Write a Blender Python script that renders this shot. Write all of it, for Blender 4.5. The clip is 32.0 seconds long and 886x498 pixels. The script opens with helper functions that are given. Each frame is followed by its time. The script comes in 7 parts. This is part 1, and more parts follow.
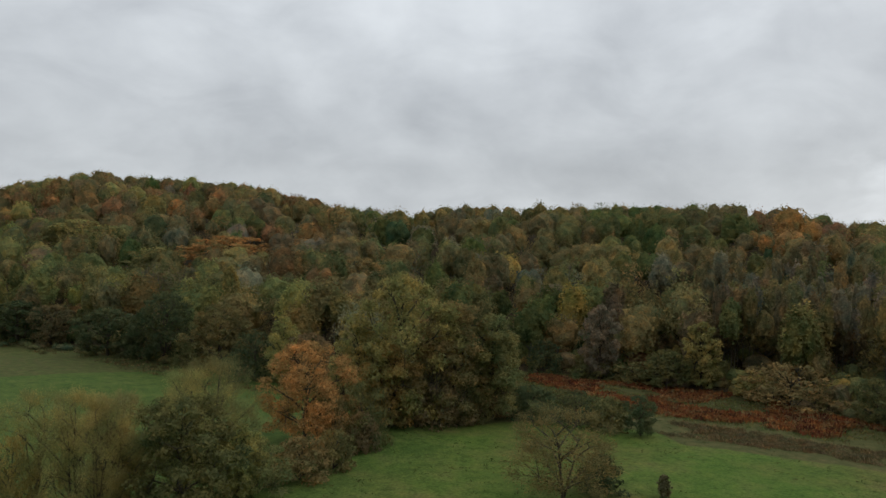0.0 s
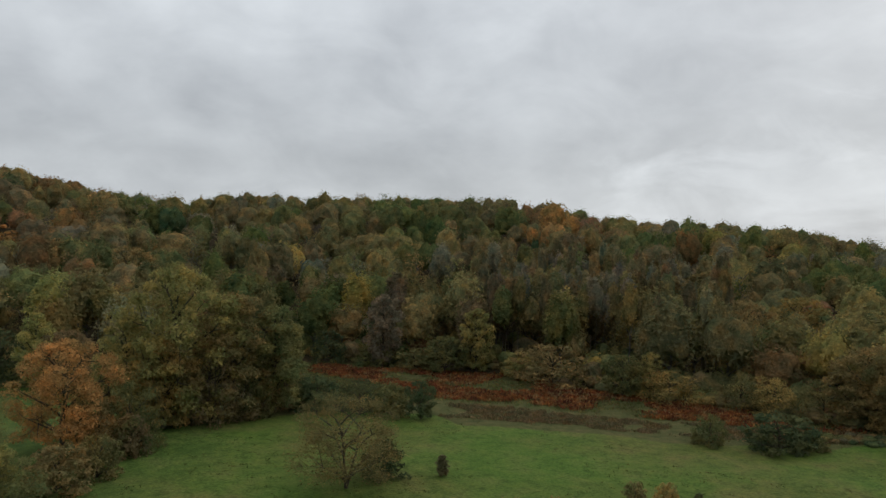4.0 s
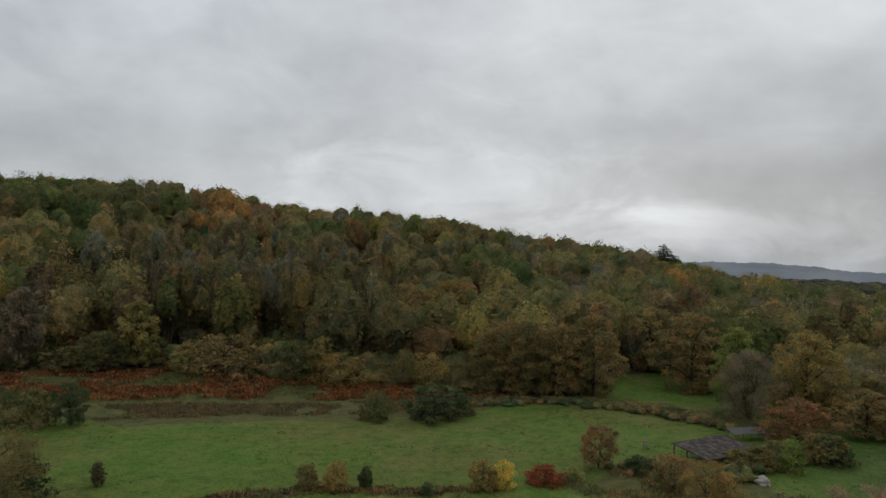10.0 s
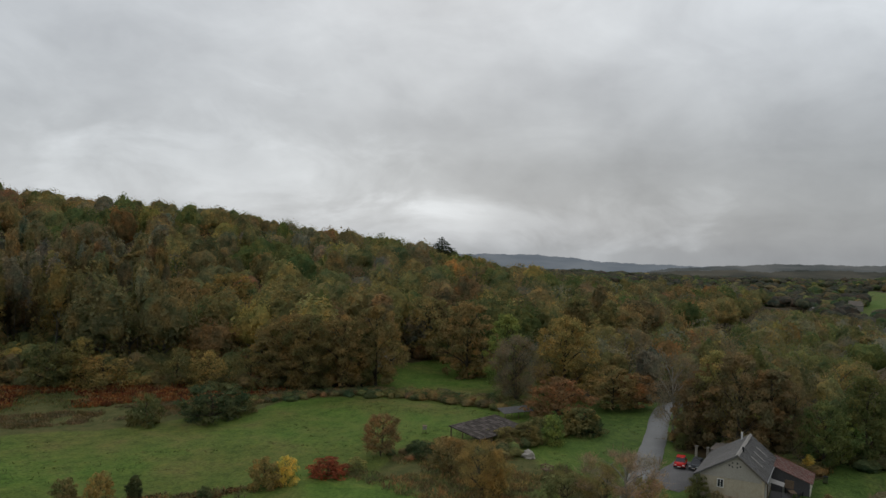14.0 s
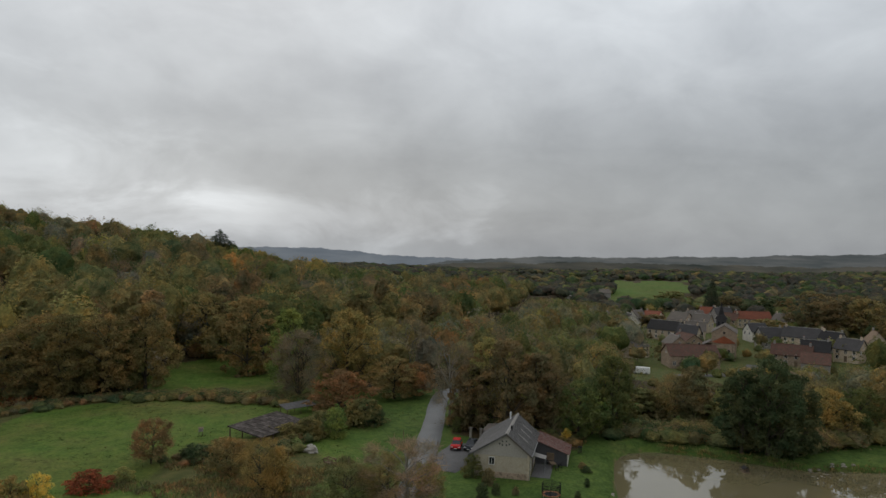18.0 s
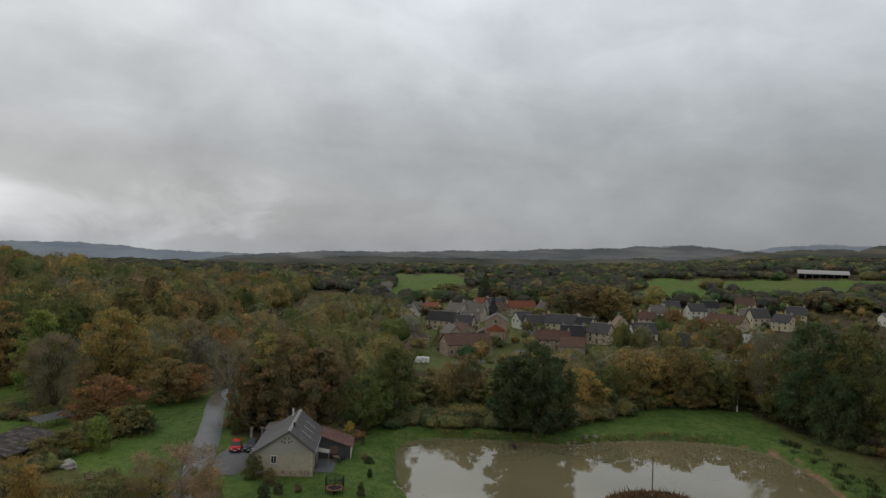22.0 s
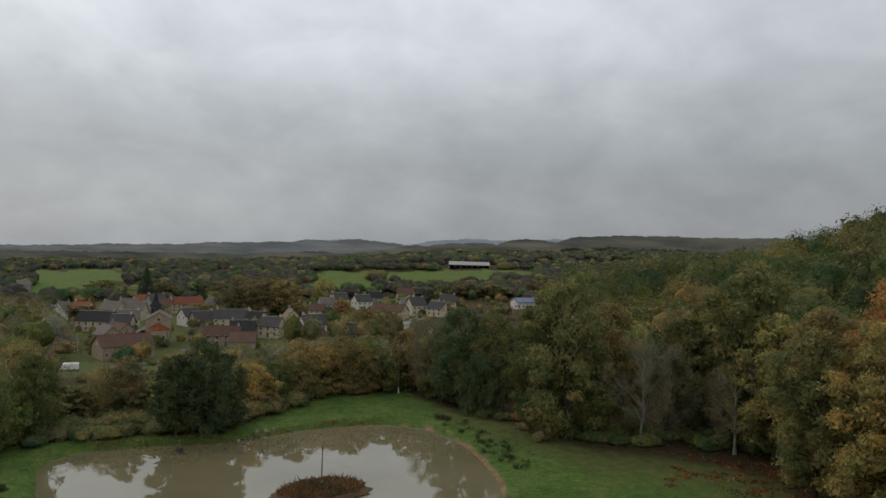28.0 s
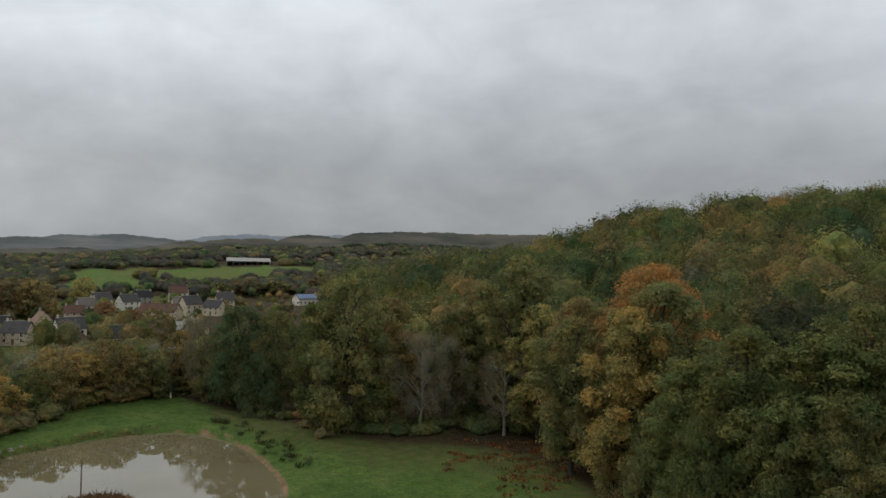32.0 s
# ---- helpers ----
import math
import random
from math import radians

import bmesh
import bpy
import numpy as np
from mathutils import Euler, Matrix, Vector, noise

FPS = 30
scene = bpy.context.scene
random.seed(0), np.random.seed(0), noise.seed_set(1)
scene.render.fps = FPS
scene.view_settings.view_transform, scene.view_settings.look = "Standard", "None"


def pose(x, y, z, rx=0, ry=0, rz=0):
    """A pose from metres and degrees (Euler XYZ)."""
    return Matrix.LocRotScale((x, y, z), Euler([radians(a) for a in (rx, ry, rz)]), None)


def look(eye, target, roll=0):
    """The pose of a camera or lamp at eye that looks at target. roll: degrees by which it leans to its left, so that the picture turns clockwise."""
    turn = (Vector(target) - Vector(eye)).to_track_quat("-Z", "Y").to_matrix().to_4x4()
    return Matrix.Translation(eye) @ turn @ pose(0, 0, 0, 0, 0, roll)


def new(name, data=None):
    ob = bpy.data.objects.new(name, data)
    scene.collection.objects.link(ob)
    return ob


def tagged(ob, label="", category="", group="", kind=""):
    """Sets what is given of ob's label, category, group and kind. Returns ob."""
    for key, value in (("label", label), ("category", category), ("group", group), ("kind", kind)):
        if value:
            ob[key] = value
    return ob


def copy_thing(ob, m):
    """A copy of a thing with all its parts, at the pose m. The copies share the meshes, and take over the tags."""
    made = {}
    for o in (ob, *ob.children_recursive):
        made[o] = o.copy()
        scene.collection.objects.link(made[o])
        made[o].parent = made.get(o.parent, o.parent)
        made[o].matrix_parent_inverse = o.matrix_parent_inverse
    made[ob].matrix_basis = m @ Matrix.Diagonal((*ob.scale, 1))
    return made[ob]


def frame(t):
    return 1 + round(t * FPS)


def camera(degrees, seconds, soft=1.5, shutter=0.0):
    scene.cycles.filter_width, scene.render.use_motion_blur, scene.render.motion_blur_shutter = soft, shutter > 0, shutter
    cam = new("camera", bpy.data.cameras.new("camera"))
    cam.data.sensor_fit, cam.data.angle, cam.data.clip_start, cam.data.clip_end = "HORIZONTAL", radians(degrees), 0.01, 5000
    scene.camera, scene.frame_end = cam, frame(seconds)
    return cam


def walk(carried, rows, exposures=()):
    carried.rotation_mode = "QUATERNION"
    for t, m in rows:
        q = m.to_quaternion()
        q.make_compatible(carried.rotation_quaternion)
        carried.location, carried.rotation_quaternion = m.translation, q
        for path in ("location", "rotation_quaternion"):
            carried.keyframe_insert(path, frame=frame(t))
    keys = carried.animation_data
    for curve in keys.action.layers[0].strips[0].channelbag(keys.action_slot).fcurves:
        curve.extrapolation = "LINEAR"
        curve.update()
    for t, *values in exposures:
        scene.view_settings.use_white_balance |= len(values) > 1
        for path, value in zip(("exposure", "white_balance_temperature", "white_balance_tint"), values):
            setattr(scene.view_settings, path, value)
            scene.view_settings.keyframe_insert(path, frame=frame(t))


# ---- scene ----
cam = camera(63.3, 32.0)
EYE_Z = 33.0
walk(cam, [
    (0, pose(0, 0, EYE_Z, 90.54, -1.85, -0.12)),
    (1, pose(0, 0, EYE_Z, 90.49, -1.86, -4.39)),
    (2, pose(0, 0, EYE_Z, 90.42, -1.90, -8.65)),
    (3, pose(0, 0, EYE_Z, 90.37, -1.96, -12.92)),
    (6, pose(0, 0, EYE_Z, 90.24, -2.00, -25.72)),
    (7, pose(0, 0, EYE_Z, 90.22, -1.98, -30.03)),
    (8, pose(0, 0, EYE_Z, 90.19, -1.95, -34.30)),
    (9, pose(0, 0, EYE_Z, 90.16, -1.91, -38.59)),
    (10, pose(0, 0, EYE_Z, 90.13, -1.86, -42.87)),
    (11, pose(0, 0, EYE_Z, 90.11, -1.80, -47.17)),
    (12, pose(0, 0, EYE_Z, 90.09, -1.77, -51.45)),
    (13, pose(0, 0, EYE_Z, 90.10, -1.80, -55.75)),
    (14, pose(0, 0, EYE_Z, 90.08, -1.84, -60.03)),
    (17, pose(0, 0, EYE_Z, 90.09, -1.84, -72.94)),
    (18, pose(0, 0, EYE_Z, 90.09, -1.86, -77.21)),
    (19, pose(0, 0, EYE_Z, 90.10, -1.85, -81.50)),
    (20, pose(0, 0, EYE_Z, 90.13, -1.82, -85.80)),
    (21, pose(0, 0, EYE_Z, 90.14, -1.78, -90.09)),
    (22, pose(0, 0, EYE_Z, 90.17, -1.76, -94.38)),
    (23, pose(0, 0, EYE_Z, 90.21, -1.75, -98.68)),
    (24, pose(0, 0, EYE_Z, 90.24, -1.73, -102.98)),
    (25, pose(0, 0, EYE_Z, 90.28, -1.73, -107.28)),
    (28, pose(0, 0, EYE_Z, 90.41, -1.65, -120.18)),
    (29, pose(0, 0, EYE_Z, 90.44, -1.59, -124.49)),
    (30, pose(0, 0, EYE_Z, 90.47, -1.54, -128.81)),
    (31, pose(0, 0, EYE_Z, 90.52, -1.49, -133.10)),
    (32, pose(0, 0, EYE_Z, 90.54, -1.45, -137.41)),
], exposures=[(0.0, 0.32), (4.5, 0.26), (9.0, 0.18), (18.0, 0.16), (25.0, 0.32), (28.5, 0.39), (32.0, 0.49)])

# ---- sky and light ----
SUN_AZ, SUN_EL = 60.0, 38.0          # degrees clockwise from +y, and above the horizon
world = bpy.data.worlds.new("overcast_sky")
scene.world = world
world.use_nodes = True


def ramp_node(N, L, value, stops):
    r = N("ShaderNodeValToRGB")
    e = r.color_ramp.elements
    while len(e) < len(stops):
        e.new(0.5)
    for el, (p, c) in zip(e, stops):
        el.position, el.color = p, (*c, 1)
    L(value, r.inputs[0])
    return r.outputs[0]


def sky_nodes():
    nt = world.node_tree
    nt.nodes.clear()
    N, L = nt.nodes.new, nt.links.new

    def math_node(op, a, b=None, clamp=False):
        n = N("ShaderNodeMath")
        n.operation, n.use_clamp = op, clamp
        for k, v in enumerate((a, b)):
            if v is None:
                continue
            if isinstance(v, (int, float)):
                n.inputs[k].default_value = v
            else:
                L(v, n.inputs[k])
        return n.outputs[0]

    out, mix = N("ShaderNodeOutputWorld"), N("ShaderNodeMixShader")
    clear, cloud = N("ShaderNodeBackground"), N("ShaderNodeBackground")
    sky = N("ShaderNodeTexSky")
    sky.sky_type, sky.sun_disc = "NISHITA", False
    sky.sun_elevation, sky.sun_rotation = radians(SUN_EL), radians(SUN_AZ)
    sky.air_density, sky.dust_density = 1.2, 3.0
    clear.inputs["Strength"].default_value = 0.07
    L(sky.outputs[0], clear.inputs["Color"])
    co, sep = N("ShaderNodeTexCoord"), N("ShaderNodeSeparateXYZ")
    L(co.outputs["Generated"], sep.inputs[0])
    up = math_node("MAXIMUM", sep.outputs["Z"], 0.0)
    den = math_node("ADD", up, 0.55)
    comb = N("ShaderNodeCombineXYZ")
    L(math_node("DIVIDE", sep.outputs["X"], den), comb.inputs[0])
    L(math_node("DIVIDE", sep.outputs["Y"], den), comb.inputs[1])
    # broad cloud bases, and wisps inside them
    broad, wisp = N("ShaderNodeTexNoise"), N("ShaderNodeTexNoise")
    for n, sc, det, ro, di in ((broad, 1.7, 3.0, 0.5, 0.15), (wisp, 6.5, 5.0, 0.55, 0.1)):
        n.inputs["Scale"].default_value, n.inputs["Detail"].default_value = sc, det
        n.inputs["Roughness"].default_value, n.inputs["Distortion"].default_value = ro, di
        L(comb.outputs[0], n.inputs["Vector"])
    # long flat streaks, seen edge-on towards the horizon
    turn = math_node("ADD", math_node("DIVIDE", math_node("ARCTAN2", sep.outputs["X"], sep.outputs["Y"]), 2 * math.pi), 0.5)
    flat = N("ShaderNodeCombineXYZ")
    L(math_node("MULTIPLY", turn, 40.0), flat.inputs[0]), L(math_node("MULTIPLY", up, 13.0), flat.inputs[1])
    streak = N("ShaderNodeTexNoise")
    streak.inputs["Scale"].default_value, streak.inputs["Detail"].default_value, streak.inputs["Roughness"].default_value = 1.0, 6.0, 0.55
    streak.inputs["Distortion"].default_value = 0.6
    L(flat.outputs[0], streak.inputs["Vector"])
    density = math_node("ADD", math_node("MULTIPLY", broad.outputs[0], 0.46), math_node("ADD", math_node("MULTIPLY", wisp.outputs[0], 0.26), math_node("MULTIPLY", streak.outputs[0], 0.28)))
    ramp = N("ShaderNodeValToRGB")
    ramp.color_ramp.elements[0].position, ramp.color_ramp.elements[0].color = 0.35, (0.43, 0.457, 0.488, 1)
    ramp.color_ramp.elements[1].position, ramp.color_ramp.elements[1].color = 0.65, (0.668, 0.705, 0.738, 1)
    L(density, ramp.inputs[0])
    # a thin gap under the deck at the horizon, dim thick bases above it, and thinner cloud overhead
    low = ramp_node(N, L, up, [(0.0, (0.76,) * 3), (0.045, (0.75,) * 3), (0.12, (0.68,) * 3), (0.30, (0.98,) * 3), (0.5, (1.08,) * 3)])
    # near the horizon the deck is thinnest towards the hidden sun (bearing as a share of the round)
    side = ramp_node(N, L, turn, [((180 + az) / 360, (v,) * 3) for az, v in
                                  ((-170, 0.6), (-70, 0.9), (-15, 1.0), (10, 0.97), (32, 1.0), (50, 0.94), (66, 0.72), (82, 0.56), (100, 0.46), (130, 0.46), (150, 0.46))])
    side = math_node("MULTIPLY", side, 1.24)
    # ragged bright gaps low over the far end of the hill and along the valley: bearing, height, half widths in degrees, strength
    bright = 0.0
    for az, el, wa, we, power in ((44, 6.0, 15, 4.5, 0.22), (66, 2.4, 17, 2.6, 0.24)):
        da = math_node("DIVIDE", math_node("SUBTRACT", math_node("MULTIPLY", turn, 360.0), 180.0 + az), wa)
        de = math_node("DIVIDE", math_node("SUBTRACT", up, math.sin(radians(el))), math.sin(radians(we)))
        off = math_node("SQRT", math_node("ADD", math_node("MULTIPLY", da, da), math_node("MULTIPLY", de, de)))
        rag = math_node("ADD", math_node("SUBTRACT", 1.0, off), math_node("MULTIPLY", math_node("SUBTRACT", streak.outputs[0], 0.5), 3.2))
        bright = math_node("ADD", bright, math_node("MULTIPLY", ramp_node(N, L, rag, [(0.0, (0, 0, 0)), (0.9, (1, 1, 1))]), power))
    # the deck thickens towards the south
    deck = ramp_node(N, L, turn, [((180 + az) / 360, (v,) * 3) for az, v in ((-170, 0.9), (-60, 1.0), (60, 1.0), (85, 1.05), (105, 1.04), (125, 0.92), (150, 0.83), (175, 0.85))])
    L(ramp.outputs[0], cloud.inputs["Color"])
    near_rim = math_node("SUBTRACT", 1.0, math_node("DIVIDE", up, 0.26), True)
    sided = math_node("ADD", 1.0, math_node("MULTIPLY", math_node("SUBTRACT", side, 1.0), near_rim))
    L(math_node("MULTIPLY", math_node("MULTIPLY", low, deck), math_node("ADD", sided, bright)), cloud.inputs["Strength"])
    mix.inputs[0].default_value = 0.93
    L(clear.outputs[0], mix.inputs[1]), L(cloud.outputs[0], mix.inputs[2]), L(mix.outputs[0], out.inputs[0])


sky_nodes()
sun_data = bpy.data.lights.new("sun", "SUN")
sun_data.energy, sun_data.angle, sun_data.color = 0.5, radians(35), (1.0, 0.97, 0.92)
sun = new("sun", sun_data)
sun.matrix_world = look((900 * math.sin(radians(SUN_AZ)), 900 * math.cos(radians(SUN_AZ)), 700), (0, 0, 0))


# ---- materials ----
def material(name):
    m = bpy.data.materials.new(name)
    m.use_nodes = True
    m.node_tree.nodes.clear()
    return m, m.node_tree.nodes.new, m.node_tree.links.new


def noise_node(N, L, scale, detail=3.0, coord=None, rough=0.55):
    n = N("ShaderNodeTexNoise")
    n.inputs["Scale"].default_value, n.inputs["Detail"].default_value, n.inputs["Roughness"].default_value = scale, detail, rough
    if coord:
        L(coord, n.inputs["Vector"])
    return n.outputs[0]


def mix_node(N, L, fac, a, b, blend="MIX"):
    n = N("ShaderNodeMix")
    n.data_type, n.blend_type = "RGBA", blend
    for k, v in ((0, fac), (6, a), (7, b)):
        if isinstance(v, (int, float)):
            n.inputs[k].default_value = v
        elif isinstance(v, tuple):
            n.inputs[k].default_value = (*v, 1)
        else:
            L(v, n.inputs[k])
    return n.outputs[2]


def scaled(c, f):
    return tuple(min(1.0, v * f) for v in c)


def surface(name, col, rough=0.85, metal=0.0, fine=9.0, coarse=0.6, vary=0.28, bump=0.15, wear=None, spec=0.15):
    """A plain solid surface: grain and stains at two scales in world metres, with fine relief."""
    m, N, L = material(name)
    out, b = N("ShaderNodeOutputMaterial"), N("ShaderNodeBsdfPrincipled")
    co, info = N("ShaderNodeTexCoord").outputs["Object"], N("ShaderNodeObjectInfo")
    f, c = noise_node(N, L, fine, 4.0, co), noise_node(N, L, coarse, 3.0, co)
    base = mix_node(N, L, c, scaled(col, 1 - vary), scaled(col, 1 + vary))
    grain = ramp_node(N, L, f, [(0.3, (1 - vary,) * 3), (0.75, (1.0 + vary * 0.4,) * 3)])
    base = mix_node(N, L, 1.0, base, grain, "MULTIPLY")
    tone = ramp_node(N, L, info.outputs["Random"], [(0.0, (0.9, 0.9, 0.9)), (1.0, (1.08, 1.06, 1.03))])
    base = mix_node(N, L, 1.0, base, tone, "MULTIPLY")
    if wear:
        spots = ramp_node(N, L, noise_node(N, L, coarse * 3.1, 5.0, co), [(0.50, (0, 0, 0)), (0.64, (1, 1, 1))])
        base = mix_node(N, L, spots, base, wear)
    L(base, b.inputs["Base Color"])
    b.inputs["Roughness"].default_value, b.inputs["Metallic"].default_value = rough, metal
    b.inputs["Specular IOR Level"].default_value = spec
    if bump:
        bp = N("ShaderNodeBump")
        bp.inputs["Strength"].default_value, bp.inputs["Distance"].default_value = bump, 0.05
        L(f, bp.inputs["Height"]), L(bp.outputs[0], b.inputs["Normal"])
    L(b.outputs[0], out.inputs[0])
    return m


def leaf_surface(name, col=None, through_leaf=0.38):
    """Foliage: each leaf clump its own tone; col None takes the colour of the tree from the mesh's 'tint'."""
    m, N, L = material(name)
    out, add = N("ShaderNodeOutputMaterial"), N("ShaderNodeMixShader")
    d, tr = N("ShaderNodeBsdfDiffuse"), N("ShaderNodeBsdfTranslucent")
    geo = N("ShaderNodeNewGeometry")
    if col is None:
        at = N("ShaderNodeAttribute")
        at.attribute_name = "tint"
        base = at.outputs["Color"]
    else:
        info = N("ShaderNodeObjectInfo").outputs["Random"]
        base = ramp_node(N, L, info, [(0.0, scaled(col, 0.82)), (0.5, (col[0] * 1.1, col[1] * 0.97, col[2])), (1.0, scaled(col, 1.14))])
    tone = ramp_node(N, L, geo.outputs["Random Per Island"],
                     [(0.0, (0.84, 0.85, 0.86)), (0.55, (1.0, 1.0, 1.0)), (0.9, (1.10, 1.09, 1.05)), (1.0, (1.2, 1.16, 1.06))])
    base = mix_node(N, L, 1.0, base, tone, "MULTIPLY")
    patch = ramp_node(N, L, noise_node(N, L, 0.28, 2.0, geo.outputs["Position"]), [(0.32, (0.70, 0.86, 0.88)), (0.5, (1.0, 1.0, 1.0)), (0.68, (1.38, 1.15, 1.0))])
    base = mix_node(N, L, 1.0, base, patch, "MULTIPLY")
    fine = noise_node(N, L, 1.7, 3.0, geo.outputs["Position"], 0.65)
    base = mix_node(N, L, 1.0, base, ramp_node(N, L, fine, [(0.36, (0.74, 0.76, 0.78)), (0.50, (1.0, 1.0, 1.0)), (0.66, (1.32, 1.28, 1.22))]), "MULTIPLY")
    relief = N("ShaderNodeBump")
    relief.inputs["Strength"].default_value, relief.inputs["Distance"].default_value = 0.6, 0.4
    L(fine, relief.inputs["Height"]), L(relief.outputs[0], d.inputs["Normal"])
    L(base, d.inputs[0]), L(base, tr.inputs[0])
    add.inputs[0].default_value = through_leaf
    L(d.outputs[0], add.inputs[1]), L(tr.outputs[0], add.inputs[2]), L(add.outputs[0], out.inputs[0])
    return m


# leaf colours of autumn foliage; the far trees' grey has distance haze painted in
LEAF = {
    "olive": (0.108, 0.108, 0.040), "green": (0.078, 0.092, 0.030), "dark_green": (0.052, 0.070, 0.032),
    "bright_green": (0.130, 0.172, 0.040), "yellow_green": (0.185, 0.172, 0.054), "yellow": (0.38, 0.31, 0.05),
    "gold": (0.185, 0.140, 0.042), "ochre": (0.152, 0.120, 0.046), "orange": (0.245, 0.138, 0.044),
    "rust": (0.160, 0.094, 0.042), "red": (0.24, 0.062, 0.030), "brown": (0.120, 0.096, 0.047),
    "grey": (0.132, 0.118, 0.080), "spruce": (0.030, 0.042, 0.026), "pink_grey": (0.185, 0.135, 0.092), "haze_grey": (0.062, 0.058, 0.046),
}
for k, c in LEAF.items():                           # each mixed towards its own grey, then brightened
    dull = 0.3 * c[0] + 0.6 * c[1] + 0.1 * c[2]
    LEAF[k] = tuple(f * (0.87 * v + 0.13 * dull) for f, v in zip((1.75, 1.80, 1.64), c))
LEAF_MAT = {k: leaf_surface("leaves_" + k, v) for k, v in LEAF.items()}
TINTED = leaf_surface("woodland_canopy")
BARK = surface("bark", (0.085, 0.070, 0.052), 0.95, fine=14, coarse=1.5, vary=0.4, bump=0.5, wear=(0.10, 0.115, 0.06))
PALE_BARK = surface("pale_bark", (0.30, 0.28, 0.24), 0.9, fine=14, coarse=1.5, vary=0.35, bump=0.4)


def ground_surface():
    m, N, L = material("ground_cover")
    out, b = N("ShaderNodeOutputMaterial"), N("ShaderNodeBsdfPrincipled")
    co = N("ShaderNodeTexCoord").outputs["Object"]
    at = N("ShaderNodeAttribute")
    at.attribute_name = "cover"                   # R rough grass, G leaf litter, B bare or ploughed soil
    sep = N("ShaderNodeSeparateColor")
    L(at.outputs["Color"], sep.inputs[0])
    fine, mid, big = noise_node(N, L, 2.2, 5.0, co), noise_node(N, L, 0.16, 4.0, co), noise_node(N, L, 0.03, 3.0, co)
    grass = ramp_node(N, L, mid, [(0.28, (0.078, 0.112, 0.025)), (0.48, (0.100, 0.132, 0.031)), (0.62, (0.124, 0.138, 0.040)), (0.78, (0.142, 0.128, 0.048))])
    lush = ramp_node(N, L, big, [(0.38, (1.06, 0.97, 0.95)), (0.6, (0.86, 1.12, 0.8))])
    grass = mix_node(N, L, 1.0, grass, lush, "MULTIPLY")
    grass = mix_node(N, L, 1.0, grass, ramp_node(N, L, fine, [(0.25, (0.62, 0.62, 0.6)), (0.7, (1.12, 1.12, 1.1))]), "MULTIPLY")
    mottle = noise_node(N, L, 0.55, 4.0, co)
    grass = mix_node(N, L, 1.0, grass, ramp_node(N, L, mottle, [(0.3, (0.72, 0.76, 0.7)), (0.5, (1.0, 1.0, 1.0)), (0.72, (1.25, 1.12, 1.05))]), "MULTIPLY")
    lush_at = N("ShaderNodeAttribute")
    lush_at.attribute_name = "lush"
    deep = ramp_node(N, L, mid, [(0.3, (0.056, 0.098, 0.021)), (0.55, (0.076, 0.122, 0.027)), (0.75, (0.104, 0.132, 0.038))])
    deep = mix_node(N, L, 1.0, deep, ramp_node(N, L, fine, [(0.25, (0.62, 0.62, 0.6)), (0.7, (1.12, 1.12, 1.1))]), "MULTIPLY")
    deep = mix_node(N, L, 1.0, deep, ramp_node(N, L, mottle, [(0.3, (0.7, 0.74, 0.7)), (0.5, (1.0, 1.0, 1.0)), (0.72, (1.35, 1.2, 1.1))]), "MULTIPLY")
    grass = mix_node(N, L, lush_at.outputs["Fac"], grass, deep)
    rough_grass = ramp_node(N, L, noise_node(N, L, 0.5, 5.0, co), [(0.3, (0.054, 0.062, 0.018)), (0.5, (0.082, 0.084, 0.028)), (0.7, (0.122, 0.102, 0.040))])
    litter = ramp_node(N, L, noise_node(N, L, 0.9, 5.0, co), [(0.3, (0.03, 0.024, 0.013)), (0.55, (0.062, 0.045, 0.022)), (0.75, (0.095, 0.062, 0.030))])
    soil = ramp_node(N, L, noise_node(N, L, 0.7, 5.0, co), [(0.3, (0.13, 0.082, 0.045)), (0.6, (0.21, 0.14, 0.08)), (0.8, (0.27, 0.19, 0.11))])

    def soft(v):                                  # broken edges between the covers
        s = N("ShaderNodeMath")
        s.operation = "ADD"
        t = N("ShaderNodeMath")
        t.operation, t.inputs[1].default_value = "MULTIPLY_ADD", 0.55
        t.inputs[2].default_value = -0.275
        L(noise_node(N, L, 0.45, 5.0, co), t.inputs[0])
        L(v, s.inputs[0]), L(t.outputs[0], s.inputs[1])
        return ramp_node(N, L, s.outputs[0], [(0.36, (0, 0, 0)), (0.62, (1, 1, 1))])

    col = mix_node(N, L, soft(sep.outputs[0]), grass, rough_grass)
    col = mix_node(N, L, soft(sep.outputs[1]), col, litter)
    col = mix_node(N, L, soft(sep.outputs[2]), col, soil)
    L(col, b.inputs["Base Color"])
    b.inputs["Roughness"].default_value, b.inputs["Specular IOR Level"].default_value = 0.95, 0.1
    bp = N("ShaderNodeBump")
    bp.inputs["Strength"].default_value, bp.inputs["Distance"].default_value = 0.6, 0.25
    L(fine, bp.inputs["Height"]), L(bp.outputs[0], b.inputs["Normal"]), L(b.outputs[0], out.inputs[0])
    return m


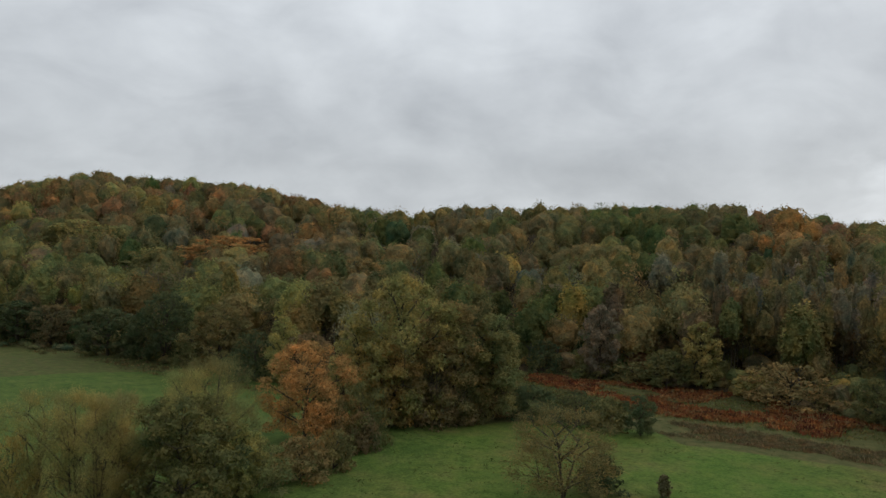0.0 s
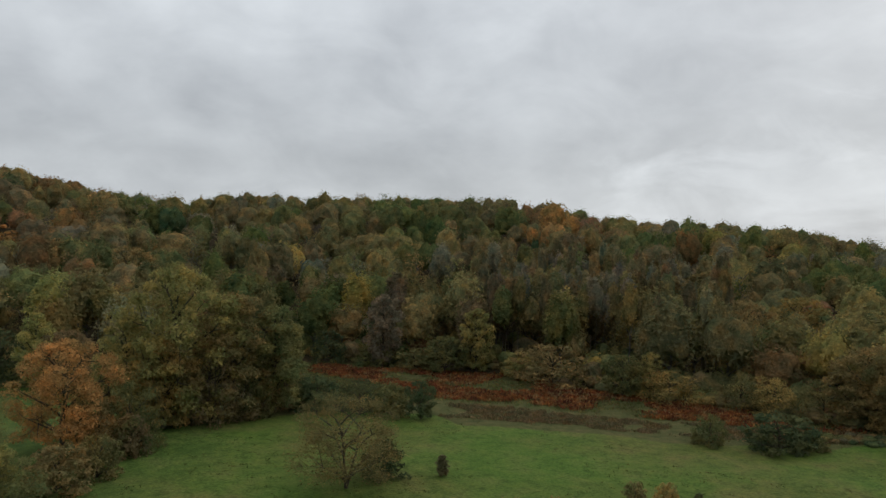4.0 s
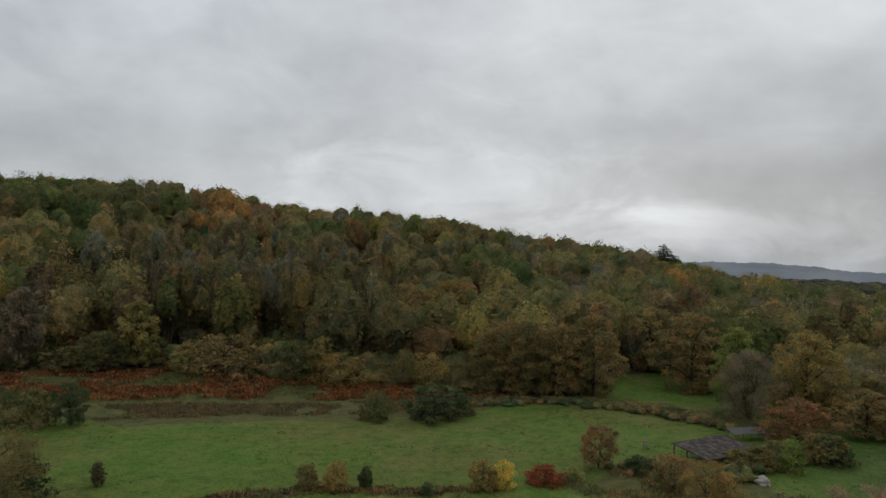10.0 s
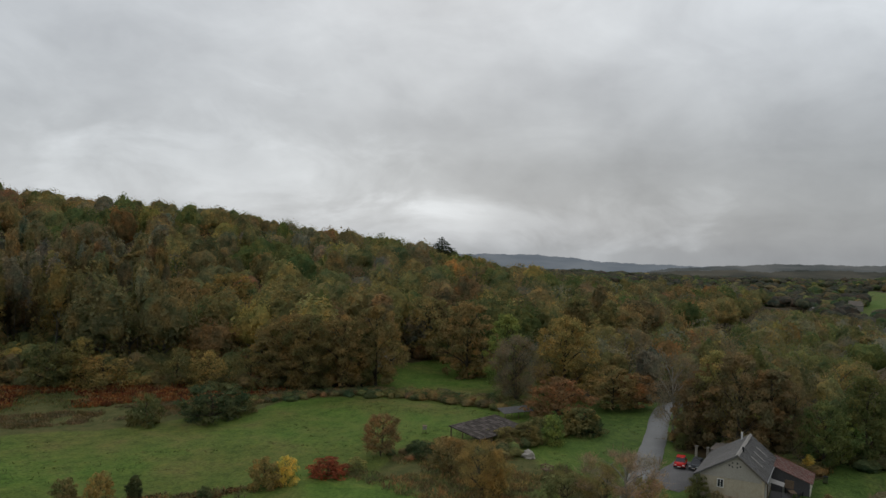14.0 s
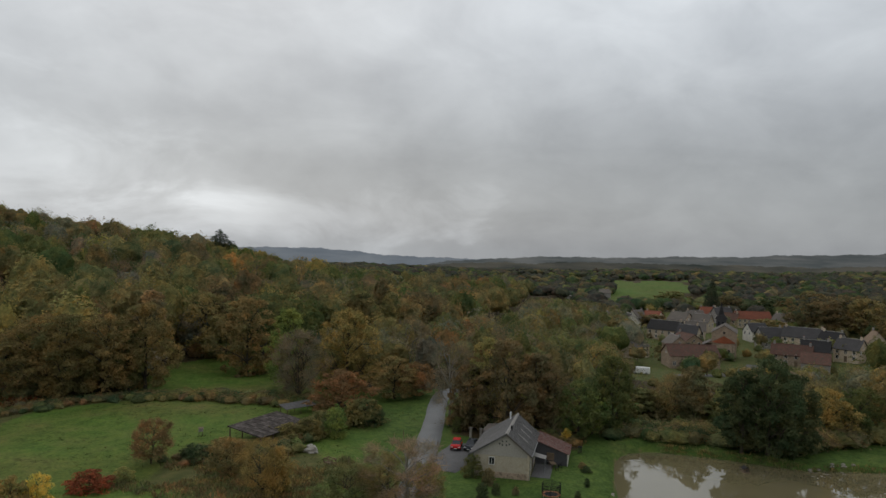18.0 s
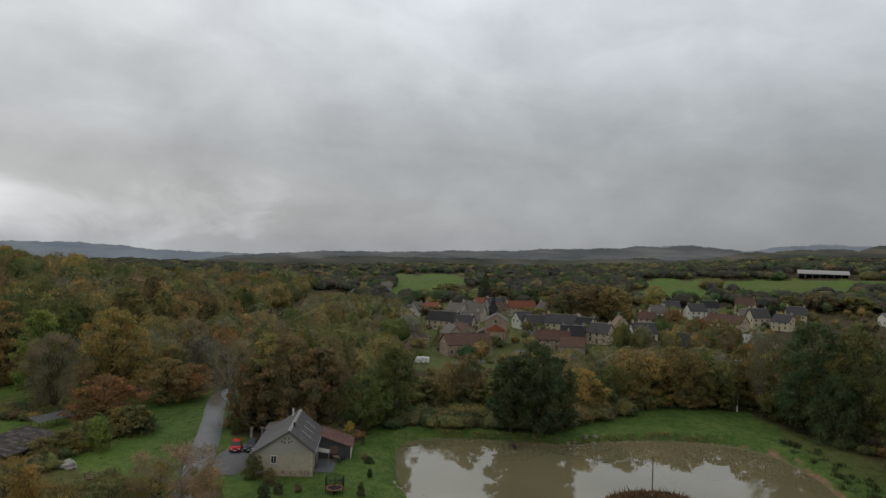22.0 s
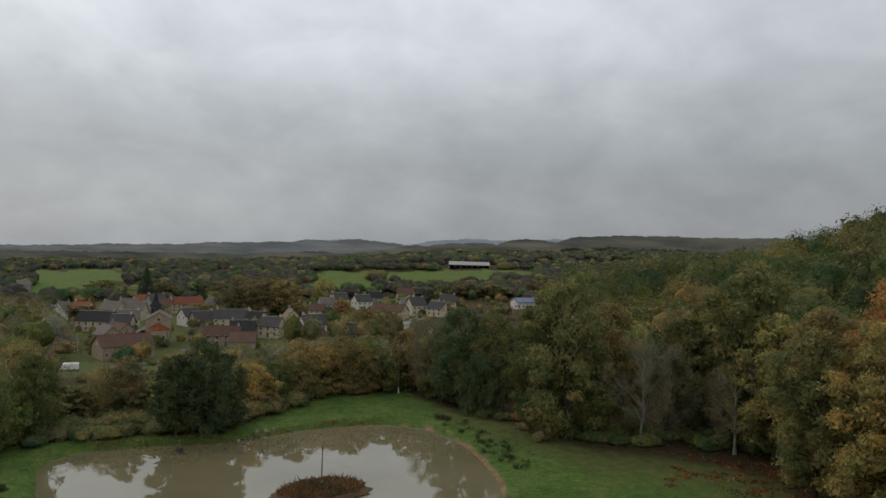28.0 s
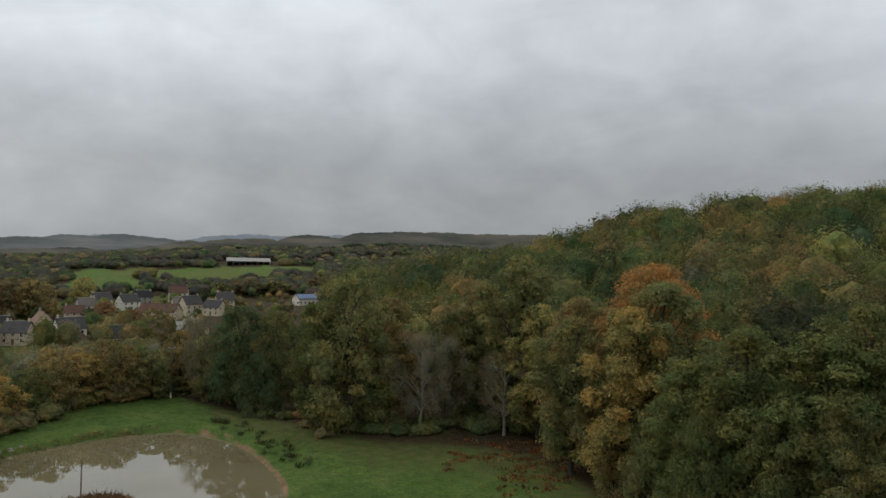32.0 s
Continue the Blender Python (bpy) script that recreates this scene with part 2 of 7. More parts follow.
def water_surface():
    m, N, L = material("muddy_pond_water")
    out, b = N("ShaderNodeOutputMaterial"), N("ShaderNodeBsdfPrincipled")
    co = N("ShaderNodeTexCoord").outputs["Object"]
    col = ramp_node(N, L, noise_node(N, L, 0.06, 3.0, co), [(0.35, (0.138, 0.118, 0.062)), (0.65, (0.168, 0.142, 0.078))])
    L(col, b.inputs["Base Color"])
    b.inputs["Roughness"].default_value, b.inputs["IOR"].default_value = 0.02, 1.62
    bp = N("ShaderNodeBump")
    bp.inputs["Strength"].default_value, bp.inputs["Distance"].default_value = 0.012, 0.02
    L(noise_node(N, L, 0.8, 2.0, co), bp.inputs["Height"]), L(bp.outputs[0], b.inputs["Normal"]), L(b.outputs[0], out.inputs[0])
    return m


GROUND, WATER = ground_surface(), water_surface()
ASPHALT = surface("worn_asphalt", (0.215, 0.215, 0.212), 0.9, fine=6, coarse=0.3, vary=0.2, bump=0.2)
GRAVEL = surface("yard_gravel", (0.135, 0.132, 0.132), 0.95, fine=8, coarse=0.5, vary=0.3, bump=0.4)
PLASTER = {
    "beige": surface("beige_render", (0.54, 0.44, 0.33), fine=5, coarse=0.5, vary=0.18, wear=(0.41, 0.34, 0.25)),
    "farm": surface("farm_render", (0.47, 0.41, 0.31), fine=5, coarse=0.5, vary=0.16, wear=(0.37, 0.31, 0.22)),
    "bare": surface("bare_plaster", (0.37, 0.345, 0.305), fine=5, coarse=0.5, vary=0.16),
    "stone": surface("rubble_stone", (0.42, 0.32, 0.235), fine=3.5, coarse=0.8, vary=0.45, bump=0.6, wear=(0.22, 0.17, 0.12)),
    "white": surface("white_render", (0.66, 0.62, 0.55), fine=5, coarse=0.4, vary=0.12, wear=(0.5, 0.46, 0.4)),
    "cream": surface("cream_render", (0.58, 0.50, 0.35), fine=5, coarse=0.4, vary=0.14),
    "grey": surface("grey_render", (0.30, 0.28, 0.26), fine=5, coarse=0.4, vary=0.2),
    "dark": surface("dark_grey_boarding", (0.085, 0.083, 0.085), fine=7, coarse=0.6, vary=0.25),
}
ROOFING = {
    "slate": surface("slate_roof", (0.070, 0.066, 0.066), 0.9, fine=3.2, coarse=0.5, vary=0.28, bump=0.4),
    "dark": surface("dark_slate_roof", (0.040, 0.038, 0.038), 0.95, fine=3.2, coarse=0.5, vary=0.3, bump=0.4),
    "brown": surface("brown_tile_roof", (0.125, 0.066, 0.050), 0.85, fine=3.2, coarse=0.5, vary=0.35, bump=0.5, wear=(0.075, 0.06, 0.045)),
    "red": surface("red_tile_roof", (0.25, 0.085, 0.05), 0.85, fine=3.2, coarse=0.5, vary=0.3, bump=0.5, wear=(0.16, 0.07, 0.05)),
    "orange": surface("orange_tile_roof", (0.36, 0.115, 0.055), 0.85, fine=3.2, coarse=0.5, vary=0.25, bump=0.5),
    "grey": surface("grey_cement_roof", (0.150, 0.130, 0.112), 0.85, fine=3.2, coarse=0.5, vary=0.25, bump=0.4),
    "pale": surface("pale_sheet_roof", (0.30, 0.285, 0.265), 0.7, fine=3.2, coarse=0.5, vary=0.2, bump=0.3),
    "tan": surface("tan_tile_roof", (0.23, 0.16, 0.105), 0.85, fine=3.2, coarse=0.5, vary=0.3, bump=0.5),
    "rusty": surface("rusty_sheet_roof", (0.165, 0.085, 0.07), 0.75, fine=3, coarse=0.6, vary=0.3, bump=0.3, wear=(0.19, 0.15, 0.135)),
    "weathered": surface("weathered_cement_roof", (0.135, 0.13, 0.128), 0.9, fine=2.4, coarse=0.35, vary=0.35, bump=0.4, wear=(0.105, 0.10, 0.09)),
    "mossy": surface("mossy_dark_roof", (0.062, 0.052, 0.045), 0.95, fine=2.4, coarse=0.35, vary=0.4, bump=0.5, wear=(0.12, 0.10, 0.092)),
    "solar": surface("solar_panels", (0.10, 0.16, 0.28), 0.25, fine=2, coarse=0.6, vary=0.2, bump=0, spec=0.6),
}


def glass_surface():
    m, N, L = material("dark_window_glass")
    out, b = N("ShaderNodeOutputMaterial"), N("ShaderNodeBsdfPrincipled")
    b.inputs["Base Color"].default_value, b.inputs["Roughness"].default_value = (0.02, 0.022, 0.025, 1), 0.06
    L(b.outputs[0], out.inputs[0])
    return m


GLASS = glass_surface()
WOOD = surface("weathered_wood", (0.17, 0.125, 0.085), 0.85, fine=9, coarse=1.0, vary=0.35, bump=0.3)
WHITE = surface("white_paint", (0.72, 0.72, 0.70), 0.5, vary=0.08, bump=0.05)
BLACK = surface("black_plastic", (0.02, 0.02, 0.022), 0.6, vary=0.15, bump=0.05)
STEEL = surface("galvanised_steel", (0.36, 0.37, 0.38), 0.45, metal=0.8, vary=0.15, bump=0.05)
RED_PAINT = surface("red_car_paint", (0.55, 0.022, 0.02), 0.25, vary=0.05, bump=0, spec=0.6)
GREY_PAINT = surface("dark_grey_car_paint", (0.06, 0.066, 0.075), 0.25, vary=0.05, bump=0, spec=0.6)
WHITE_PAINT = surface("white_car_paint", (0.75, 0.75, 0.74), 0.3, vary=0.05, bump=0, spec=0.5)
RUBBER = surface("tyre_rubber", (0.02, 0.02, 0.02), 0.9, bump=0)
ORANGE_PAD = surface("orange_pad", (0.45, 0.19, 0.10), 0.7, vary=0.1, bump=0)
STONE = surface("field_stone", (0.30, 0.27, 0.23), 0.9, fine=4, coarse=1, vary=0.35, bump=0.6)
TERRACOTTA = surface("terracotta", (0.33, 0.14, 0.07), 0.85)


# ---- helpers for meshes ----
def mesh_arrays(name, verts, faces, tint=None, attr="tint"):
    """A mesh from numpy arrays: verts (n,3), faces (m,3) or (m,4); tint a colour per vertex."""
    me = bpy.data.meshes.new(name)
    k = faces.shape[1]
    me.vertices.add(len(verts)), me.loops.add(faces.size), me.polygons.add(len(faces))
    me.vertices.foreach_set("co", np.ascontiguousarray(verts, np.float32).ravel())
    me.loops.foreach_set("vertex_index", np.ascontiguousarray(faces, np.int32).ravel())
    me.polygons.foreach_set("loop_start", np.arange(0, faces.size, k, dtype=np.int32))
    if tint is not None:
        at = me.color_attributes.new(attr, "FLOAT_COLOR", "POINT")
        at.data.foreach_set("color", np.c_[tint, np.ones(len(tint))].astype(np.float32).ravel())
    me.update(calc_edges=True)
    return me


def part(name, bm, mat, parent, label=""):
    """Links a bmesh (or a ready mesh) as one mesh object under a thing or a part."""
    if isinstance(bm, bpy.types.Mesh):
        me = bm
    else:
        me = bpy.data.meshes.new(name)
        bm.to_mesh(me)
        bm.free()
    if mat and not me.materials:
        me.materials.append(mat)
    ob = new(name, me)
    ob.parent = parent
    if label:
        tagged(ob, label)
    return ob


def thing(name, m, label, category, group="", kind=""):
    ob = new(name)
    ob.matrix_world = m
    return tagged(ob, label, category, group, kind)


def add_box(bm, lo, hi, bevel=0.0):
    lo, hi = Vector(lo), Vector(hi)
    made = bmesh.ops.create_cube(bm, size=1.0, matrix=Matrix.Translation((lo + hi) / 2) @ Matrix.Diagonal((*(hi - lo), 1)))
    if bevel:
        edges = {e for v in made["verts"] for e in v.link_edges}
        bmesh.ops.bevel(bm, geom=list(edges), offset=bevel, segments=1, affect="EDGES")
    return bm


def box(lo, hi, bevel=0.0):
    return add_box(bmesh.new(), lo, hi, bevel)


def add_tube(bm, p0, p1, r0, r1=None, sides=8):
    p0, p1 = Vector(p0), Vector(p1)
    d = p1 - p0
    m = Matrix.Translation((p0 + p1) / 2) @ d.to_track_quat("Z", "Y").to_matrix().to_4x4()
    bmesh.ops.create_cone(bm, cap_ends=True, segments=sides, radius1=r0, radius2=r0 if r1 is None else r1, depth=d.length, matrix=m)
    return bm


def tube(p0, p1, r0, r1=None, sides=8):
    return add_tube(bmesh.new(), p0, p1, r0, r1, sides)


def prism(outline, axis0, axis1, bm=None):
    """Extrudes a closed outline of (u, z) along x from axis0 to axis1 (u is y)."""
    bm = bm or bmesh.new()
    a = [bm.verts.new((axis0, u, z)) for u, z in outline]
    b = [bm.verts.new((axis1, u, z)) for u, z in outline]
    bm.faces.new(a), bm.faces.new(b[::-1])
    for k in range(len(a)):
        j = (k + 1) % len(a)
        bm.faces.new((a[j], a[k], b[k], b[j]))
    bmesh.ops.recalc_face_normals(bm, faces=bm.faces)
    return bm


# ---- the lie of the land ----
def smooth(x):
    x = np.clip(x, 0, 1)
    return x * x * (3 - 2 * x)


def azimuth(x, y):
    a = np.degrees(np.arctan2(x, y))
    return np.where(a < -120, a + 360, a)


# wooded hill to the north: bearing, foot, crest distance, tree tops' elevation at the crest
N_AZ = [-120, -60, -31.7, -25.5, -18.9, -13.5, -9.3, -8, -2.4, 0.7, 7.9, 18, 24, 32, 42.5, 51.5, 57, 61, 65, 70, 76, 84]
N_FOOT = [330, 320, 290, 255, 222, 192, 178, 180, 200, 208, 214, 204, 194, 184, 178, 170, 172, 180, 196, 225, 260, 320]
N_CREST = [700, 680, 640, 620, 600, 560, 520, 430, 440, 450, 450, 450, 445, 440, 440, 450, 470, 500, 540, 580, 620, 660]
N_TOP = [-3, 3.0, 3.9, 5.3, 5.1, 4.8, 3.9, 3.7, 3.4, 4.1, 4.2, 4.6, 4.2, 3.1, 2.7, 1.4, 0.8, -0.1, -0.7, -1.3, -2.0, -2.5]
# wooded hill to the south
S_AZ = [118, 124, 132, 139, 145, 148, 151.3, 155, 159.4, 164, 169, 185, 215, 240]
S_FOOT = [175, 155, 136, 134, 130, 120, 108, 92, 80, 72, 66, 60, 90, 150]
S_CREST = [300, 290, 270, 260, 270, 280, 290, 300, 305, 310, 310, 310, 320, 330]
S_TOP = [-4, -3.2, -1.2, 0.2, 0.9, 2.0, 3.2, 4.0, 4.6, 5.1, 5.5, 6.0, 4.0, -4]
CANOPY = 15.0
# open country to the east: heights at these distances
FAR_R = np.array([0, 190, 250, 430, 600, 850, 1600, 3000, 4900])
FAR_AZ = [-120, 40, 62, 80, 92, 100, 110, 122, 134, 146, 170, 240]
FAR_Z = np.array([
    (0, 0, 0, 0, 0, 0, 0, 0, 0), (0, 0, 0, 0, 0, 0, 0, 0, 0), (0, 0, 0, -1, -2, -4, -16, -60, -90), (0, 0, -3, -4, -4, -6, -16, -60, -90),
    (0, 0, -4, -4, -2, 0, -4, -50, -80), (0, 0, -4, -3, 0, 5, 2, -45, -80), (0, 0, -3, -1, 4, 11, 12, -30, -70), (0, 0, -2, 2, 10, 22, 30, 0, -40),
    (0, 0, 0, 4, 10, 22, 44, 20, -20), (0, 0, 0, 4, 10, 22, 44, 20, -20), (0, 0, 0, 0, 0, 10, 30, 30, 0), (0, 0, 0, 0, 0, 0, 0, 0, 0)], float)
POND = [(125, -3), (130.5, -8), (129, -22), (126, -33), (128, -40), (130, -49), (129, -59), (124, -67.5), (114, -69), (100, -66), (84, -60), (72, -50), (70, -30),
        (80, -10), (100, -3.5), (112, -2.6)]
WATER_Z = -0.9


def rounded(outline, n=3):
    p = np.array(outline, float)
    for _ in range(n):
        q = np.roll(p, -1, 0)
        p = np.stack([0.75 * p + 0.25 * q, 0.25 * p + 0.75 * q], 1).reshape(-1, 2)
    return p


def outside(x, y, outline):
    """Signed distance to a closed outline, negative inside."""
    best, inside = np.full(np.shape(x), 1e9), np.zeros(np.shape(x), bool)
    for (ax, ay), (bx, by) in zip(outline, np.roll(outline, -1, 0)):
        dx, dy = bx - ax, by - ay
        t = np.clip(((x - ax) * dx + (y - ay) * dy) / (dx * dx + dy * dy + 1e-9), 0, 1)
        best = np.minimum(best, np.hypot(x - ax - t * dx, y - ay - t * dy))
        inside ^= ((ay > y) != (by > y)) & (x < (bx - ax) * (y - ay) / (by - ay + 1e-12) + ax)
    return np.where(inside, -best, best)


POND_LINE = rounded(POND)


def ripple(x, y, s):
    return np.sin(x / s + 1.3 * np.sin(y / s * 0.7)) * np.sin(y / s * 1.1 + 1.7 * np.sin(x / s * 0.6) + 2)


def hill(a, r, az, foot, crest, top):
    f, c, e = (np.interp(a, az, v) for v in (foot, crest, top))
    zc = np.maximum(EYE_Z + c * np.tan(np.radians(e)) - CANOPY, 0)
    u = (r - f) / (c - f)
    z = np.where(u < 1, zc * (0.75 * np.clip(u, 0, 1) + 0.25 * smooth(u)), zc - (r - c) * 0.10 * smooth((r - c) / 60))
    return np.where(u < 0, 0, np.maximum(z, 0))


def gz(x, y):
    x, y = np.asarray(x, float), np.asarray(y, float)
    a, r = azimuth(x, y), np.hypot(x, y)
    zf, col = np.zeros(np.shape(x)), [np.interp(a, FAR_AZ, FAR_Z[:, k]) for k in range(len(FAR_R))]
    for k in range(len(FAR_R) - 1):
        u = np.clip((r - FAR_R[k]) / (FAR_R[k + 1] - FAR_R[k]), 0, 1)
        zf = np.where((r >= FAR_R[k]), col[k] * (1 - u) + col[k + 1] * u, zf)
    z = zf + hill(a, r, N_AZ, N_FOOT, N_CREST, N_TOP) + hill(a, r, S_AZ, S_FOOT, S_CREST, S_TOP)
    z = z + ripple(x, y, 26) * 1.5 * smooth((r - 215) / 80) + ripple(x + 90, y, 170) * 5 * smooth((r - 900) / 700)
    z = z + 0.22 * ripple(x, y, 9) * smooth((r - 60) / 40)
    sd = outside(x, y, POND_LINE)
    flat = smooth((outside(x, y, HOUSE_PAD) - 0) / 8)
    z = z * np.where(r < 200, flat, 1)
    return z - 1.9 * (1 - smooth((sd + 1.2) / 3.2))


HOUSE_PAD = np.array([(92, 2), (124, 2), (126, 26), (92, 26)], float)


def gz1(x, y):
    return float(gz(np.array([x]), np.array([y]))[0])


def at(az, r):
    return r * math.sin(radians(az)), r * math.cos(radians(az))


ROAD = [(20, 7), (60, 15.5), (92, 24.3), (104, 26.2), (115, 28), (125, 29.6), (134, 31), (146, 33.4), (158, 35.4), (166, 35), (178, 30), (190, 22)]
ROAD_HALF = [1.9, 1.9, 2.0, 2.0, 2.0, 2.0, 1.95, 1.9, 1.9, 1.9, 1.9, 1.9]
CLEARING = np.array([(146, 96), (160, 100), (174, 97), (178, 84), (166, 76), (148, 71), (140, 78)], float)
BRACKEN = np.array([(22, 206), (40, 203), (60, 192), (75, 183), (92, 162), (112, 138), (128, 115), (120, 112), (100, 121), (82, 135), (66, 148), (48, 158), (40, 172), (24, 196)], float)
# the mown or grazed meadow's far side
MEADOW_AZ = [-60, -31, -22, -14, -8, -4, 4, 7, 17, 19, 32, 35, 46, 48, 55, 62]
MEADOW_R = [330, 276, 230, 190, 165, 137, 143, 147, 147, 138, 138, 137, 148, 157, 161, 152]
# fields: bearing and distance of the middle, half widths, bearing of the fall line is free; 0 grass, 1 ploughed
FIELDS = [(93.2, 760, 2.9, 230, 0), (103.3, 1110, 2.0, 90, 0), (112, 650, 2.6, 110, 0), (119.8, 660, 4.4, 90, 0), (118, 880, 1.6, 60, 0), (125.8, 690, 1.6, 60, 0),
          (131, 1000, 4.0, 120, 1), (100, 1750, 6, 150, 1), (85, 1500, 4, 110, 1), (110, 1650, 5, 120, 1), (76, 900, 2.5, 120, 1), (88.6, 1000, 1.6, 100, 0), (130, 1500, 3, 100, 0),
          (122, 1250, 2.5, 60, 1), (84, 1150, 2, 70, 0), (96, 2300, 5, 160, 0), (108, 2500, 6, 150, 0), (126.5, 840, 1.4, 30, 1)]


def in_field(a, r, grow=1.0):
    kind = np.full(np.shape(a), -1)
    for fa, fr, da, dr, k in FIELDS:
        w = 0.16 * np.sin(r / 37 + fa) + 0.14 * np.sin(a * 2.3 + fr)
        kind = np.where(np.maximum(np.abs(a - fa) / da, np.abs(r - fr) / dr) < grow * (1 + w), k, kind)
    return kind


def road_gap(x, y):
    best = np.full(np.shape(x), 1e9)
    for (ax, ay), (bx, by) in zip(ROAD[:-1], ROAD[1:]):
        dx, dy = bx - ax, by - ay
        t = np.clip(((x - ax) * dx + (y - ay) * dy) / (dx * dx + dy * dy), 0, 1)
        best = np.minimum(best, np.hypot(x - ax - t * dx, y - ay - t * dy))
    return best


BACK_YARD = np.array([(124, 5), (126, 12), (126, 19), (128, 25), (140, 27), (140, 3)], float)


def build_ground():
    az = np.radians(np.concatenate([np.arange(-48, 186, 0.6), np.arange(186, 312, 3.0)]))
    rings = np.concatenate([np.arange(4, 60, 8), np.arange(60, 262, 2.4), np.arange(262, 700, 10.0), np.geomspace(700, 4900, 42)])
    A, Rr = np.meshgrid(az, rings)
    x, y = (Rr * np.sin(A)).ravel(), (Rr * np.cos(A)).ravel()
    z = gz(x, y)
    n, m = len(rings), len(az)
    i, j = np.meshgrid(np.arange(n - 1), np.arange(m), indexing="ij")
    k = (j + 1) % m
    quads = np.stack([i * m + j, (i + 1) * m + j, (i + 1) * m + k, i * m + k], -1).reshape(-1, 4)[:, ::-1]
    a, r = azimuth(x, y), np.hypot(x, y)
    sd = outside(x, y, POND_LINE)
    nf, sf = np.interp(a, N_AZ, N_FOOT), np.interp(a, S_AZ, S_FOOT)
    litter = np.where((a < 84) & (a > -120), smooth((r - nf + 3) / 6), 0)
    litter = np.maximum(litter, np.where((a > 118) & (a < 240), smooth((r - sf + 20) / 22), 0))
    litter = np.maximum(litter, np.where((a > 62) & (r > 168), smooth((r - 166) / 8), 0) * (r < 206))
    litter = np.maximum(litter, smooth(1 - outside(x, y, BACK_YARD) / 3))
    litter *= smooth((outside(x, y, CLEARING) + 2 * ripple(x, y, 9) - 6) / 5)
    mr = np.interp(a, MEADOW_AZ, MEADOW_R)
    rough = np.where(a < 66, smooth((r - mr + 3) / 6), 0) * smooth((63 + 2 * ripple(x, y, 12) - a) / 4) * smooth((outside(x, y, CLEARING) - 5) / 6)
    rough = np.maximum(rough, np.where((r > 206), 0.56, 0))
    rough = np.maximum(rough, np.where((a > 120) & (a < 240), 0.55 * smooth((r - sf + 48) / 34), 0))
    kind = in_field(a, r)
    litter = np.maximum(litter, np.where((a > 58) & (a < 150) & (r > 480), 0.9, 0))
    rough = np.where((kind >= 0) & (r > 400), 0, rough)
    litter = np.where((kind >= 0) & (r > 400), 0, litter)
    soil = np.where((kind == 1), 0.85, 0)
    bank = 1 - smooth(np.abs(sd - 0.6) / 1.1)
    soil = np.maximum(soil, bank * np.where((a > 118.5), 0.95, 0.52))
    # overgrown kitchen plot between the meadow and the lane
    plot = np.array([(84, 62), (100, 66), (112, 44), (98, 34), (78, 40)], float)
    rough = np.maximum(rough, 0.62 * smooth(-outside(x, y, plot) / 3))
    me = mesh_arrays("ground", np.c_[x, y, z], quads, np.c_[rough, litter, soil], "cover")
    me.polygons.foreach_set("use_smooth", np.ones(len(me.polygons), bool))
    lush = np.maximum(smooth((a - 66 + 5 * ripple(x, y, 14)) / 10) * np.where(r < 420, 1, 0.25), 0.75 * smooth((2 - a + 4 * ripple(x, y, 16)) / 8))
    lay = me.attributes.new("lush", "FLOAT", "POINT")
    lay.data.foreach_set("value", lush.astype(np.float32))
    me.materials.append(GROUND)
    return tagged(new("ground", me), "valley ground of green meadow, leaf litter and rough grass", "ground", kind="structure")


ground = build_ground()


def ribbon(name, line, half, mat, lift, label, category):
    """A strip of surfacing with a kerb-like edge, 0.25 m thick, laid on the ground."""
    p = np.array(line, float)
    s = np.concatenate([[0], np.cumsum(np.hypot(*np.diff(p, axis=0).T))])
    u = np.linspace(0, s[-1], int(s[-1] / 1.5))
    x, y, h = np.interp(u, s, p[:, 0]), np.interp(u, s, p[:, 1]), np.interp(u, s, half)
    k = np.ones(7) / 7
    for _ in range(2):
        x[3:-3], y[3:-3] = np.convolve(x, k, "valid"), np.convolve(y, k, "valid")
    tx, ty = np.gradient(x), np.gradient(y)
    n = np.hypot(tx, ty)
    nx, ny = -ty / n, tx / n
    z0 = gz(x, y) + lift
    wob = 0.05 * np.sin(u * 0.5) + 0.04 * np.sin(u * 1.3 + 1)
    rows = [np.c_[x + nx * (h + wob) * f, y + ny * (h + wob) * f, z0 + dz] for f, dz in ((1.08, -0.35), (1, 0), (0, 0.06), (-1, 0), (-1.08, -0.35))]
    v = np.stack(rows, 1).reshape(-1, 3)
    i, j = np.meshgrid(np.arange(len(x) - 1), np.arange(4), indexing="ij")
    q = np.stack([i * 5 + j, i * 5 + j + 1, (i + 1) * 5 + j + 1, (i + 1) * 5 + j], -1).reshape(-1, 4)[:, ::-1]
    me = mesh_arrays(name, v, q)
    me.materials.append(mat)
    return tagged(new(name, me), label, category, kind="structure")


ribbon("road", ROAD, ROAD_HALF, ASPHALT, 0.10, "narrow worn grey asphalt lane between grass verges", "road")
ribbon("yard", [(105, 23.5), (109, 22.8), (114, 22.2), (121, 22)], [2.6, 3.0, 3.2, 2.6], GRAVEL, 0.06, "dark gravel parking yard beside the farmhouse", "yard")


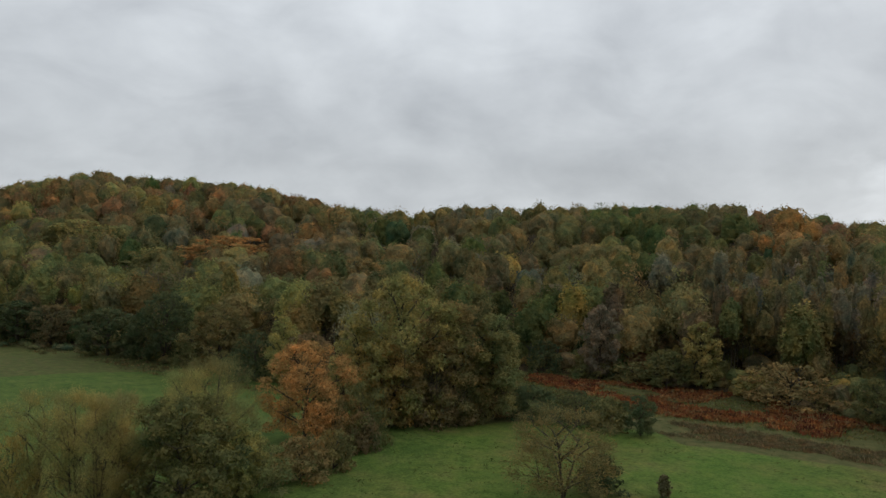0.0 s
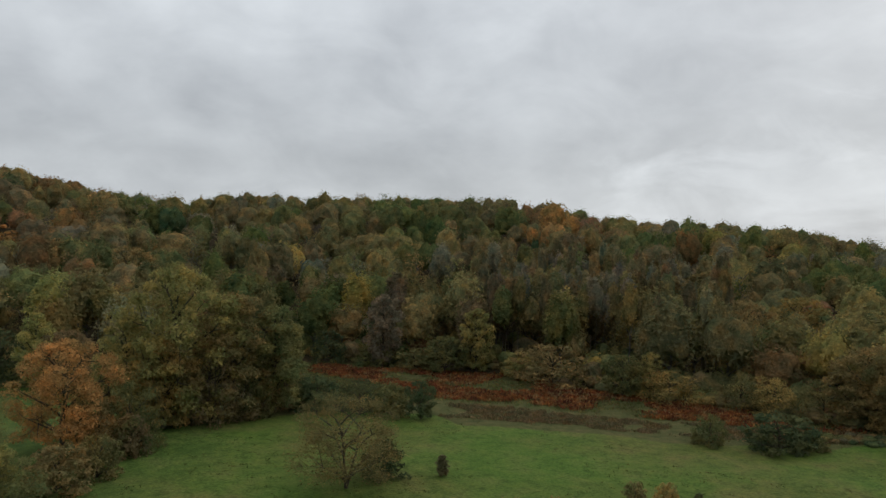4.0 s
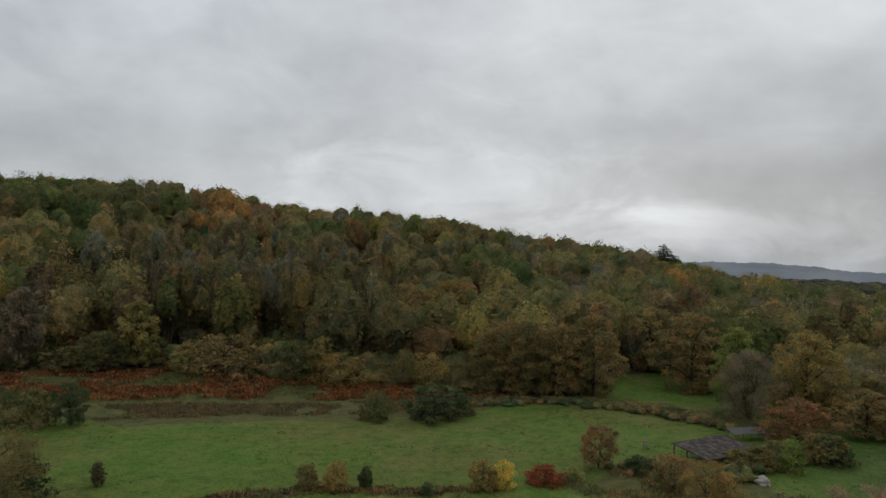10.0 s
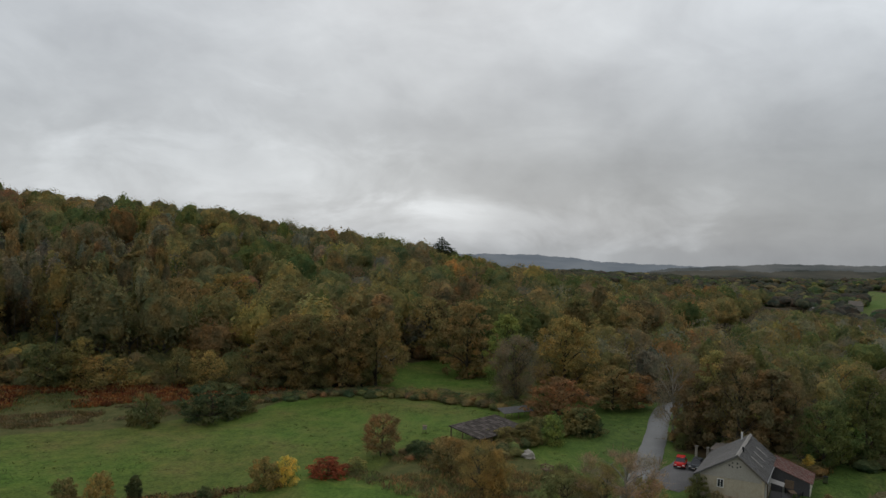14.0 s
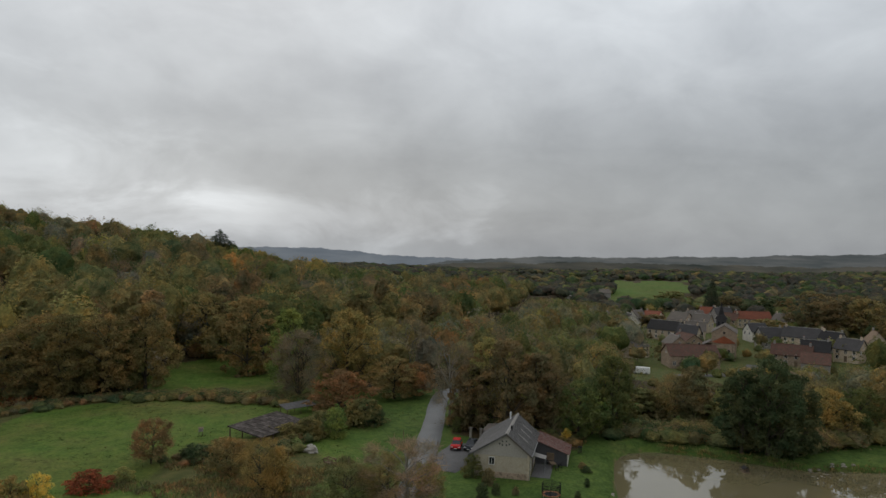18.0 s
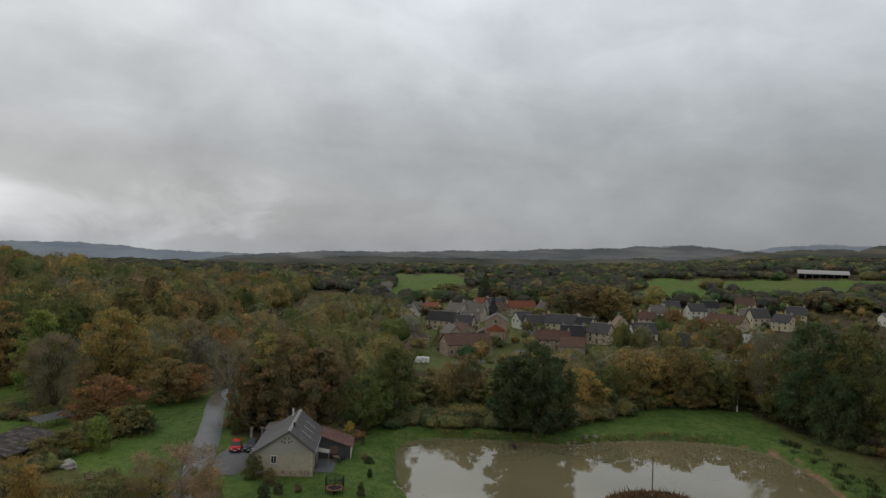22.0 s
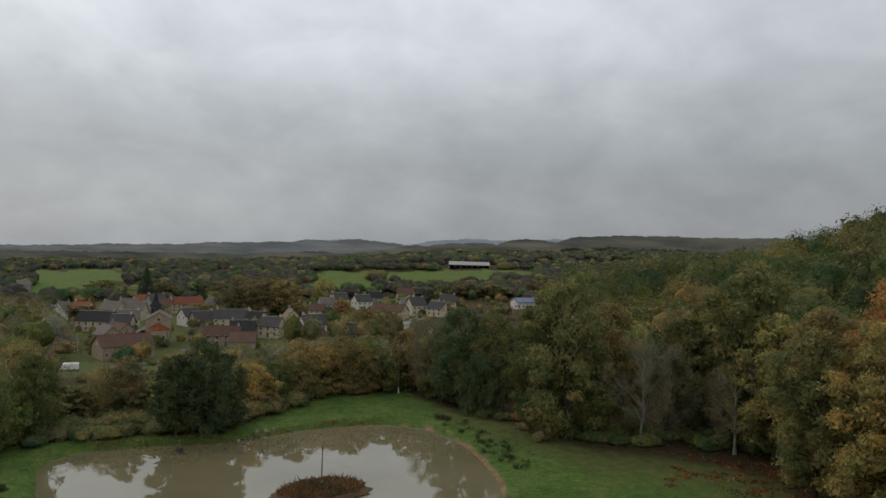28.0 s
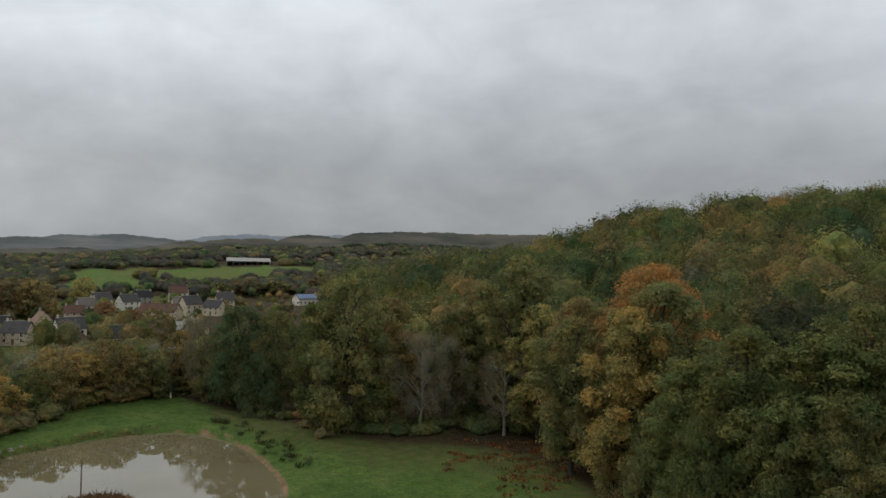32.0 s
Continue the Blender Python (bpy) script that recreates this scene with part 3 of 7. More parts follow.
def build_pond():
    bm = bmesh.new()
    ring = [bm.verts.new((px, py, WATER_Z)) for px, py in POND_LINE + (POND_LINE - POND_LINE.mean(0)) / np.linalg.norm(POND_LINE - POND_LINE.mean(0), axis=1)[:, None] * 1.2]
    low = [bm.verts.new((v.co.x, v.co.y, WATER_Z - 0.9)) for v in ring]
    bm.faces.new(ring), bm.faces.new(low[::-1])
    for k in range(len(ring)):
        j = (k + 1) % len(ring)
        bm.faces.new((ring[k], low[k], low[j], ring[j]))
    bmesh.ops.recalc_face_normals(bm, faces=bm.faces)
    ob = part("water", bm, WATER, None)
    tagged(ob, "still muddy brown pond water reflecting the trees", "water", kind="structure")


build_pond()


# ---- trees ----
def unit(v):
    return v / (np.linalg.norm(v, axis=1, keepdims=True) + 1e-9)


def leaf_tris(rng, pos, out, size, aspect=0.75, wild=0.8):
    """One small triangle for each clump of leaves at pos, facing roughly along out."""
    n = len(pos)
    nor = unit(out + rng.normal(0, wild, (n, 3)))
    u = unit(np.cross(nor, rng.normal(0, 1, (n, 3))))
    w = np.cross(nor, u)
    s = size * rng.uniform(0.6, 1.35, (n, 1))
    tip = pos + u * s * 0.65
    a = pos - u * s * 0.45 + w * s * aspect * 0.55
    b = pos - u * s * 0.45 * rng.uniform(0.3, 1.2, (n, 1)) - w * s * aspect * 0.55
    return np.stack([tip, a, b], 1).reshape(-1, 3)


def crown(rng, blobs, n, size, aspect=0.75, under=0.2, depth=0.35, wild=0.7):
    """n leaf clumps over the lumps of a crown, most on their upper sides: (corners, the lump of each corner)."""
    b = np.array(blobs)
    area = (b[:, 3] * b[:, 4] * b[:, 5]) ** (2 / 3)
    got_p, got_d, got_k, have = [], [], [], 0
    for _ in range(6):
        k = rng.choice(len(b), n * 2, p=area / area.sum())
        d = unit(rng.normal(0, 1, (n * 2, 3)))
        ragged = 1 + 0.16 * np.sin(d[:, :1] * 7 + k[:, None]) * np.sin(d[:, 1:2] * 6 + 2.0 * k[:, None]) * np.cos(d[:, 2:] * 5)
        f = (1 - depth * rng.random((n * 2, 1)) ** 1.6 + 0.06 * rng.normal(0, 1, (n * 2, 1))) * ragged
        pos = b[k, :3] + d * b[k, 3:] * f
        keep = (d[:, 2] > -0.2) | (rng.random(n * 2) < under)
        deep = np.zeros(n * 2, bool)
        for q in b:
            deep |= (((pos - q[:3]) / q[3:]) ** 2).sum(1) < 0.34
        keep &= ~deep | (rng.random(n * 2) < 0.10)
        got_p.append(pos[keep]), got_d.append(d[keep]), got_k.append(k[keep])
        have += keep.sum()
        if have >= n:
            break
    pos, d, k = (np.concatenate(v)[:n] for v in (got_p, got_d, got_k))
    return leaf_tris(rng, pos, d + np.array([0, 0, 0.4]), size, aspect, wild), np.repeat(k, 3)


def twig_tris(rng, blobs, n, width, grow=1.1):
    """Fine tapered twigs that fan out from the middle of each lump."""
    b = np.array(blobs)
    k = rng.integers(0, len(b), n)
    d = unit(rng.normal(0, 1, (n, 3)) + np.array([0, 0, 0.45]) + 0.7 * unit(b[k, :3] - np.array([0, 0, 0.3])))
    r = b[k, 3:]
    p0 = b[k, :3] + rng.normal(0, 0.28, (n, 3)) * r
    p1 = p0 + d * r * rng.uniform(0.45, grow, (n, 1)) + rng.normal(0, 0.1, (n, 3)) * r
    side = unit(np.cross(p1 - p0, rng.normal(0, 1, (n, 3)))) * width
    return np.stack([p0 - side, p0 + side, p1], 1).reshape(-1, 3)


def lumps(rng, w, z0, z1, n, small=0.30, large=0.46, squash=0.85, taper=0.0):
    """Lumps that fill an uneven egg of width w between heights z0 and z1 (the whole tree is 1 high)."""
    out, c, hz = [], (z0 + z1) / 2, (z1 - z0) / 2
    for k in range(n):
        d = rng.normal(0, 1, 3)
        d /= np.linalg.norm(d)
        rad = rng.uniform(small, large) * w * 0.5 * (1 if n > 4 else 1.6)
        f = rng.uniform(0.55, 1.0) if k else 0
        zz = c + d[2] * (hz - rad * 0.6) * f
        narrow = 1 - taper * (zz - z0) / (z1 - z0)
        reach = max(0.0, w * 0.5 - rad * 0.8) * math.sqrt(max(0.05, 1 - ((zz - c) / (hz * 1.1)) ** 2)) * narrow
        out.append((d[0] * reach * f * 1.15, d[1] * reach * f * 1.15, zz, rad * rng.uniform(0.9, 1.15), rad * rng.uniform(0.9, 1.15), rad * squash * rng.uniform(0.85, 1.1)))
    return out


def billows(rng, w, z0, z1, n, small=0.075, large=0.145, broad=0.45, core=0.5, squash=0.72, least=0.6):
    """A billowing crown: an inner mass, then n flattened clumps spread over an uneven outline that is widest at the share broad of its height."""
    c, hz, half = (z0 + z1) / 2, (z1 - z0) / 2, w / 2
    out = [(0, 0, c - 0.02 * hz, half * core, half * core, hz * 0.72)]
    p1, p2, lobes, off = rng.uniform(0, 6.28), rng.uniform(0, 6.28), int(rng.integers(2, 5)), rng.uniform(0, 6.28)
    for k in range(n):
        u = 1 - ((k + 0.5) / n) ** 0.92
        t = 2.39996 * k + rng.normal(0, 0.35) + off
        v = (u - broad) / ((1 - broad) if u > broad else (broad + 0.12))
        reach = max(0.0, 1 - abs(v) ** 2.3) ** 0.55
        uneven = 1 + 0.17 * math.sin(lobes * t + p1 + 2.5 * u) + 0.10 * math.sin((lobes + 3) * t + p2 - 4 * u)
        rad = rng.uniform(small, large) * w * (1.12 - 0.3 * u)
        f = rng.uniform(least, 1.0) ** 0.8 * uneven
        d = max(0.0, half * reach - rad * 0.75) * f
        zz = z0 + (z1 - z0) * u
        zz = min(zz, z1 - rad * squash * 0.9) + rng.normal(0, 0.012)
        out.append((math.cos(t) * d, math.sin(t) * d, zz, rad * rng.uniform(0.9, 1.25), rad * rng.uniform(0.9, 1.25), rad * squash * rng.uniform(0.85, 1.15)))
    return out


def carrying_limbs(rng, blobs, r0, clear=0.2, top=0.78, stems=1):
    """Trunk, main limbs and branches that reach into every clump of a crown."""
    segs = []
    b = np.array(blobs[1:])
    for s in range(stems):
        lean = Vector((math.cos(2.1 * s), math.sin(2.1 * s), 0)) * (0.16 if stems > 1 else 0.03)
        pts, p = [], Vector((0, 0, -0.02)) + lean * 0.1
        for k in range(6):
            z = -0.02 + (top + 0.02) * k / 5
            pts.append(Vector((lean.x * z + rng.normal(0, 0.008) * (k > 0), lean.y * z + rng.normal(0, 0.008) * (k > 0), z)))
        rr = [r0 * (1.25 if k == 0 else 1 - 0.14 * k) / math.sqrt(stems) for k in range(6)]
        segs += [(pts[k], pts[k + 1], rr[k], rr[k + 1]) for k in range(5)]
        t = np.arctan2(b[:, 1], b[:, 0])
        bins = ((t + 3.1416) / 6.2832 * 5).astype(int) % 5 + 5 * (b[:, 2] > 0.6) + 10 * (b[:, 2] > 0.8)
        for g in np.unique(bins):
            if int(g) % stems != s:
                continue
            mine = b[bins == g]
            m = mine[:, :3].mean(0)
            zs = min(max(clear, m[2] - 0.22 - 0.25 * math.hypot(m[0], m[1])), top * 0.95)
            start = Vector((lean.x * zs, lean.y * zs, zs))
            knee = start.lerp(Vector(m), 0.35) + Vector((0, 0, 0.02))
            end = start.lerp(Vector(m), 0.72)
            segs += [(start, knee, r0 * 0.42, r0 * 0.32), (knee, end, r0 * 0.32, r0 * 0.22)]
            for q in mine:
                tip = Vector(q[:3])
                mid = end.lerp(tip, 0.5) + Vector(rng.normal(0, 0.018, 3))
                segs += [(end, mid, r0 * 0.17, r0 * 0.11), (mid, tip, r0 * 0.11, r0 * 0.05)]
    return segs


def limb_segments(rng, h, spread, levels, kids, r0, clear=0.25, up=0.55):
    """A branching frame: list of (start, end, radius, radius)."""
    segs = []

    def grow(p, d, length, r, level):
        steps = 2 if level else 3
        for s in range(steps):
            d2 = d + Vector(rng.normal(0, 0.16, 3)) + Vector((0, 0, 0.06))
            d2.normalize()
            q = p + d2 * length / steps
            r2 = r * (0.82 if s < steps - 1 else 0.66)
            segs.append((p, q, r, r2))
            p, d, r = q, d2, r2
            if level < levels and (level > 0 or s > 0 or clear < 0.2):
                for _ in range(kids):
                    ang = rng.uniform(0, 2 * math.pi)
                    side = Vector((math.cos(ang), math.sin(ang), rng.uniform(-0.1, up)))
                    nd = (d * 0.45 + side * spread).normalized()
                    grow(p, nd, length * rng.uniform(0.48, 0.7), r * 0.6, level + 1)

    grow(Vector((0, 0, -0.02 * h)), Vector((0, 0, 1)), h * (clear + 0.32), r0, 0)
    return segs


def segs_mesh(segs, sides=4, zmax=None):
    V, Q = [], []
    for p, q, r0, r1 in segs:
        d = (q - p).normalized()
        u = d.orthogonal().normalized()
        w = d.cross(u)
        base = len(V)
        for c, r in ((p, r0), (q, r1)):
            for k in range(sides):
                t = 2 * math.pi * k / sides
                V.append(c + u * r * math.cos(t) + w * r * math.sin(t))
        for k in range(sides):
            j = (k + 1) % sides
            Q.append((base + k, base + j, base + sides + j, base + sides + k))
    return np.array([tuple(v) for v in V]), np.array(Q)


def normal_height(segs, w=None):
    """Scales a frame so that it is 1 high, and w wide if given."""
    top = max(q.z for _, q, _, _ in segs)
    wide = max(math.hypot(q.x, q.y) for _, q, _, _ in segs) * 2
    k = (w / (wide / top)) if w else 1
    s = Vector((k / top, k / top, 1 / top))
    return [(Vector((p.x * s.x, p.y * s.y, p.z * s.z)), Vector((q.x * s.x, q.y * s.y, q.z * s.z)), r0 / top, r1 / top) for p, q, r0, r1 in segs]


def shape(kind, seed):
    """Trunk frame and the clumps of the crown of one tree, 1 high."""
    rng = np.random.default_rng(seed)
    if kind == "oak":
        bl = billows(rng, 1.02, 0.10, 1.0, 58, 0.060, 0.125, 0.42)
        return carrying_limbs(rng, bl, 0.028, 0.16, 0.72), bl
    if kind == "round":
        bl = billows(rng, 0.86, 0.06, 1.0, 54, 0.065, 0.135, 0.40)
        return carrying_limbs(rng, bl, 0.024, 0.16, 0.78), bl
    if kind == "tall":
        bl = billows(rng, 0.58, 0.10, 1.0, 50, 0.085, 0.17, 0.45, 0.42, 0.85, 0.5)
        return carrying_limbs(rng, bl, 0.019, 0.22, 0.86), bl
    if kind == "slim":
        return normal_height(limb_segments(rng, 1, 0.4, 2, 2, 0.014, 0.5), 0.26), lumps(rng, 0.34, 0.45, 1.0, 9, 0.4, 0.6, 1.3, 0.2)
    if kind == "bush":
        bl = billows(rng, 1.42, -0.12, 1.0, 34, 0.085, 0.16, 0.30, 0.62, 0.72, 0.66)
        return carrying_limbs(rng, bl, 0.03, 0.04, 0.5), bl
    if kind == "sparse":
        bl = billows(rng, 0.98, 0.16, 1.0, 46, 0.085, 0.15, 0.50, 0.5, 0.95, 0.5)
        return carrying_limbs(rng, bl, 0.022, 0.08, 0.7, 3), bl
    if kind == "bare":
        bl = billows(rng, 0.80, 0.24, 1.0, 44, 0.09, 0.16, 0.52, 0.5, 1.0, 0.45)
        return carrying_limbs(rng, bl, 0.016, 0.22, 0.8), bl
    if kind == "spruce":
        segs, bl = [(Vector((0, 0, -0.02)), Vector((0, 0, 1)), 0.02, 0.003)], []
        for k in range(15):
            z = 0.06 + 0.93 * k / 14
            rad = 0.25 * (1 - z) ** 0.75 + 0.010
            for s in range(9):
                t = rng.uniform(0, 6.28)
                f = rng.uniform(0.5, 0.85)
                bl.append((math.cos(t) * rad * f, math.sin(t) * rad * f, z - 0.10 * rad + rng.uniform(-0.012, 0.012), rad * 0.46, rad * 0.46, 0.030 + rad * 0.20))
        return segs, bl
    raise ValueError(kind)


SHAPES, TRUNKS, CROWNS = {}, {}, {}
KINDS = ("oak", "round", "tall", "slim", "bush", "sparse", "bare", "spruce")
SEEDS = {"oak": 4, "round": 3, "tall": 3, "slim": 2, "bush": 4, "sparse": 3, "bare": 3, "spruce": 2}
LEAF_SHARE = {"oak": 1, "round": 1, "tall": 0.85, "slim": 0.55, "bush": 0.8, "sparse": 0.52, "bare": 0.06, "spruce": 0.9}
for kind in KINDS:
    for s in range(SEEDS[kind]):
        SHAPES[kind, s] = shape(kind, 100 * KINDS.index(kind) + s)


def tree_meshes(kind, s, size_class, reach):
    """The full meshes of a tree: size class 0 up to 7 m, 1 up to 15 m, 2 above; reach 0 near to 3 far off: coarser leaf clumps."""
    key = kind, s, size_class, reach
    if key not in TRUNKS:
        segs, bl = SHAPES[kind, s]
        rng = np.random.default_rng(7 + s)
        v, q = segs_mesh(segs, 5 if reach < 2 else 3)
        me = mesh_arrays("trunk", v, q)
        me.polygons.foreach_set("use_smooth", np.ones(len(me.polygons), bool))
        TRUNKS[key] = me
        tall = (4.0, 11.0, 20.0)[size_class]
        n = int((2600, 7600, 17500)[size_class] * LEAF_SHARE[kind] * (1, 0.62, 0.30, 0.15)[reach])
        size = (0.21, 0.25, 0.28)[size_class] * (1, 1.28, 1.85, 2.6)[reach] / tall * {"bush": 1.1, "sparse": 0.7, "bare": 0.6}.get(kind, 1)
        v, _ = crown(rng, bl, max(n, 60), size, depth=0.75 if kind in ("sparse", "bare") else 0.36)
        if kind in ("oak", "round", "tall", "bush"):
            inner = [(*b[:3], b[3] * 0.72, b[4] * 0.72, b[5] * 0.72) for b in bl]     # shaded foliage deeper in the crown
            v = np.concatenate([v, crown(rng, inner, max(int(n * 0.16), 40), size * 2.3, under=0.8, depth=0.8, wild=1.0)[0]])
        if kind in ("sparse", "bare", "tall"):              # fine twigs among the leaves
            m = int({"sparse": 5000, "bare": 4600, "tall": 300}[kind] * (1, 0.7, 0.45, 0.3)[reach] * (0.6, 0.9, 1.2)[size_class])
            v = np.concatenate([v, twig_tris(rng, bl[1:], m, 0.022 * (1, 1.3, 2, 3)[reach] / tall)])
        v[:, 2] = np.maximum(v[:, 2], 0.0 if kind != "bush" else -0.02)
        CROWNS[key] = mesh_arrays("crown", v, np.arange(len(v)).reshape(-1, 3))
    return TRUNKS[key], CROWNS[key]


COLOUR_WORDS = {
    "olive": "olive-green leaves", "green": "green leaves", "dark_green": "dark green leaves", "bright_green": "bright green leaves", "yellow_green": "pale yellow-green leaves",
    "yellow": "clear yellow leaves", "gold": "golden autumn leaves", "ochre": "ochre-brown autumn leaves", "orange": "orange autumn leaves", "rust": "rust-brown autumn leaves",
    "red": "red autumn leaves", "brown": "dull brown leaves", "grey": "grey leafless twigs", "spruce": "dark evergreen needles", "pink_grey": "pinkish-brown twigs"}
KIND_WORDS = {"oak": "broad tree", "round": "round tree", "tall": "tall tree", "slim": "slim tree", "bush": "low bush",
              "sparse": "half-bare tree", "bare": "bare tree", "spruce": "conical conifer"}
tree_rng = np.random.default_rng(5)


def tree(x, y, h, w, kind, colour, place, group=""):
    if kind in ("oak", "round", "tall"):                # the form follows the spread
        kind = "oak" if w / h > 0.86 else "round" if w / h > 0.64 else "tall"
    w = max(w, 0.5 * h) if kind == "tall" else w
    s = int(tree_rng.integers(SEEDS[kind]))
    away = math.hypot(x, y)
    trunk, leaves = tree_meshes(kind, s, 0 if h < 7 else 1 if h < 15 else 2, 0 if away < 128 or kind == "spruce" else 1 if away < 185 else 2 if away < 320 else 3)
    natural = {"oak": 0.95, "round": 0.8, "tall": 0.52, "slim": 0.34, "bush": 1.35, "sparse": 0.95, "bare": 0.72, "spruce": 0.46}[kind]
    wide = w / natural
    bush = kind == "bush"
    m = Matrix.Translation((x, y, gz1(x, y) - 0.05)) @ Matrix.Rotation(tree_rng.uniform(0, 6.28), 4, "Z") @ Matrix.Diagonal((wide, wide, h, 1))
    ob = thing("bush" if bush else "tree", m, f"{KIND_WORDS[kind]} with {COLOUR_WORDS[colour]} {place}", "bush" if bush else "tree", group)
    t = part("stem" if bush else "trunk", trunk, BARK, ob)
    c = part("crown", leaves, LEAF_MAT["olive"], ob)
    c.material_slots[0].link = "OBJECT"
    c.material_slots[0].material = LEAF_MAT[colour]
    if kind == "bare":
        t.material_slots[0].link = "OBJECT"
        t.material_slots[0].material = PALE_BARK if colour == "pink_grey" or colour == "grey" else BARK
    return ob


# ---- the woods, too many to count ----
LOD = {}


DOMES = {"oak": (1.0, 0.14, 0.42), "round": (0.86, 0.08, 0.46), "tall": (0.56, 0.12, 0.50), "slim": (0.30, 0.42, 0.55), "bush": (1.4, -0.2, 0.40)}
ICO = {}


def billowed(rng, kind, lumps, f=1.0):
    """The outline of a full crown, 1 high: a function from directions to places on a dome of many rounded billows, with the billow of each."""
    w, z0, broad = DOMES[kind]
    k = np.arange(lumps) + 0.5
    z = 1 - 1.7 * k / lumps
    t = 2.39996 * k + rng.uniform(0, 6.28) + rng.normal(0, 0.25, lumps)
    c = unit(np.c_[np.sqrt(1 - z * z) * np.cos(t), np.sqrt(1 - z * z) * np.sin(t), z + rng.normal(0, 0.08, lumps)])
    size = 2.9 / lumps * rng.uniform(0.6, 1.4, lumps)
    high = rng.uniform(0.18, 0.52, lumps)
    p1, p2 = rng.uniform(0, 6.28, 2)
    zc = z0 + (1 - z0) * broad

    def place(d):
        cap = np.sqrt(np.maximum(0, 1 - ((1 - d @ c.T) / size) ** 2)) * high
        which = cap.argmax(1)
        a = np.arctan2(d[:, 1], d[:, 0])
        r = 0.58 + cap.max(1) + 0.09 * np.sin(2 * a + p1) + 0.08 * np.sin(3 * a + p2 + 2 * d[:, 2])
        up = np.where(d[:, 2] > 0, 1 - zc, zc - z0)
        return np.c_[d[:, 0] * r * w / 2 * f, d[:, 1] * r * w / 2 * f, zc + d[:, 2] * np.minimum(r, 1.08) * up * f], which

    return place


def leafy_core(place, fine):
    """The closed inner mass of a crown: (corners, the billow of each)."""
    if fine not in ICO:
        bm = bmesh.new()
        bmesh.ops.create_icosphere(bm, subdivisions=fine, radius=1)
        ICO[fine] = np.array([tuple(v.co) for v in bm.verts]), np.array([[v.index for v in q.verts] for q in bm.faces])
        bm.free()
    p, t = ICO[fine]
    q, which = place(unit(p))
    return q[t].reshape(-1, 3), which[t].reshape(-1)


def far_shape(kind, s, n, size):
    """Crown and stem of one woodland tree as plain triangles, 1 high: corners, the billow of each (-1 for the stem)."""
    key = (kind, s, n)
    if key not in LOD:
        rng = np.random.default_rng(31 + s + 10 * KINDS.index(kind))
        segs, bl = SHAPES[kind, s]
        if kind in ("sparse", "bare"):
            v, k = crown(rng, bl, int(n * 0.45), size * 0.85, depth=0.7)
            m = int(n * 0.8)
            v = np.concatenate([v, twig_tris(rng, bl[1:], m, 0.0030 if n > 500 else 0.0055)])
            k = np.concatenate([k, np.full(m * 3, 1)])
        else:
            place = billowed(rng, kind, 7 if n < 20 else 11 if n < 60 else 16 if n < 250 else 22 if n < 1000 else 30)
            v, k = leafy_core(place, 1 if n < 20 else 2 if n < 310 else 3)
            mid = np.array([0, 0, DOMES[kind][1] + (1 - DOMES[kind][1]) * DOMES[kind][2]])
            v = mid + (v - mid) * (0.95 if n < 60 else 0.82 if n < 500 and kind != "bush" else 0.70)
            d = unit(rng.normal(0, 1, (n, 3)) + np.array([0, 0, 0.35]))
            pos, which = place(d)
            if n >= 60:                                  # shaded foliage deeper in the crown
                m = n // 6
                dm = unit(rng.normal(0, 1, (m, 3)))
                pm, wm = place(dm)
                v = np.concatenate([v, leaf_tris(rng, mid + (pm - mid) * rng.uniform(0.70, 0.88, (m, 1)), dm, size * 1.7, 0.8, 0.8)])
                k = np.concatenate([k, np.repeat(wm, 3)])
            pos = mid + (pos - mid) * (1.02 - 0.24 * rng.random((n, 1)) ** 1.5 + rng.normal(0, 0.02, (n, 1)))
            v = np.concatenate([v, leaf_tris(rng, pos, d + np.array([0, 0, 0.5]), size * (0.62 if n < 60 else 0.74), 0.75, 0.6)])
            k = np.concatenate([k, np.repeat(which, 3)])
        main = [e for e in segs if e[2] > 0.006][:26 if n > 320 else 3] or segs[:3]
        tv, tq = segs_mesh(main, 3)
        tv = np.concatenate([tv[tq[:, [0, 1, 2]]].reshape(-1, 3), tv[tq[:, [0, 2, 3]]].reshape(-1, 3)])
        LOD[key] = (np.concatenate([v, tv]), np.concatenate([k, np.full(len(tv), -1)]))
    return LOD[key]


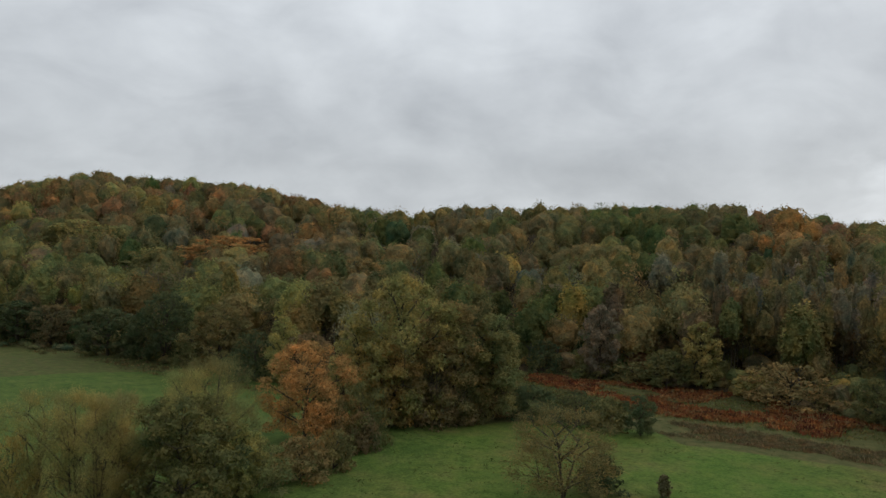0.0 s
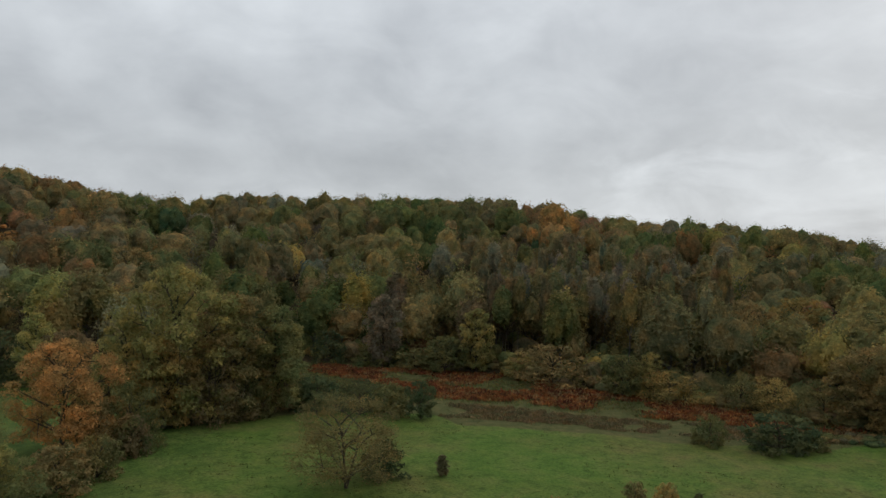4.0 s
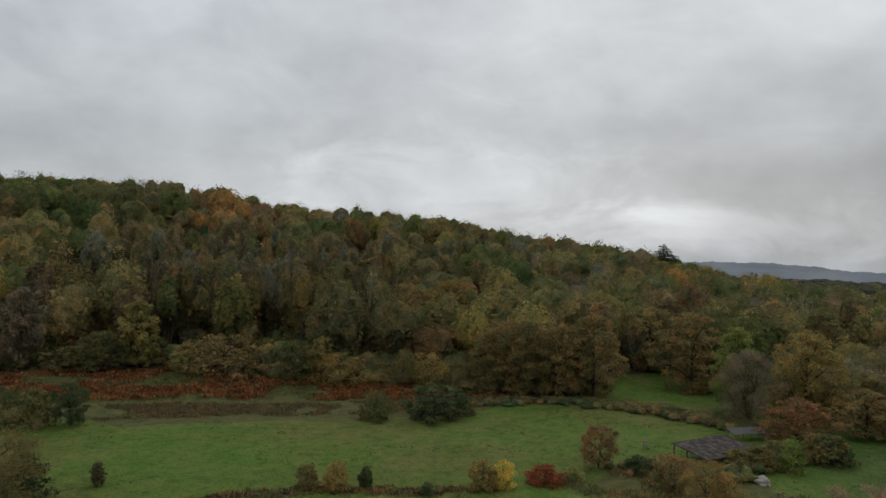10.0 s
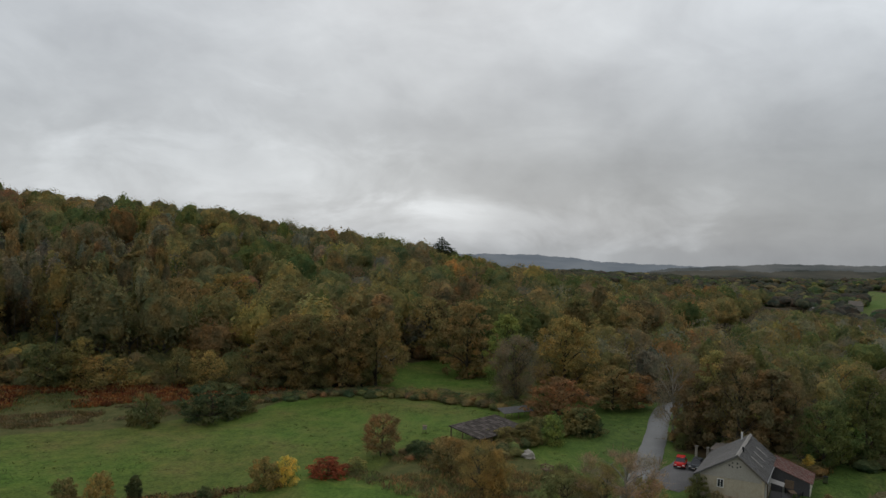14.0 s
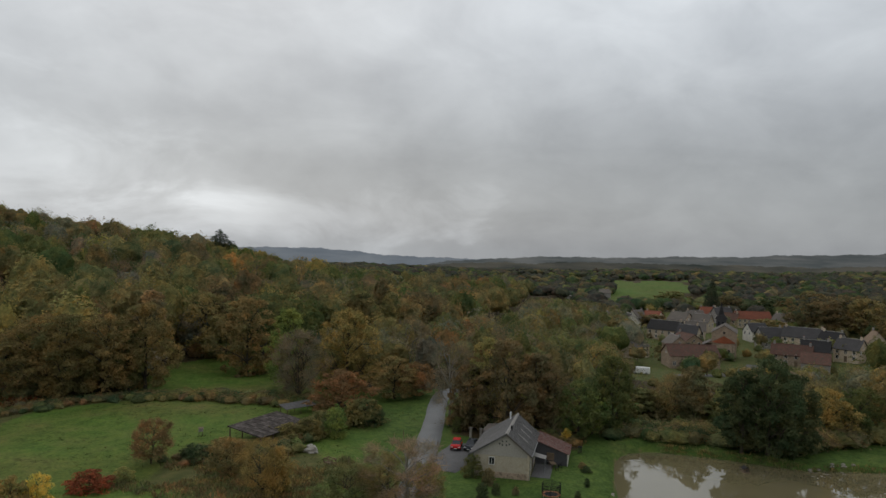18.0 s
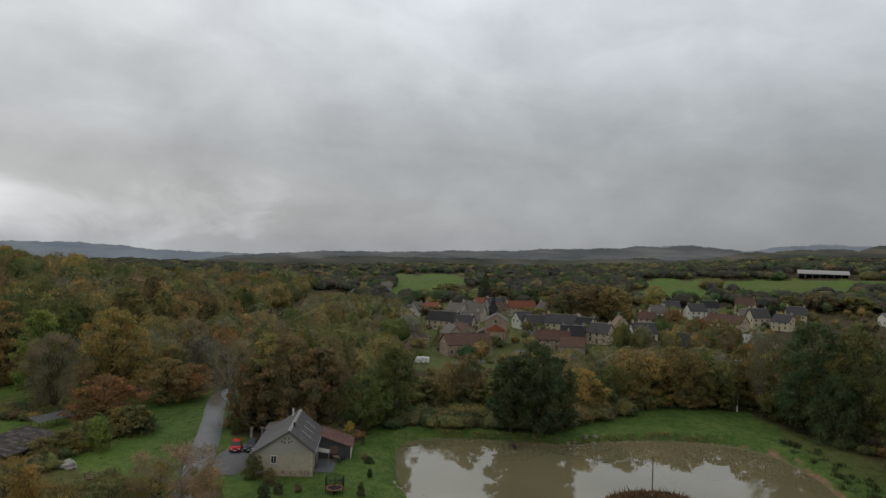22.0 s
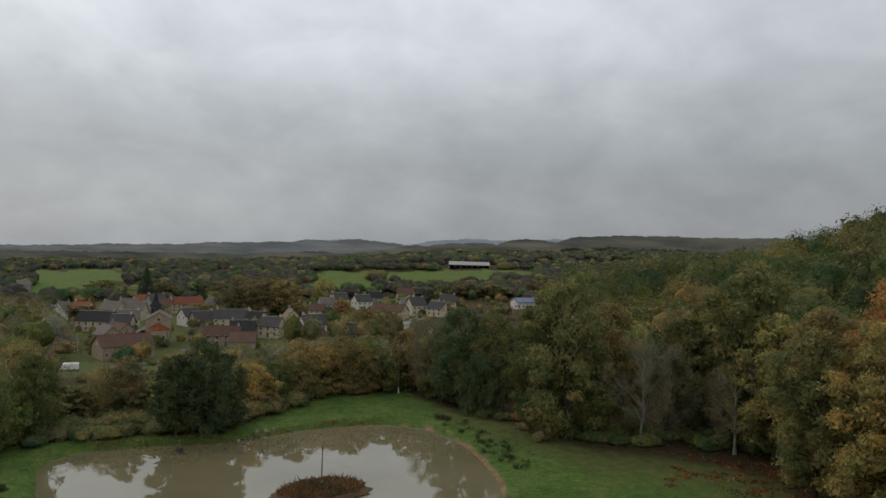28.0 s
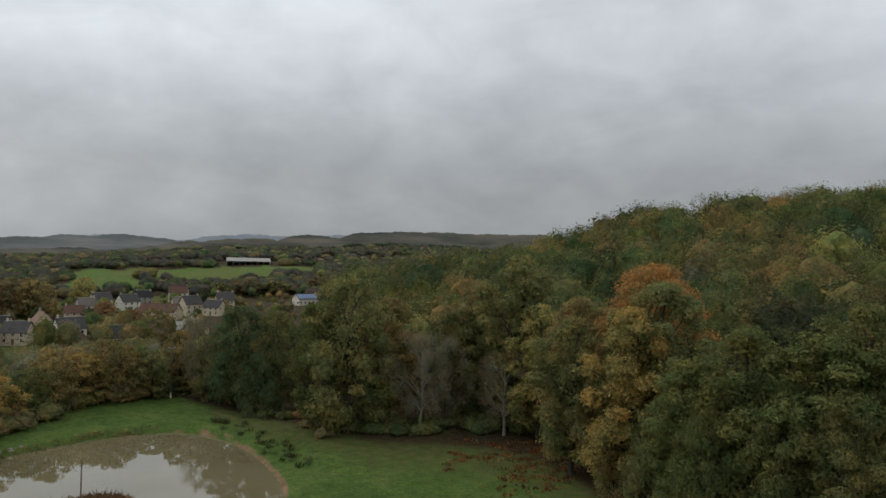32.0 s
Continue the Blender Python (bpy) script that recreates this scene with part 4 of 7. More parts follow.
def plant(name, spots, label, category="woodland"):
    """spots: rows of x, y, height, width, kind, seed, colour (r, g, b), leaves a crown, leaf size."""
    V, T = [], []
    rng = np.random.default_rng(12)
    zz = gz(np.array([s[0] for s in spots]), np.array([s[1] for s in spots]))
    for (x, y, h, w, kind, s, col, n, size), z in zip(spots, zz):
        v, lump = far_shape(kind, s, n, size)
        nat = {"oak": 0.95, "round": 0.8, "tall": 0.52, "slim": 0.34, "bush": 1.35, "sparse": 0.95, "bare": 0.72, "spruce": 0.46}[kind]
        t = rng.uniform(0, 6.28)
        c, sn, k = math.cos(t), math.sin(t), w / nat
        long = rng.uniform(0.82, 1.25)                  # no crown is quite round
        V.append(np.c_[(v[:, 0] * c * long - v[:, 1] * sn / long) * k + x, (v[:, 0] * sn * long + v[:, 1] * c / long) * k + y, v[:, 2] * h + z - 0.1])
        # every bough turns colour at its own pace
        turn = rng.normal(0, 1, 60)[:, None]
        bough = np.array([col]) * np.clip(1 + turn * np.array([[0.10, 0.06, 0.03]]) + rng.normal(0, 0.05, (60, 1)), 0.55, 1.6)
        T.append(np.where(lump[:, None] < 0, np.array([[0.16, 0.148, 0.122]]), bough[lump]))
    V, T = np.concatenate(V), np.concatenate(T)
    me = mesh_arrays(name, V, np.arange(len(V)).reshape(-1, 3), T)
    me.materials.append(TINTED)
    return tagged(new(name, me), label, category, kind="stuff")


def pick(rng, table):
    names, p = zip(*table)
    return names[rng.choice(len(names), p=np.array(p) / sum(p))]


MIX_N = [("olive", 36), ("ochre", 24), ("brown", 28), ("green", 6), ("dark_green", 3), ("gold", 5), ("rust", 4), ("grey", 9), ("orange", 2), ("yellow_green", 4)]
MIX_VALLEY = [("brown", 27), ("olive", 28), ("ochre", 14), ("grey", 19), ("rust", 4), ("gold", 3), ("green", 5), ("dark_green", 3)]
MIX_S = [("olive", 32), ("green", 30), ("dark_green", 12), ("ochre", 14), ("yellow_green", 4), ("gold", 6), ("grey", 4), ("orange", 2)]
# mostly a greyed leaf colour, which stands in for haze over the far trees
MIX_FAR = [("brown", 12), ("olive", 7), ("haze_grey", 70), ("dark_green", 24)]


def scatter(rng, step, x0, x1, y0, y1):
    gx, gy = np.meshgrid(np.arange(float(x0), x1, step), np.arange(float(y0), y1, step))
    gx[1::2] += step / 2
    return (gx + rng.uniform(-0.42, 0.42, gx.shape) * step).ravel(), (gy + rng.uniform(-0.42, 0.42, gy.shape) * step).ravel()


def tinted(rng, name, spread=0.16):
    c = np.array(LEAF[name])
    return tuple(c * rng.uniform(1 - spread, 1 + spread) * (1 + rng.normal(0, 0.05, 3)))


def colour_patches(rng, x, y, table):
    """Neighbours are often of one kind: the choice leans on a slow pattern of the ground."""
    v = 0.5 + 0.5 * ripple(x + 300, y - 120, 33)
    names = [n for n, _ in table]
    if rng.random() < 0.35:
        return names[int(v * 0.999 * 4)]
    return pick(rng, table)


def north_wood():
    rng = np.random.default_rng(21)
    spots = []
    x, y = scatter(rng, 11.5, -420, 620, 60, 660)
    a, r = azimuth(x, y), np.hypot(x, y)
    f, c = np.interp(a, N_AZ, N_FOOT), np.interp(a, N_AZ, N_CREST)
    ok = (a > -37) & (a < 84) & (r > f + 5) & (r < c + 26) & (outside(x, y, CLEARING) > 7)
    ok &= (r < 330) | (rng.random(len(x)) < 0.80)
    for px, py, pa, pr, pf, pc in zip(*(v[ok] for v in (x, y, a, r, f, c))):
        depth = (pr - pf) / (pc - pf)
        kind = pick(rng, [("oak", 30), ("round", 28), ("tall", 22), ("sparse", 16), ("bare", 4)])
        if 20 < pa < 40 and depth < 0.6 and rng.random() < 0.4:      # the stand of high bare stems
            kind = pick(rng, [("slim", 60), ("bare", 20), ("tall", 20)])
        col = colour_patches(rng, px, py, MIX_N)
        if kind in ("bare", "slim") and rng.random() < 0.6:
            col = pick(rng, [("grey", 50), ("brown", 50), ("olive", 20)])
        if 22 < pa < 31 and 0.55 < depth < 0.92 and rng.random() < 0.5:
            col = pick(rng, [("rust", 60), ("orange", 30), ("brown", 30)])
        if pa < -8 and depth > 0.45 and rng.random() < 0.6:          # the high western wood has turned furthest
            col = pick(rng, [("rust", 40), ("brown", 50), ("ochre", 25), ("orange", 6)])
        h = rng.uniform(11, 20.5) * (1.12 if kind in ("tall", "slim") else 1)
        if pr > pc - 30:
            h = rng.uniform(14, 17.5)
            kind = pick(rng, [("oak", 50), ("round", 40), ("sparse", 10)])
        nat = {"oak": 0.80, "round": 0.74, "tall": 0.54, "slim": 0.36, "sparse": 0.8, "bare": 0.7}[kind]
        near = pr < pf + 50
        if pr < pf + 34 and rng.random() < 0.7:         # high old trees along the foot
            kind, h = pick(rng, [("tall", 50), ("oak", 25), ("slim", 18)]), rng.uniform(17, 24)
            nat = {"tall": 0.54, "oak": 0.8, "slim": 0.36}[kind]
        if pr > pc - 22:
            n, size = 480, 0.047
        else:
            n, size = (1000, 0.043) if near else (430, 0.053) if pr < 380 else (300, 0.060)
        spots.append((px, py, h, h * nat * rng.uniform(0.9, 1.2), kind, int(rng.integers(SEEDS[kind])), tinted(rng, col), n, size))
    rng = np.random.default_rng(29)
    for _ in range(150):                                # a plantation of high bare stems above the bracken
        pa, dr = rng.uniform(19, 39), rng.uniform(12, 85)
        px, py = at(pa, float(np.interp(pa, N_AZ, N_FOOT)) + dr)
        h = rng.uniform(20, 27)
        spots.append((px, py, h, h * rng.uniform(0.16, 0.26), "slim", int(rng.integers(2)), tinted(rng, pick(rng, [("brown", 50), ("grey", 25), ("ochre", 15)])), 318, 0.045))
    rng = np.random.default_rng(27)
    for _ in range(1050):                                # young growth under the edge, and along the crest
        pa = rng.uniform(-34, 66)
        pf, pc = float(np.interp(pa, N_AZ, N_FOOT)), float(np.interp(pa, N_AZ, N_CREST))
        pr = rng.uniform(pf + 3, pf + 40) if rng.random() < 0.5 else rng.uniform(pc - 14, pc + 24)
        px, py = at(pa, pr)
        if float(outside(np.array([px]), np.array([py]), CLEARING)[0]) < 7:
            continue
        h = rng.uniform(3.5, 8)
        spots.append((px, py, h, h * rng.uniform(1.0, 1.5), "bush", int(rng.integers(4)), tinted(rng, pick(rng, MIX_N)), 130, 0.10))
    plant("north_woodland", spots, "dense autumn woodland covering the hillside above the meadow")
    return len(spots)


def canopy_limit(a):
    """How high the valley trees stand against the eye, so that the hamlet shows over them."""
    return np.interp(a, [60, 70, 80, 86, 89, 91.5, 93, 99, 101, 106, 112, 118, 124, 128, 130], [-1.0, -3.0, -4.2, -5.0, -5.8, -7.2, -8.9, -8.9, -7.4, -6.9, -6.5, -6.3, -5.6, -5.2, -3])


def valley_wood():
    rng = np.random.default_rng(22)
    spots = []
    x, y = scatter(rng, 9.6, 100, 640, -140, 330)
    a, r = azimuth(x, y), np.hypot(x, y)
    f = np.interp(a, N_AZ, N_FOOT)
    inner = np.interp(a, [60, 66, 70, 75, 79, 84, 90, 97, 104, 108, 120], [172, 172, 158, 170, 168, 140, 144, 143, 143, 160, 176])
    outer = np.interp(a, [60, 66, 78, 86, 90, 93, 100, 108, 116, 120], [200, 300, 640, 620, 430, 250, 246, 268, 300, 300])
    ok = (a > 60) & (a < 119) & (r > inner + 3) & (r < outer) & (outside(x, y, CLEARING) > 7) & ((r < f) | (a > 84)) & (road_gap(x, y) > 6)
    for px, py, pa, pr in zip(*(v[ok] for v in (x, y, a, r))):
        kind = pick(rng, [("oak", 28), ("round", 28), ("tall", 14), ("sparse", 24), ("bush", 6)])
        sight = float(canopy_limit(pa)) if pr < 262 else -3.4
        top = EYE_Z + pr * math.tan(radians(sight)) - gz1(px, py)
        h = min(rng.uniform(9, 15.5), top * rng.uniform(0.8, 1.0))
        if h < 2.0:
            continue
        if h < 5:
            kind = "bush"
        nat = {"oak": 0.85, "round": 0.78, "tall": 0.55, "sparse": 0.9, "bush": 1.2}[kind]
        n, size = (560, 0.044) if pr < 260 else (300, 0.056)
        spots.append((px, py, h, max(h * nat * rng.uniform(0.85, 1.2), 4), kind, int(rng.integers(SEEDS[kind])), tinted(rng, colour_patches(rng, px, py, MIX_VALLEY)), n, size))
    plant("valley_woodland", spots, "brown and olive autumn trees filling the valley floor")
    return len(spots)


def south_wood():
    rng = np.random.default_rng(23)
    spots = []
    x, y = scatter(rng, 9.0, -60, 300, -360, -60)
    a, r = azimuth(x, y), np.hypot(x, y)
    f, c = np.interp(a, S_AZ, S_FOOT), np.interp(a, S_AZ, S_CREST)
    ok = (a > 118) & (a < 186) & (r > np.maximum(f + 14, 92)) & (r < c + 30)
    for px, py, pa, pr, pc in zip(*(v[ok] for v in (x, y, a, r, c))):
        kind = pick(rng, [("oak", 40), ("round", 32), ("tall", 16), ("sparse", 10)])
        h = rng.uniform(14, 20) if pa > 128 else rng.uniform(9, 13)
        if pa < 129:                                    # the houses beyond show over these
            h = min(h, EYE_Z + pr * math.tan(radians(float(canopy_limit(pa)))) - gz1(px, py))
            if h < 2.5:
                continue
        nat = {"oak": 0.82, "round": 0.76, "tall": 0.55, "sparse": 0.85}[kind]
        n, size = (2000, 0.032) if pr < 142 else (760, 0.042)
        spots.append((px, py, h, h * nat * rng.uniform(0.85, 1.2), kind, int(rng.integers(SEEDS[kind])), tuple(0.82 * v for v in tinted(rng, colour_patches(rng, px, py, MIX_S))), n, size))
    plant("south_woodland", spots, "green and gold woodland climbing the slope behind the pond")
    return len(spots)


def far_woods():
    rng = np.random.default_rng(24)
    spots = []
    for step, r0, r1, n, size, grow in ((10.5, 300, 800, 46, 0.13, 0.85), (15, 800, 1400, 18, 0.17, 1.0), (32, 1400, 2500, 8, 0.22, 1.9)):
        x, y = scatter(rng, step, 0, r1, -r1 * 0.82, r1 * 0.55)
        a, r = azimuth(x, y), np.hypot(x, y)
        f = np.interp(a, N_AZ, N_FOOT)
        ok = (a > 58) & (a < 147) & (r > r0) & (r < r1) & (in_field(a, r, 1.06) < 0)
        ok &= (r > np.interp(a, [58, 82, 86, 90, 93, 126, 130, 147], [650, 640, 600, 400, 470, 480, 330, 300]))
        mask = ripple(x * 0.8, y, 60 if r0 < 800 else 140) + 0.5 * ripple(x, y + 50, 25 if r0 < 800 else 60)
        ok &= ~((np.abs(a - 122.1) < 2.6) & (np.abs(r - 760) < 52))
        ok &= mask > (-1.05 if r0 < 1300 else -0.8)
        for px, py, pr in zip(*(v[ok] for v in (x, y, r))):
            kind = pick(rng, [("oak", 40), ("round", 40), ("bush", 20)])
            h = rng.uniform(7, 12) * min(grow, 1.15)
            w = {"oak": 1.1, "round": 1.1, "bush": 1.6}[kind] * h * rng.uniform(1.0, 1.4) * grow
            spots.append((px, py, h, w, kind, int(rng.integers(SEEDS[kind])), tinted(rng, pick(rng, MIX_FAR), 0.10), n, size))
    for _ in range(330):                                # the dark plantation on the southern rise
        px, py = at(rng.uniform(129.6, 139.5), rng.uniform(1560, 1760))
        h = rng.uniform(13, 18)
        spots.append((px, py, h, h * rng.uniform(0.6, 0.8), "tall", int(rng.integers(3)), tinted(rng, "spruce", 0.10), 18, 0.17))
    plant("far_woodland", spots, "far hedges and copses, leaf colours greyed for distance haze")
    return len(spots)


def hamlet_greenery():
    rng = np.random.default_rng(26)
    x, y = scatter(rng, 9.5, 225, 480, -290, 20)
    a, r = azimuth(x, y), np.hypot(x, y)
    ok = (r > 208) & (r < 480) & (a > 88) & (a < 130) & (rng.random(len(x)) < np.where(r < 300, 0.85, 0.62))
    spots = []
    for px, py in zip(x[ok], y[ok]):
        h = rng.uniform(1.6, 4.2) if rng.random() < 0.66 else rng.uniform(5, 8.5)
        kind = "bush" if h < 4.6 else pick(rng, [("oak", 1), ("round", 1), ("sparse", 1)])
        spots.append((px, py, h, h * {"bush": 1.4, "oak": 0.9, "round": 0.8, "sparse": 0.9}[kind], kind, int(rng.integers(3)),
                      tinted(rng, pick(rng, [("olive", 30), ("green", 18), ("ochre", 18), ("brown", 20), ("gold", 5), ("dark_green", 9)])), 90, 0.12))
    plant("garden_greenery", spots, "garden hedges, shrubs and small trees between the hamlet houses", "shrubs")
    return len(spots)


N_TREES = [hamlet_greenery(), north_wood(), valley_wood(), south_wood(), far_woods()]


# ---- single trees and bushes: x, y, height, width, kind, leaves ----
for row in [
    (-22.0, 122.0, 17.7, 17.4, "oak", "orange"), (-12.5, 122.9, 11.1, 10.4, "bush", "olive"), (-16.9, 119.8, 9.3, 8.7, "bush", "ochre"),
    (-7.2, 139.3, 29.2, 21.1, "tall", "yellow_green"), (-15.6, 140.6, 19.0, 13.5, "round", "yellow_green"), (3.2, 144.0, 23.8, 19.5, "oak", "ochre"),
    (11.3, 147.1, 21.4, 12.9, "round", "olive"), (-0.2, 141.0, 13.7, 13.5, "bush", "brown"), (-8.7, 136.7, 15.7, 12.0, "round", "gold"),
    (6.6, 145.3, 11.9, 11.0, "bush", "olive"), (-31.5, 90.1, 14.4, 15.5, "oak", "olive"), (-30.0, 97.5, 18.6, 14.4, "sparse", "olive"),
    (-31.9, 93.2, 17.5, 11.9, "sparse", "yellow_green"), (-24.0, 98.1, 7.0, 10.6, "bush", "olive"), (-19.6, 104.7, 6.4, 9.4, "bush", "ochre"),
    (-26.1, 96.0, 9.7, 7.2, "round", "yellow_green"), (-15.5, 110.4, 6.0, 7.2, "bush", "olive"), (-12.3, 120.4, 6.5, 6.8, "bush", "brown"),
    (-48.1, 87.1, 15.2, 12.0, "sparse", "yellow_green"), (-39.9, 85.6, 15.3, 9.9, "sparse", "yellow_green"),
        ]:
    tree(*row, "in the meadow hedgerow", "trees of the hedgerow")
for row in [
    (-42.8, 85.9, 15.8, 11.6, "sparse", "yellow_green"), (-38.8, 88.4, 15.3, 10.1, "sparse", "ochre"), (-49.6, 84.5, 10.4, 6.3, "bush", "yellow_green"),
    (-37.8, 89.9, 9.5, 4.7, "bush", "yellow_green"),
        ]:
    tree(*row, "in the meadow hedgerow", "trees of the hedgerow")
for row in [
    (17.7, 98.9, 12.6, 17.4, "sparse", "ochre"), (23.7, 102.8, 5.3, 6.8, "bush", "dark_green"), (32.4, 101.4, 3.2, 1.9, "tall", "brown"),
    (19.5, 148.2, 6.9, 11.3, "bush", "dark_green"), (28.0, 143.8, 7.0, 11.1, "bush", "dark_green"), (33.4, 140.1, 6.5, 8.6, "bush", "olive"),
    (38.9, 137.1, 7.6, 6.6, "round", "dark_green"), (12.7, 149.5, 7.6, 7.2, "bush", "brown"), (86.0, 110.5, 5.6, 6.1, "bush", "olive"),
    (96.2, 104.5, 6.6, 13.0, "bush", "dark_green"), (102.6, 103.1, 3.8, 5.2, "bush", "olive"),
        ]:
    tree(*row, "in the green meadow", "bushes and trees in the meadow")
for row in [
    (-78.1, 205.2, 20.0, 18.2, "round", "dark_green"), (-98.7, 214.9, 14.3, 19.6, "round", "dark_green"), (-86.9, 210.8, 13.2, 12.6, "round", "dark_green"),
    (-127.5, 236.9, 13.4, 15.9, "round", "brown"), (-140.4, 239.9, 13.7, 20.8, "round", "dark_green"), (-59.1, 195.8, 17.9, 18.6, "round", "ochre"),
    (-46.8, 184.1, 12.5, 15.1, "bush", "dark_green"), (-68.6, 201.1, 12.3, 13.4, "bush", "olive"), (-31.0, 172.7, 13.4, 12.5, "round", "brown"),
    (-38.3, 178.4, 16.7, 8.7, "tall", "yellow_green"), (-187.7, 370.1, 16.5, 36.0, "oak", "yellow_green"), (-159.7, 347.0, 16.8, 27.1, "round", "olive"),
    (-95.2, 323.3, 16.9, 45.2, "oak", "orange"), (-118.2, 297.9, 16.9, 27.8, "round", "olive"), (-30.3, 266.8, 17.3, 19.1, "oak", "ochre"),
    (41.1, 233.9, 13.9, 8.6, "round", "yellow"), (38.5, 250.6, 17.0, 16.0, "bare", "grey"), (62.8, 245.6, 17.1, 22.0, "tall", "ochre"),
    (45.2, 201.5, 20.8, 9.8, "tall", "grey"), (82.5, 240.8, 17.0, 21.1, "tall", "olive"),
        ]:
    tree(*row, "at the wood's edge", "trees along the wood edge")
for row in [
    (69.0, 188.3, 18.0, 7.9, "tall", "yellow_green"), (105.6, 233.2, 17.1, 16.2, "tall", "grey"), (83.3, 169.1, 10.2, 22.4, "bush", "ochre"),
    (79.1, 181.0, 6.3, 10.9, "bush", "yellow_green"), (53.4, 196.4, 5.8, 12.9, "bush", "olive"), (44.4, 205.2, 7.6, 15.0, "bush", "olive"),
    (30.5, 209.8, 9.8, 11.7, "bush", "dark_green"), (60.3, 189.1, 10.3, 12.6, "round", "olive"), (112.4, 179.2, 17.0, 8.4, "tall", "gold"),
    (93.1, 151.7, 10.1, 10.6, "round", "olive"), (101.7, 144.9, 7.5, 15.4, "bush", "gold"), (99.7, 150.5, 10.9, 7.2, "round", "yellow_green"),
    (116.4, 128.7, 8.3, 13.1, "bush", "gold"), (112.9, 134.4, 8.8, 8.4, "bush", "olive"), (159.8, 166.8, 17.1, 20.1, "oak", "gold"),
    (160.6, 145.9, 17.1, 10.6, "tall", "gold"), (130.0, 114.9, 17.0, 19.3, "oak", "ochre"), (122.8, 121.1, 9.1, 12.3, "bush", "olive"),
    (134.8, 108.5, 15.2, 13.7, "oak", "ochre"), (149.6, 195.2, 20.8, 17.5, "slim", "ochre"),
        ]:
    tree(*row, "at the wood's edge", "trees along the wood edge")
for row in [
    (135.3, 192.7, 20.9, 14.9, "slim", "ochre"), (141.8, 168.8, 17.1, 17.4, "round", "ochre"), (112.2, 201.9, 17.0, 16.4, "round", "olive"),
    (83.6, 235.1, 17.0, 15.8, "tall", "olive"), (133.8, 103.3, 17.2, 14.8, "round", "ochre"), (140.1, 98.0, 19.4, 13.6, "round", "ochre"),
    (127.6, 108.5, 17.2, 14.6, "oak", "ochre"), (178.8, 107.2, 17.2, 19.8, "round", "ochre"), (166.3, 87.8, 19.4, 16.4, "round", "ochre"),
    (137.3, 100.2, 14.7, 7.4, "tall", "olive"),
        ]:
    tree(*row, "at the wood's edge", "trees along the wood edge")
for row in [
    (113.0, 51.0, 2.9, 5.0, "bush", "brown"), (115.2, 48.5, 3.7, 6.0, "bush", "olive"), (117.8, 44.8, 5.1, 5.0, "bush", "bright_green"),
    (127.0, 42.7, 4.8, 8.0, "bush", "olive"), (127.6, 41.0, 3.3, 4.5, "bush", "dark_green"), (112.2, 55.1, 2.2, 4.0, "bush", "brown"),
    (100.4, 56.0, 3.1, 7.4, "bush", "ochre"), (99.3, 60.8, 2.1, 3.7, "bush", "dark_green"), (72.7, 68.6, 4.1, 5.0, "bush", "gold"),
    (75.3, 67.3, 3.9, 3.7, "bush", "yellow"), (81.4, 64.7, 2.6, 6.3, "bush", "red"), (94.5, 64.7, 6.8, 7.0, "sparse", "rust"),
    (53.6, 83.2, 3.6, 3.6, "bush", "ochre"), (56.8, 81.1, 3.9, 4.4, "bush", "gold"), (60.3, 79.1, 3.0, 2.1, "round", "dark_green"),
    (65.2, 71.8, 1.7, 2.4, "bush", "dark_green"), (142.3, 62.7, 15.3, 12.4, "sparse", "grey"), (144.5, 64.0, 14.9, 10.0, "sparse", "brown"),
    (158.2, 57.9, 18.8, 16.1, "oak", "gold"), (133.5, 49.8, 8.7, 12.5, "round", "rust"),
        ]:
    tree(*row, "beside the lane", "trees and shrubs by the lane")
for row in [
    (126.6, 48.3, 3.0, 3.8, "bush", "bright_green"), (128.5, 43.0, 4.3, 5.9, "bush", "dark_green"), (121.9, 49.3, 3.4, 6.3, "bush", "olive"),
    (127.2, 45.2, 3.4, 4.3, "bush", "olive"), (112.5, 51.1, 3.0, 5.9, "bush", "olive"), (116.7, 50.0, 2.8, 5.1, "bush", "brown"),
    (87.8, 43.5, 7.3, 7.9, "sparse", "gold"), (94.2, 51.8, 5.0, 6.9, "sparse", "ochre"), (87.7, 41.5, 6.1, 4.7, "bush", "gold"),
    (97.9, 58.4, 2.4, 5.5, "bush", "dark_green"), (86.3, 63.3, 1.9, 3.4, "bush", "yellow_green"), (98.2, 60.8, 1.7, 3.2, "bush", "dark_green"),
    (85.5, 22.8, 9.8, 11.0, "bare", "pink_grey"), (85.7, 25.8, 7.6, 8.0, "sparse", "ochre"), (85.7, 30.5, 5.5, 8.1, "sparse", "olive"),
    (88.0, 21.0, 6.3, 5.1, "sparse", "yellow_green"), (153.5, 70.8, 18.5, 6.7, "round", "bright_green"), (152.1, 44.6, 9.2, 12.6, "round", "ochre"),
    (155.8, 40.6, 7.5, 10.2, "round", "rust"),
        ]:
    tree(*row, "beside the lane", "trees and shrubs by the lane")
